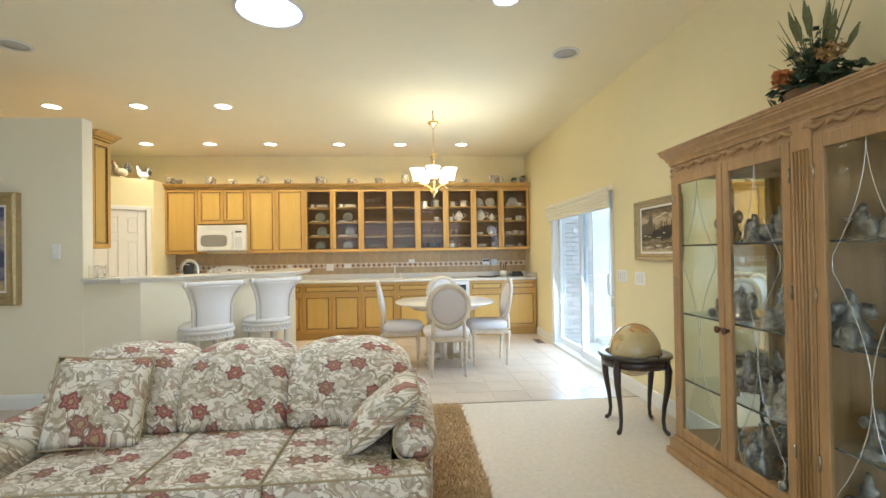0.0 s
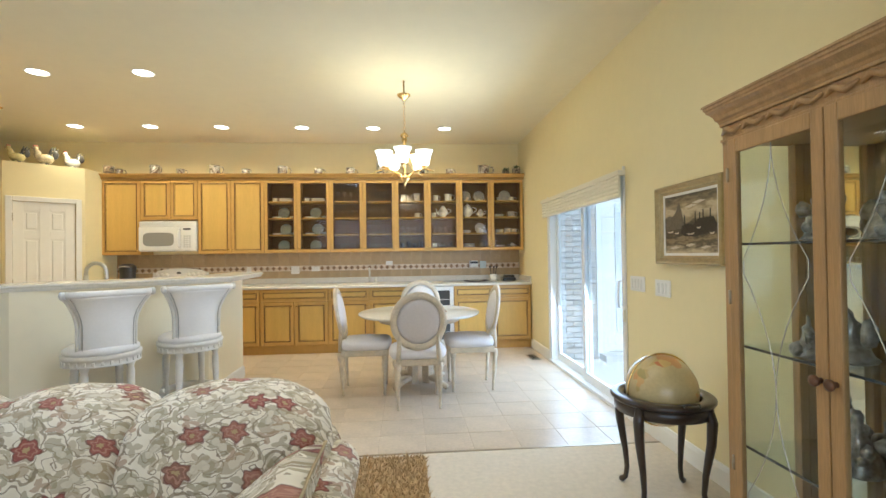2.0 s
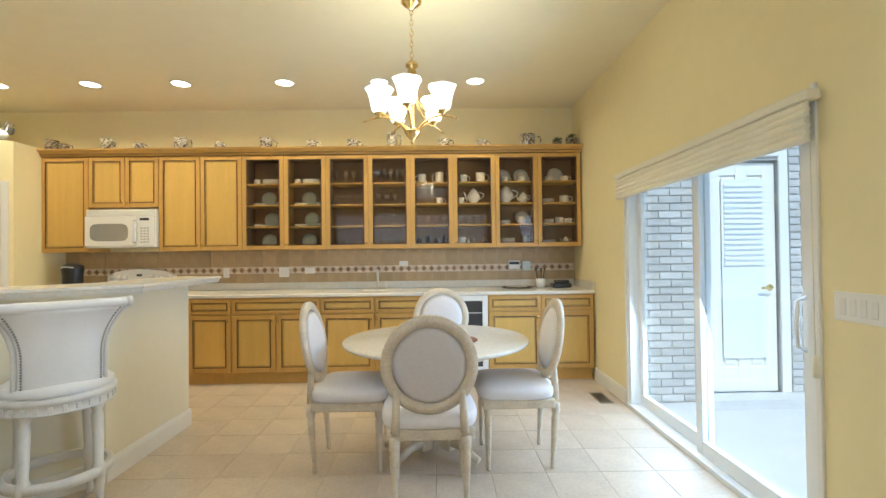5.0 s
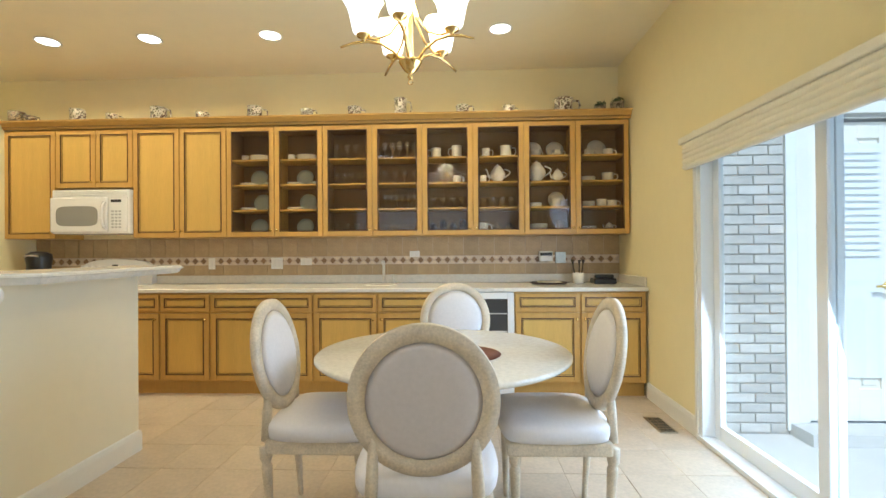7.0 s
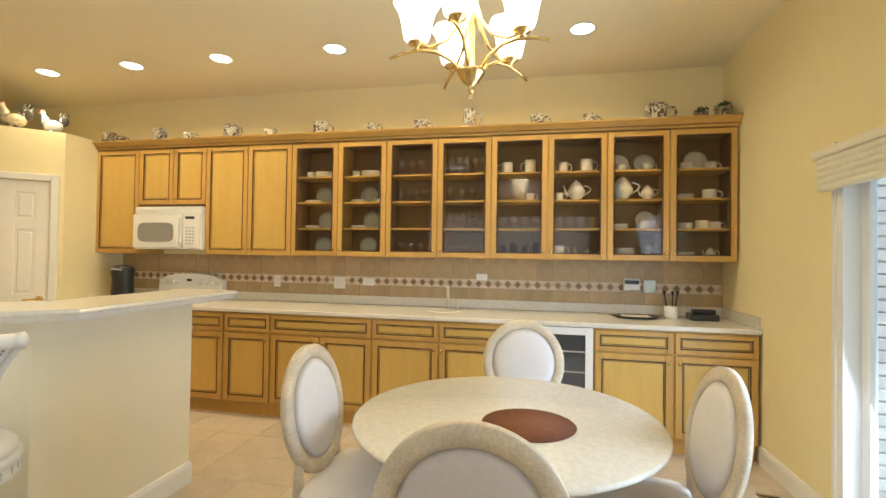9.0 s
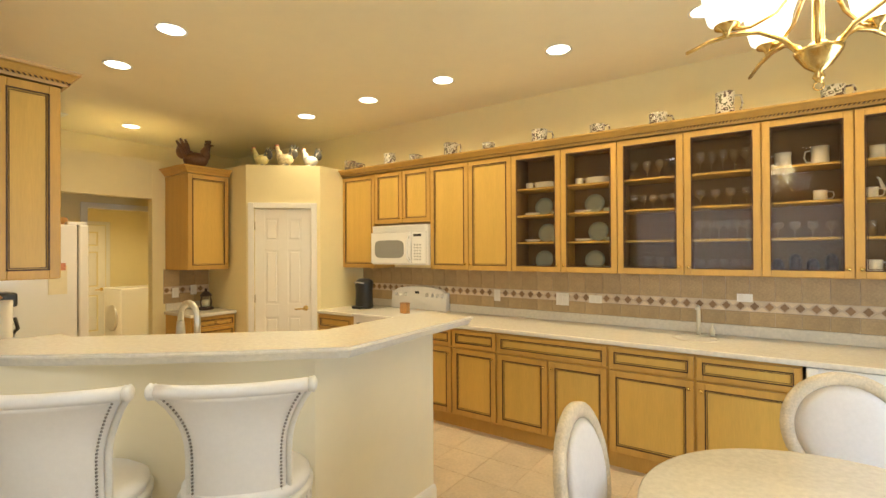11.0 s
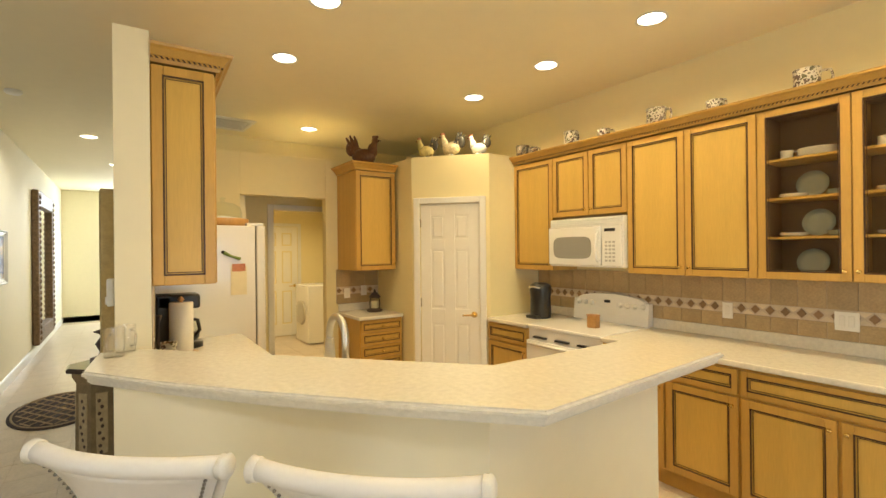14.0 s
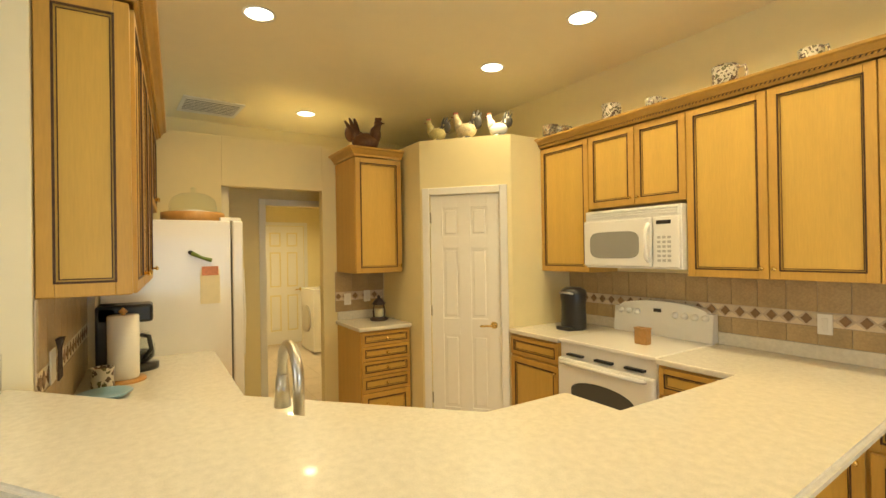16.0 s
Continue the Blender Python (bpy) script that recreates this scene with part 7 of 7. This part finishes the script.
HARBOUR = painting((0.30, 0.23, 0.12), (0.085, 0.066, 0.04), (0.56, 0.46, 0.28), 2.0)
hp = framed("painting", pose(XR - 0.003, 3.13, 1.50, 0, 0, -90), 0.67, 0.51, HARBOUR, "sepia harbour oil painting in a champagne gilt frame", GILT, 0.055)
UMBER = mat("umber_oil_paint", (0.035, 0.027, 0.018), 0.4, vary=0.5, scale=60, bump=0.3, bump_scale=120)
SMOKE = mat("grey_oil_paint", (0.13, 0.105, 0.07), 0.4, vary=0.4, scale=50, bump=0.3, bump_scale=120)
CREAM_OIL = mat("cream_oil_paint", (0.62, 0.54, 0.40), 0.4, vary=0.25, scale=80, bump=0.3, bump_scale=120)
daub(hp, [(0.0, 0.42), (0.0, 0.62), (0.10, 0.66), (0.17, 0.64), (0.24, 0.72), (0.30, 0.88), (0.35, 0.72), (0.37, 0.60), (0.40, 0.50), (0.40, 0.42)], SMOKE, 0.0)
daub(hp, [(0.33, 0.34), (0.36, 0.47), (0.48, 0.50), (0.58, 0.47), (0.66, 0.56), (0.92, 0.57), (0.98, 0.44), (0.95, 0.34), (0.62, 0.28), (0.42, 0.29)], UMBER, 0.0006)
for u, v in ((0.40, 0.64), (0.60, 0.68), (0.68, 0.66), (0.74, 0.70), (0.86, 0.70)):
    daub(hp, [(u, 0.40), (u + 0.025, 0.40), (u + 0.02, v), (u + 0.004, v)], UMBER, 0.0008)
for u, v, w_ in ((0.06, 0.36, 0.13), (0.21, 0.335, 0.09), (0.45, 0.31, 0.15), (0.64, 0.40, 0.07), (0.86, 0.30, 0.08)):
    daub(hp, [(u, v + 0.03), (u + w_ * 0.2, v), (u + w_ * 0.8, v), (u + w_, v + 0.035), (u + w_ * 0.5, v + 0.02)], CREAM_OIL, 0.0014)
for u, v, w_ in ((0.42, 0.78, 0.22), (0.55, 0.83, 0.25), (0.10, 0.10, 0.2), (0.42, 0.14, 0.18), (0.70, 0.10, 0.16)):
    daub(hp, [(u, v), (u + w_ * 0.4, v - 0.025), (u + w_, v + 0.01), (u + w_ * 0.6, v + 0.03), (u + w_ * 0.3, v + 0.015)], CREAM_OIL, 0.0005)
VALLEY = painting((0.30, 0.26, 0.30), (0.07, 0.08, 0.16), (0.55, 0.42, 0.22), 7.0)
framed("painting", pose(-3.83, 3.857, 1.43, 0, 0, 0), 0.84, 1.0, VALLEY, "large painting in a wide gilt frame on the hall wall", GILT, 0.11, 0.06)
th = thing("thermostat", "small white thermostat on the hall wall", "thermostat", pose(-3.10, 3.857, 1.40))
box("case", (-0.035, -0.03, -0.065), (0.035, 0.0, 0.065), WHITE, th, 0.008)
box("base_plate", (-0.025, -0.036, -0.055), (0.02, -0.03, -0.02), CHINA, th, 0.002)


# ---- sliding door ----
sd = tagged(new("door_sliding"), "white sliding glass patio door with two panels, closed", "door", kind="structure")
SY_0, SY_1, SH = 4.02, 6.0, 2.0
VINYL = mat("white_vinyl", (0.84, 0.85, 0.84), 0.35, vary=0.01)
X0 = XR + 0.03
box("jamb", (XR - 0.004, SY_0, 0.03), (XR + 0.13, SY_0 + 0.05, SH), VINYL, sd, 0.003)
box("jamb", (XR - 0.004, SY_1 - 0.05, 0.03), (XR + 0.13, SY_1, SH), VINYL, sd, 0.003)
box("head", (XR - 0.004, SY_0 + 0.05, SH - 0.05), (XR + 0.13, SY_1 - 0.05, SH), VINYL, sd, 0.003)
box("track", (XR - 0.02, SY_0, -0.01), (XR + 0.13, SY_1, 0.03), VINYL, sd, 0.003)
for k, (a, b, x) in enumerate(((SY_0 + 0.05, 5.02, X0), (4.96, SY_1 - 0.05, X0 + 0.045))):
    leaf = new("sliding_panel")
    leaf.parent = sd
    bm = bmesh.new()
    w = 0.065
    for lo, hi in (((x, a, 0.03), (x + 0.035, a + w, SH - 0.05)), ((x, b - w, 0.03), (x + 0.035, b, SH - 0.05)), ((x, a + w, 0.03), (x + 0.035, b - w, 0.12)), ((x, a + w, SH - 0.12), (x + 0.035, b - w, SH - 0.05))):
        add_box(bm, lo, hi, 0.004)
    part("stile_frame", bm, VINYL, leaf)
    g = box("pane", (x + 0.015, a + w, 0.12), (x + 0.020, b - w, SH - 0.12), GLASS, leaf)
    g.visible_shadow = False
tube("pull_handle", [(X0, SY_0 + 0.085, 0.86), (X0 - 0.045, SY_0 + 0.085, 0.88), (X0 - 0.05, SY_0 + 0.085, 0.98), (X0 - 0.045, SY_0 + 0.085, 1.08), (X0, SY_0 + 0.085, 1.10)], 0.010, VINYL, sd, 10)
tagged(box("trim_sliding_door", (XR - 0.012, SY_0 - 0.03, 0.0), (XR + 0.001, SY_0, SH + 0.02), WHITE, None, 0.003), "white door trim", "trim", kind="structure")
tagged(box("trim_sliding_door", (XR - 0.012, SY_1, 0.0), (XR + 0.001, SY_1 + 0.03, SH + 0.02), WHITE, None, 0.003), "white door trim", "trim", kind="structure")
bl = thing("roman_blind", "cream fabric blind gathered at the top of the patio door", "blind")
box("valance", (XR - 0.075, SY_0 - 0.06, 1.94), (XR - 0.008, SY_1 + 0.10, 1.985), BLIND, bl, 0.008)
for k in range(5):
    bm = bmesh.new()
    n_ = 12
    prof = [(XR - 0.055 + 0.012 * math.sin(math.pi * j / n_) * -1, 1.94 - 0.034 * k - 0.038 * j / n_) for j in range(n_ + 1)]
    a_ = [bm.verts.new((x, SY_0 - 0.04, z)) for x, z in prof]
    b_ = [bm.verts.new((x - 0.001 * math.sin(3 * k), SY_1 + 0.06, z)) for x, z in prof]
    c_ = [bm.verts.new((x + 0.02, SY_0 - 0.04, z)) for x, z in prof]
    d_ = [bm.verts.new((x + 0.02, SY_1 + 0.06, z)) for x, z in prof]
    for j in range(n_):
        bm.faces.new((a_[j], b_[j], b_[j + 1], a_[j + 1]))
        bm.faces.new((c_[j + 1], d_[j + 1], d_[j], c_[j]))
        bm.faces.new((a_[j + 1], c_[j + 1], c_[j], a_[j]))
        bm.faces.new((b_[j], d_[j], d_[j + 1], b_[j + 1]))
    bm.faces.new((a_[n_], b_[n_], d_[n_], c_[n_]))
    part("fold", bm, BLIND, bl, smooth=False)
tube("cord", [(XR - 0.03, SY_0 - 0.02, 1.94), (XR - 0.025, SY_0 - 0.02, 0.86)], 0.002, BLIND, bl, 5)
lathe("cord_cleat", [(0.012, 0), (0.016, 0.03), (0.012, 0.09)], BLIND, bl, 10, pose(XR - 0.022, SY_0 - 0.02, 0.77))

# ---- patio outside the door ----
PW = 6.16
structure("patio_slab", [((XR + 0.14, 1.0, -0.155), (7.5, PW, -0.03))], CONCRETE, "pale concrete patio slab", "patio")
porch = structure("wall_porch", [((XR + 0.14, PW, -0.15), (2.93, PW + 0.15, 3.1)), ((3.55, PW, -0.15), (7.5, PW + 0.15, 3.1)), ((2.93, PW, 2.12), (3.55, PW + 0.15, 3.1))], MORTAR, "pale brick porch wall", "wall")
structure("porch_step", [((2.8, PW - 0.22, -0.03), (3.75, PW, 0.05))], CONCRETE, "concrete door step", "step")
six_panel_door("door_porch", 0.60, 2.05, pose(2.94, PW + 0.03, 0.05), "white exterior door with a tall glazed panel")
casing("trim_porch_door", 0.62, 2.10, pose(2.93, PW, 0.05), w=0.08)
pg = box("pane_porch_door", (3.05, PW + 0.020, 0.35), (3.44, PW + 0.026, 1.95), mat("obscured_glass", (0.82, 0.84, 0.85), 0.2, vary=0.05, scale=3), None)
tagged(pg, "tall obscured glass panel of the porch door", "window", kind="structure")
pb = thing("louvre_blind", "white slatted blind behind the porch door glass", "blind")
for k in range(16):
    box("slat", (3.07, PW + 0.008, 1.18 + 0.047 * k), (3.42, PW + 0.019, 1.205 + 0.047 * k), VINYL, pb, 0.002)
tagged(box("trim_porch_corner", (2.78, PW - 0.02, 0.0), (2.85, PW, 3.0), VINYL, None, 0.003), "white vertical trim board", "trim", kind="structure")


# ---- hall and entry ----
entry = tagged(new("door_entry"), "dark front door with an oval glass light, closed", "door", kind="structure")
FROST = glass("obscure_glass", (0.96, 0.98, 1.0), 0.1)
BACKDROP = mat("bright_sky_backdrop", (0.85, 0.92, 1.0), 0.9, vary=0.02, scale=0.5, emit=3.0)
tagged(box("backdrop", (-19.2, -2, -0.1), (-19, 10, 6), BACKDROP), "bright hazy daylight beyond the front door", "backdrop", kind="structure")
bm = bmesh.new()
add_box(bm, (FX - 0.10, 4.10, 0.0), (FX - 0.04, 4.88, 2.12), 0.004)
part("door_leaf", bm, DARK_WOOD, entry)
bm = bmesh.new()
pts = ellipse(0, 1.15, 0.17, 0.42, 32)
f0 = [bm.verts.new((FX - 0.036, 4.48 + x, z)) for x, _, z in pts]
bm.faces.new(f0)
part("oval_light", bm, FROST, entry, "bright oval glass")
tube("oval_moulding", [(FX - 0.038, 4.48 + 1.08 * x, 1.15 + 1.05 * (z - 1.15)) for x, _, z in pts], 0.02, DARK_WOOD, entry, 8, True)
lathe("door_knob", [(0.012, 0), (0.012, 0.03), (0.03, 0.05), (0.0, 0.07)], BRASS, entry, 14, pose(FX - 0.04, 4.18, 1.0, 0, 90), closed=False)
sl = tagged(new("window_sidelight"), "dark framed sidelight window by the front door", "window", kind="structure")
bm = bmesh.new()
for lo, hi in (((FX - 0.10, 3.70, 0.0), (FX - 0.03, 3.78, 2.14)), ((FX - 0.10, 3.98, 0.0), (FX - 0.03, 4.06, 2.14)), ((FX - 0.10, 3.78, 0.0), (FX - 0.03, 3.98, 0.62)), ((FX - 0.10, 3.78, 2.02), (FX - 0.03, 3.98, 2.14))):
    add_box(bm, lo, hi, 0.004)
part("window_frame", bm, DARK_WOOD, sl)
box("pane", (FX - 0.08, 3.78, 0.62), (FX - 0.07, 3.98, 2.02), FROST, sl)
box("mullion", (FX - 0.09, 4.062, 0.0), (FX - 0.02, 4.098, 2.14), WHITE, sl)
tw = tagged(new("window_transom"), "white framed transom window over the front door", "window", kind="structure")
bm = bmesh.new()
for lo, hi in (((FX - 0.10, 3.70, 2.26), (FX - 0.02, 3.77, 2.86)), ((FX - 0.10, 3.77, 2.26), (FX - 0.02, 4.88, 2.33)), ((FX - 0.10, 3.77, 2.79), (FX - 0.02, 4.88, 2.86))):
    add_box(bm, lo, hi, 0.004)
part("window_frame", bm, WHITE, tw)
box("pane", (FX - 0.08, 3.77, 2.33), (FX - 0.07, 4.88, 2.79), FROST, tw)

mirror_frame = mat("carved_dark_gilt", (0.16, 0.10, 0.05), 0.5, metal=0.3, vary=0.5, scale=25, bump=0.6, bump_scale=35)
hm = thing("hall_mirror", "tall leaning mirror in a carved dark gilt frame", "mirror", pose(-10.7, 2.735, 1.38, 0, 0, 180))
bm = bmesh.new()
rect_ring(bm, -0.95, 0.95, -1.2, 1.2, 0.24, -0.09, 0.0, 0.02)
mf = part("frame", bm, mirror_frame, hm)
bm = bmesh.new()
for q in range(26):
    for s in (-1, 1):
        bmesh.ops.create_icosphere(bm, subdivisions=1, radius=0.05, matrix=Matrix.Translation((s * 0.83, -0.09, -1.1 + 0.088 * q)) @ Matrix.Diagonal((1, 0.5, 0.8, 1)))
tagged(part("carving", bm, mirror_frame, mf, smooth=True), kind="stuff")
box("mirror_glass", (-0.72, -0.03, -0.97), (0.72, -0.02, 0.97), MIRROR, hm)

PED = mat("aged_green_gilt_paint", (0.19, 0.14, 0.075), 0.45, vary=0.4, scale=12, bump=0.1, bump_scale=40)
PED_GOLD = mat("dull_gold_paint", (0.38, 0.31, 0.19), 0.5, vary=0.3, scale=20)
PED_TOP = mat("dark_polished_stone", (0.06, 0.045, 0.04), 0.12, vary=0.3, scale=12)
pd_ = thing("pedestal", "painted octagonal pedestal with a dark stone top", "pedestal", pose(-4.47, 3.765, 0, 0, 0, 22.5) @ Matrix.Diagonal((0.84, 0.84, 0.88, 1)))
def octa(r0, r1, z0, z1, bm):
    add_lathe(bm, [(r0, z0), (r1, z1)], 8)
bm = bmesh.new()
for r0, r1, z0, z1 in ((0.25, 0.25, 0.0, 0.07), (0.23, 0.21, 0.07, 0.11), (0.20, 0.185, 0.11, 0.80), (0.19, 0.21, 0.80, 0.84), (0.215, 0.215, 0.84, 0.88)):
    octa(r0, r1, z0, z1, bm)
part("body", bm, PED, pd_)
for a in range(8):
    q = pose(0, 0, 0, 0, 0, 45 * a + 22.5)
    bm = bmesh.new()
    add_box(bm, (0.166, -0.04, 0.20), (0.182, 0.04, 0.72), 0.004, q)
    pn = part("panel", bm, PED_GOLD, pd_, "gilt panel with dark painted scrolls")
    r_ = random.Random(a)
    bm = bmesh.new()
    for t_ in range(9):
        bmesh.ops.create_icosphere(bm, subdivisions=1, radius=0.014, matrix=q @ Matrix.Translation((0.182, r_.uniform(-0.02, 0.02), 0.26 + 0.05 * t_)) @ Matrix.Diagonal((0.25, 1, 1.2, 1)))
    part("painted_scroll", bm, CERAMIC_DARK, pn)
bm = bmesh.new()
add_lathe(bm, [(0.22, 0.88), (0.255, 0.885), (0.255, 0.91), (0.24, 0.918)], 8)
part("top", bm, PED_TOP, pd_, "dark polished stone top")
bz = bmesh.new()
add_box(bz, (-0.07, -0.07, 0.0), (0.07, 0.07, 0.06), 0.006)
add_tube(bz, [(0, 0, 0.06), (0.0, 0, 0.10), (-0.02, 0, 0.16), (0.01, 0, 0.22), (0.0, 0, 0.25)], [0.05, 0.03, 0.045, 0.03, 0.022], 10)
add_tube(bz, [(0, 0, 0.24), (-0.03, 0, 0.265), (-0.08, 0, 0.26)], [0.026, 0.022, 0.006], 8)
ob = part("bird_statuette", bz, CERAMIC_DARK, None, smooth=True)
ob.matrix_basis = pose(-4.45, 3.775, 0.8085, 0, 0, 60) @ Matrix.Diagonal((0.85, 0.85, 0.85, 1))
tagged(ob, "small dark bronze bird statuette on the pedestal", "statue")

orug = thing("oval_rug", "oval dark brown lattice-pattern rug on the hall tiles", "rug", pose(-6.5, 3.35, 0) @ Matrix.Diagonal((0.87, 0.95, 1, 1)))
RUGD = mat("dark_brown_rug", (0.035, 0.02, 0.014), 0.95, vary=0.2, scale=60, bump=0.4, bump_scale=400)
RUGL = mat("tan_rug_lattice", (0.40, 0.30, 0.18), 0.95, vary=0.2, scale=60, bump=0.4, bump_scale=400)
bm = bmesh.new()
add_lathe(bm, [(1.0, 0.002), (1.0, 0.010), (0.97, 0.013)], 48, Matrix.Diagonal((0.75, 0.42, 1, 1)))
part("field", bm, RUGD, orug)
bm = bmesh.new()
for s in (-1, 1):
    for k in range(-6, 7):
        c_ = k * 0.13
        P_ = []
        for t_ in range(41):
            u = -0.75 + 1.5 * t_ / 40
            v = s * u * 0.6 + c_
            if (u / 0.66) ** 2 + (v / 0.35) ** 2 < 1:
                P_.append((u, v, 0.0135))
        if len(P_) > 3:
            add_tube(bm, [P_[0], P_[len(P_) // 2], P_[-1]], 0.009, 4)
part("lattice", bm, RUGL, orug, "tan lattice lines")
tube("border", [(0.70 * math.cos(a), 0.385 * math.sin(a), 0.0135) for a in [2 * math.pi * q / 48 for q in range(48)]], 0.01, RUGL, orug, 4, True)
pl = framed("picture", pose(-7.55, 2.733, 1.55, 0, 0, 180), 0.5, 0.62, VALLEY, "small framed picture under glass on the hall wall", WHITE, 0.05, 0.03)
sw = thing("smoke_detector", "small white ceiling smoke detector in the hall", "detector", pose(-5.9, 3.1, ZC))
lathe("case", [(0.06, -0.001), (0.065, -0.02), (0.05, -0.035), (0.0, -0.038)], WHITE, sw, 24, closed=False)

# living room window
wf = tagged(new("window_living"), "wide white framed living room window", "window", kind="structure")
bm = bmesh.new()
for lo, hi in (((-2.2, -4.16, 0.6), (-2.12, -4.09, 2.4)), ((1.32, -4.16, 0.6), (1.4, -4.09, 2.4)), ((-2.12, -4.16, 0.6), (1.32, -4.09, 0.68)), ((-2.12, -4.16, 2.32), (1.32, -4.09, 2.4)), ((-0.44, -4.16, 0.68), (-0.36, -4.09, 2.32))):
    add_box(bm, lo, hi, 0.004)
part("window_frame", bm, WHITE, wf)
g = box("pane", (-2.12, -4.13, 0.68), (1.32, -4.125, 2.32), GLASS, wf)
g.visible_shadow = False


# ---- pieces of walls and floors ----
def piece_mesh(name, pts, z0, z1, material, bevel=0.0):
    bm = bmesh.new()
    add_prism(bm, pts, z0, z1)
    if bevel:
        bmesh.ops.bevel(bm, geom=[e_ for e_ in bm.edges if min(v.co.z for v in e_.verts) > z1 - 1e-6], offset=bevel, segments=1, affect="EDGES")
    me = bpy.data.meshes.new(name)
    bm.to_mesh(me)
    bm.free()
    me.materials.append(material)
    return me
def lay(name, me, parent, m):
    ob = bpy.data.objects.new(name, me)
    scene.collection.objects.link(ob)
    ob.parent = parent
    ob.matrix_basis = m
    return ob

# floor tiles
T = 0.328
tm = piece_mesh("tile", [(0.0019, 0.0019), (T - 0.0019, 0.0019), (T - 0.0019, T - 0.0019), (0.0019, T - 0.0019)], -0.006, 0.0, TILE, 0.002)
rt = random.Random(3)
rest = bmesh.new()
for i in range(60):
    for j in range(-3, 13):
        x, y = XR - (i + 1) * T, TILE_Y + j * T
        if y < TILE_Y - 1e-3 and not (x < -2.3 - T * 0.2 and y > 2.4):
            continue
        if j < 0 and x + T > -2.28:
            continue
        if y > 7.2 or x < -13.9:
            continue
        m_ = pose(x, y, rt.uniform(-0.0006, 0.0006), rt.uniform(-0.05, 0.05), rt.uniform(-0.05, 0.05))
        near = (x > -1.7 and y < 6.8) or (-7.5 < x < -2.2 and y < 3.6)
        if near:
            lay("tile", tm, floor, m_)
        else:
            add_box(rest, (x + 0.0025, y + 0.0025, -0.006), (x + T - 0.0025, y + T - 0.0025, 0.0))
tr_ = part("far_tiles", rest, TILE, floor)
tagged(tr_, kind="stuff")
tagged(box("trim_carpet_strip", (-2.3, TILE_Y - 0.012, 0.0), (XR - 0.016, TILE_Y + 0.008, 0.008), NICKEL, None, 0.002), "thin metal strip between carpet and tile", "trim", kind="structure")

# backsplash
bs = tagged(new("backsplash"), "tan tile backsplash with a diamond mosaic band", "backsplash", kind="structure")
def splash(m, length, z0, z1, start=0.0):
    """Tiles on a wall in its own frame: x along, -y out."""
    W_ = 0.152
    n_ = int(round(length / W_))
    W_ = length / n_
    up = m @ pose(0, 0, 0, 90)
    lows, band, tops = (z0, 1.108), (1.112, 1.188), (1.192, z1)
    bm = bmesh.new()
    add_box(bm, (0, -0.005, z0), (length, 0, z1), 0, m)
    part("grout_bed", bm, GROUT, bs)
    for lo, hi in (lows, tops):
        me = piece_mesh("splash_tile", [(0.0015, lo), (W_ - 0.0015, lo), (W_ - 0.0015, hi), (0.0015, hi)], 0.004, 0.011, SPLASH, 0.001)
        for k in range(n_):
            lay("splash_tile", me, bs, m @ pose(k * W_, 0, 0, 90))
    U = 0.088
    k_ = int(length / U)
    U = length / k_
    h, c_ = (band[1] - band[0]) / 2, (band[0] + band[1]) / 2
    dia = piece_mesh("mosaic_diamond", [(-0.028, c_), (0, c_ - 0.030), (0.028, c_), (0, c_ + 0.030)], 0.004, 0.011, MOSAIC_D)
    tri = piece_mesh("mosaic_triangle", [(0.003, c_ - h), (U - 0.003, c_ - h), (U / 2, c_ - 0.004)], 0.004, 0.010, MOSAIC_L)
    tr2 = piece_mesh("mosaic_triangle", [(0.003, c_ + h), (U / 2, c_ + 0.004), (U - 0.003, c_ + h)], 0.004, 0.010, MOSAIC_L)
    for k in range(k_):
        lay("mosaic_diamond", dia, bs, m @ pose((k + 0.0) * U if k else 0.03, 0, 0, 90))
        lay("mosaic_triangle", tri, bs, m @ pose(k * U, 0, 0, 90))
        lay("mosaic_triangle", tr2, bs, m @ pose(k * U, 0, 0, 90))
splash(pose(-3.843, YB - 0.001, 0), 5.96, 1.006, 1.383)
splash(pose(-2.90, 4.002, 0, 0, 0, 180), 1.5, 0.926, 1.43)
splash(pose(-5.198, 5.80, 0, 0, 0, 90), 0.5, 1.006, 1.383)

# bricks of the porch
BW, BH = 0.203, 0.0677
br = piece_mesh("brick", [(0.005, 0.005), (BW - 0.005, 0.005), (BW - 0.005, BH - 0.005), (0.005, BH - 0.005)], 0.0, 0.012, BRICK, 0.003)
hb = piece_mesh("brick", [(0.005, 0.005), (BW / 2 - 0.005, 0.005), (BW / 2 - 0.005, BH - 0.005), (0.005, BH - 0.005)], 0.0, 0.012, BRICK, 0.003)
for a, b in ((XR + 0.145, 2.78), (3.64, 4.25)):
    for j in range(36):
        x = a
        first_half = j % 2
        while x < b - 0.06:
            w_ = BW / 2 if (first_half or x + BW > b + 0.02) else BW
            lay("brick", hb if w_ < BW else br, porch, pose(x, PW, -0.02 + j * BH, 90))
            x += w_
            first_half = 0
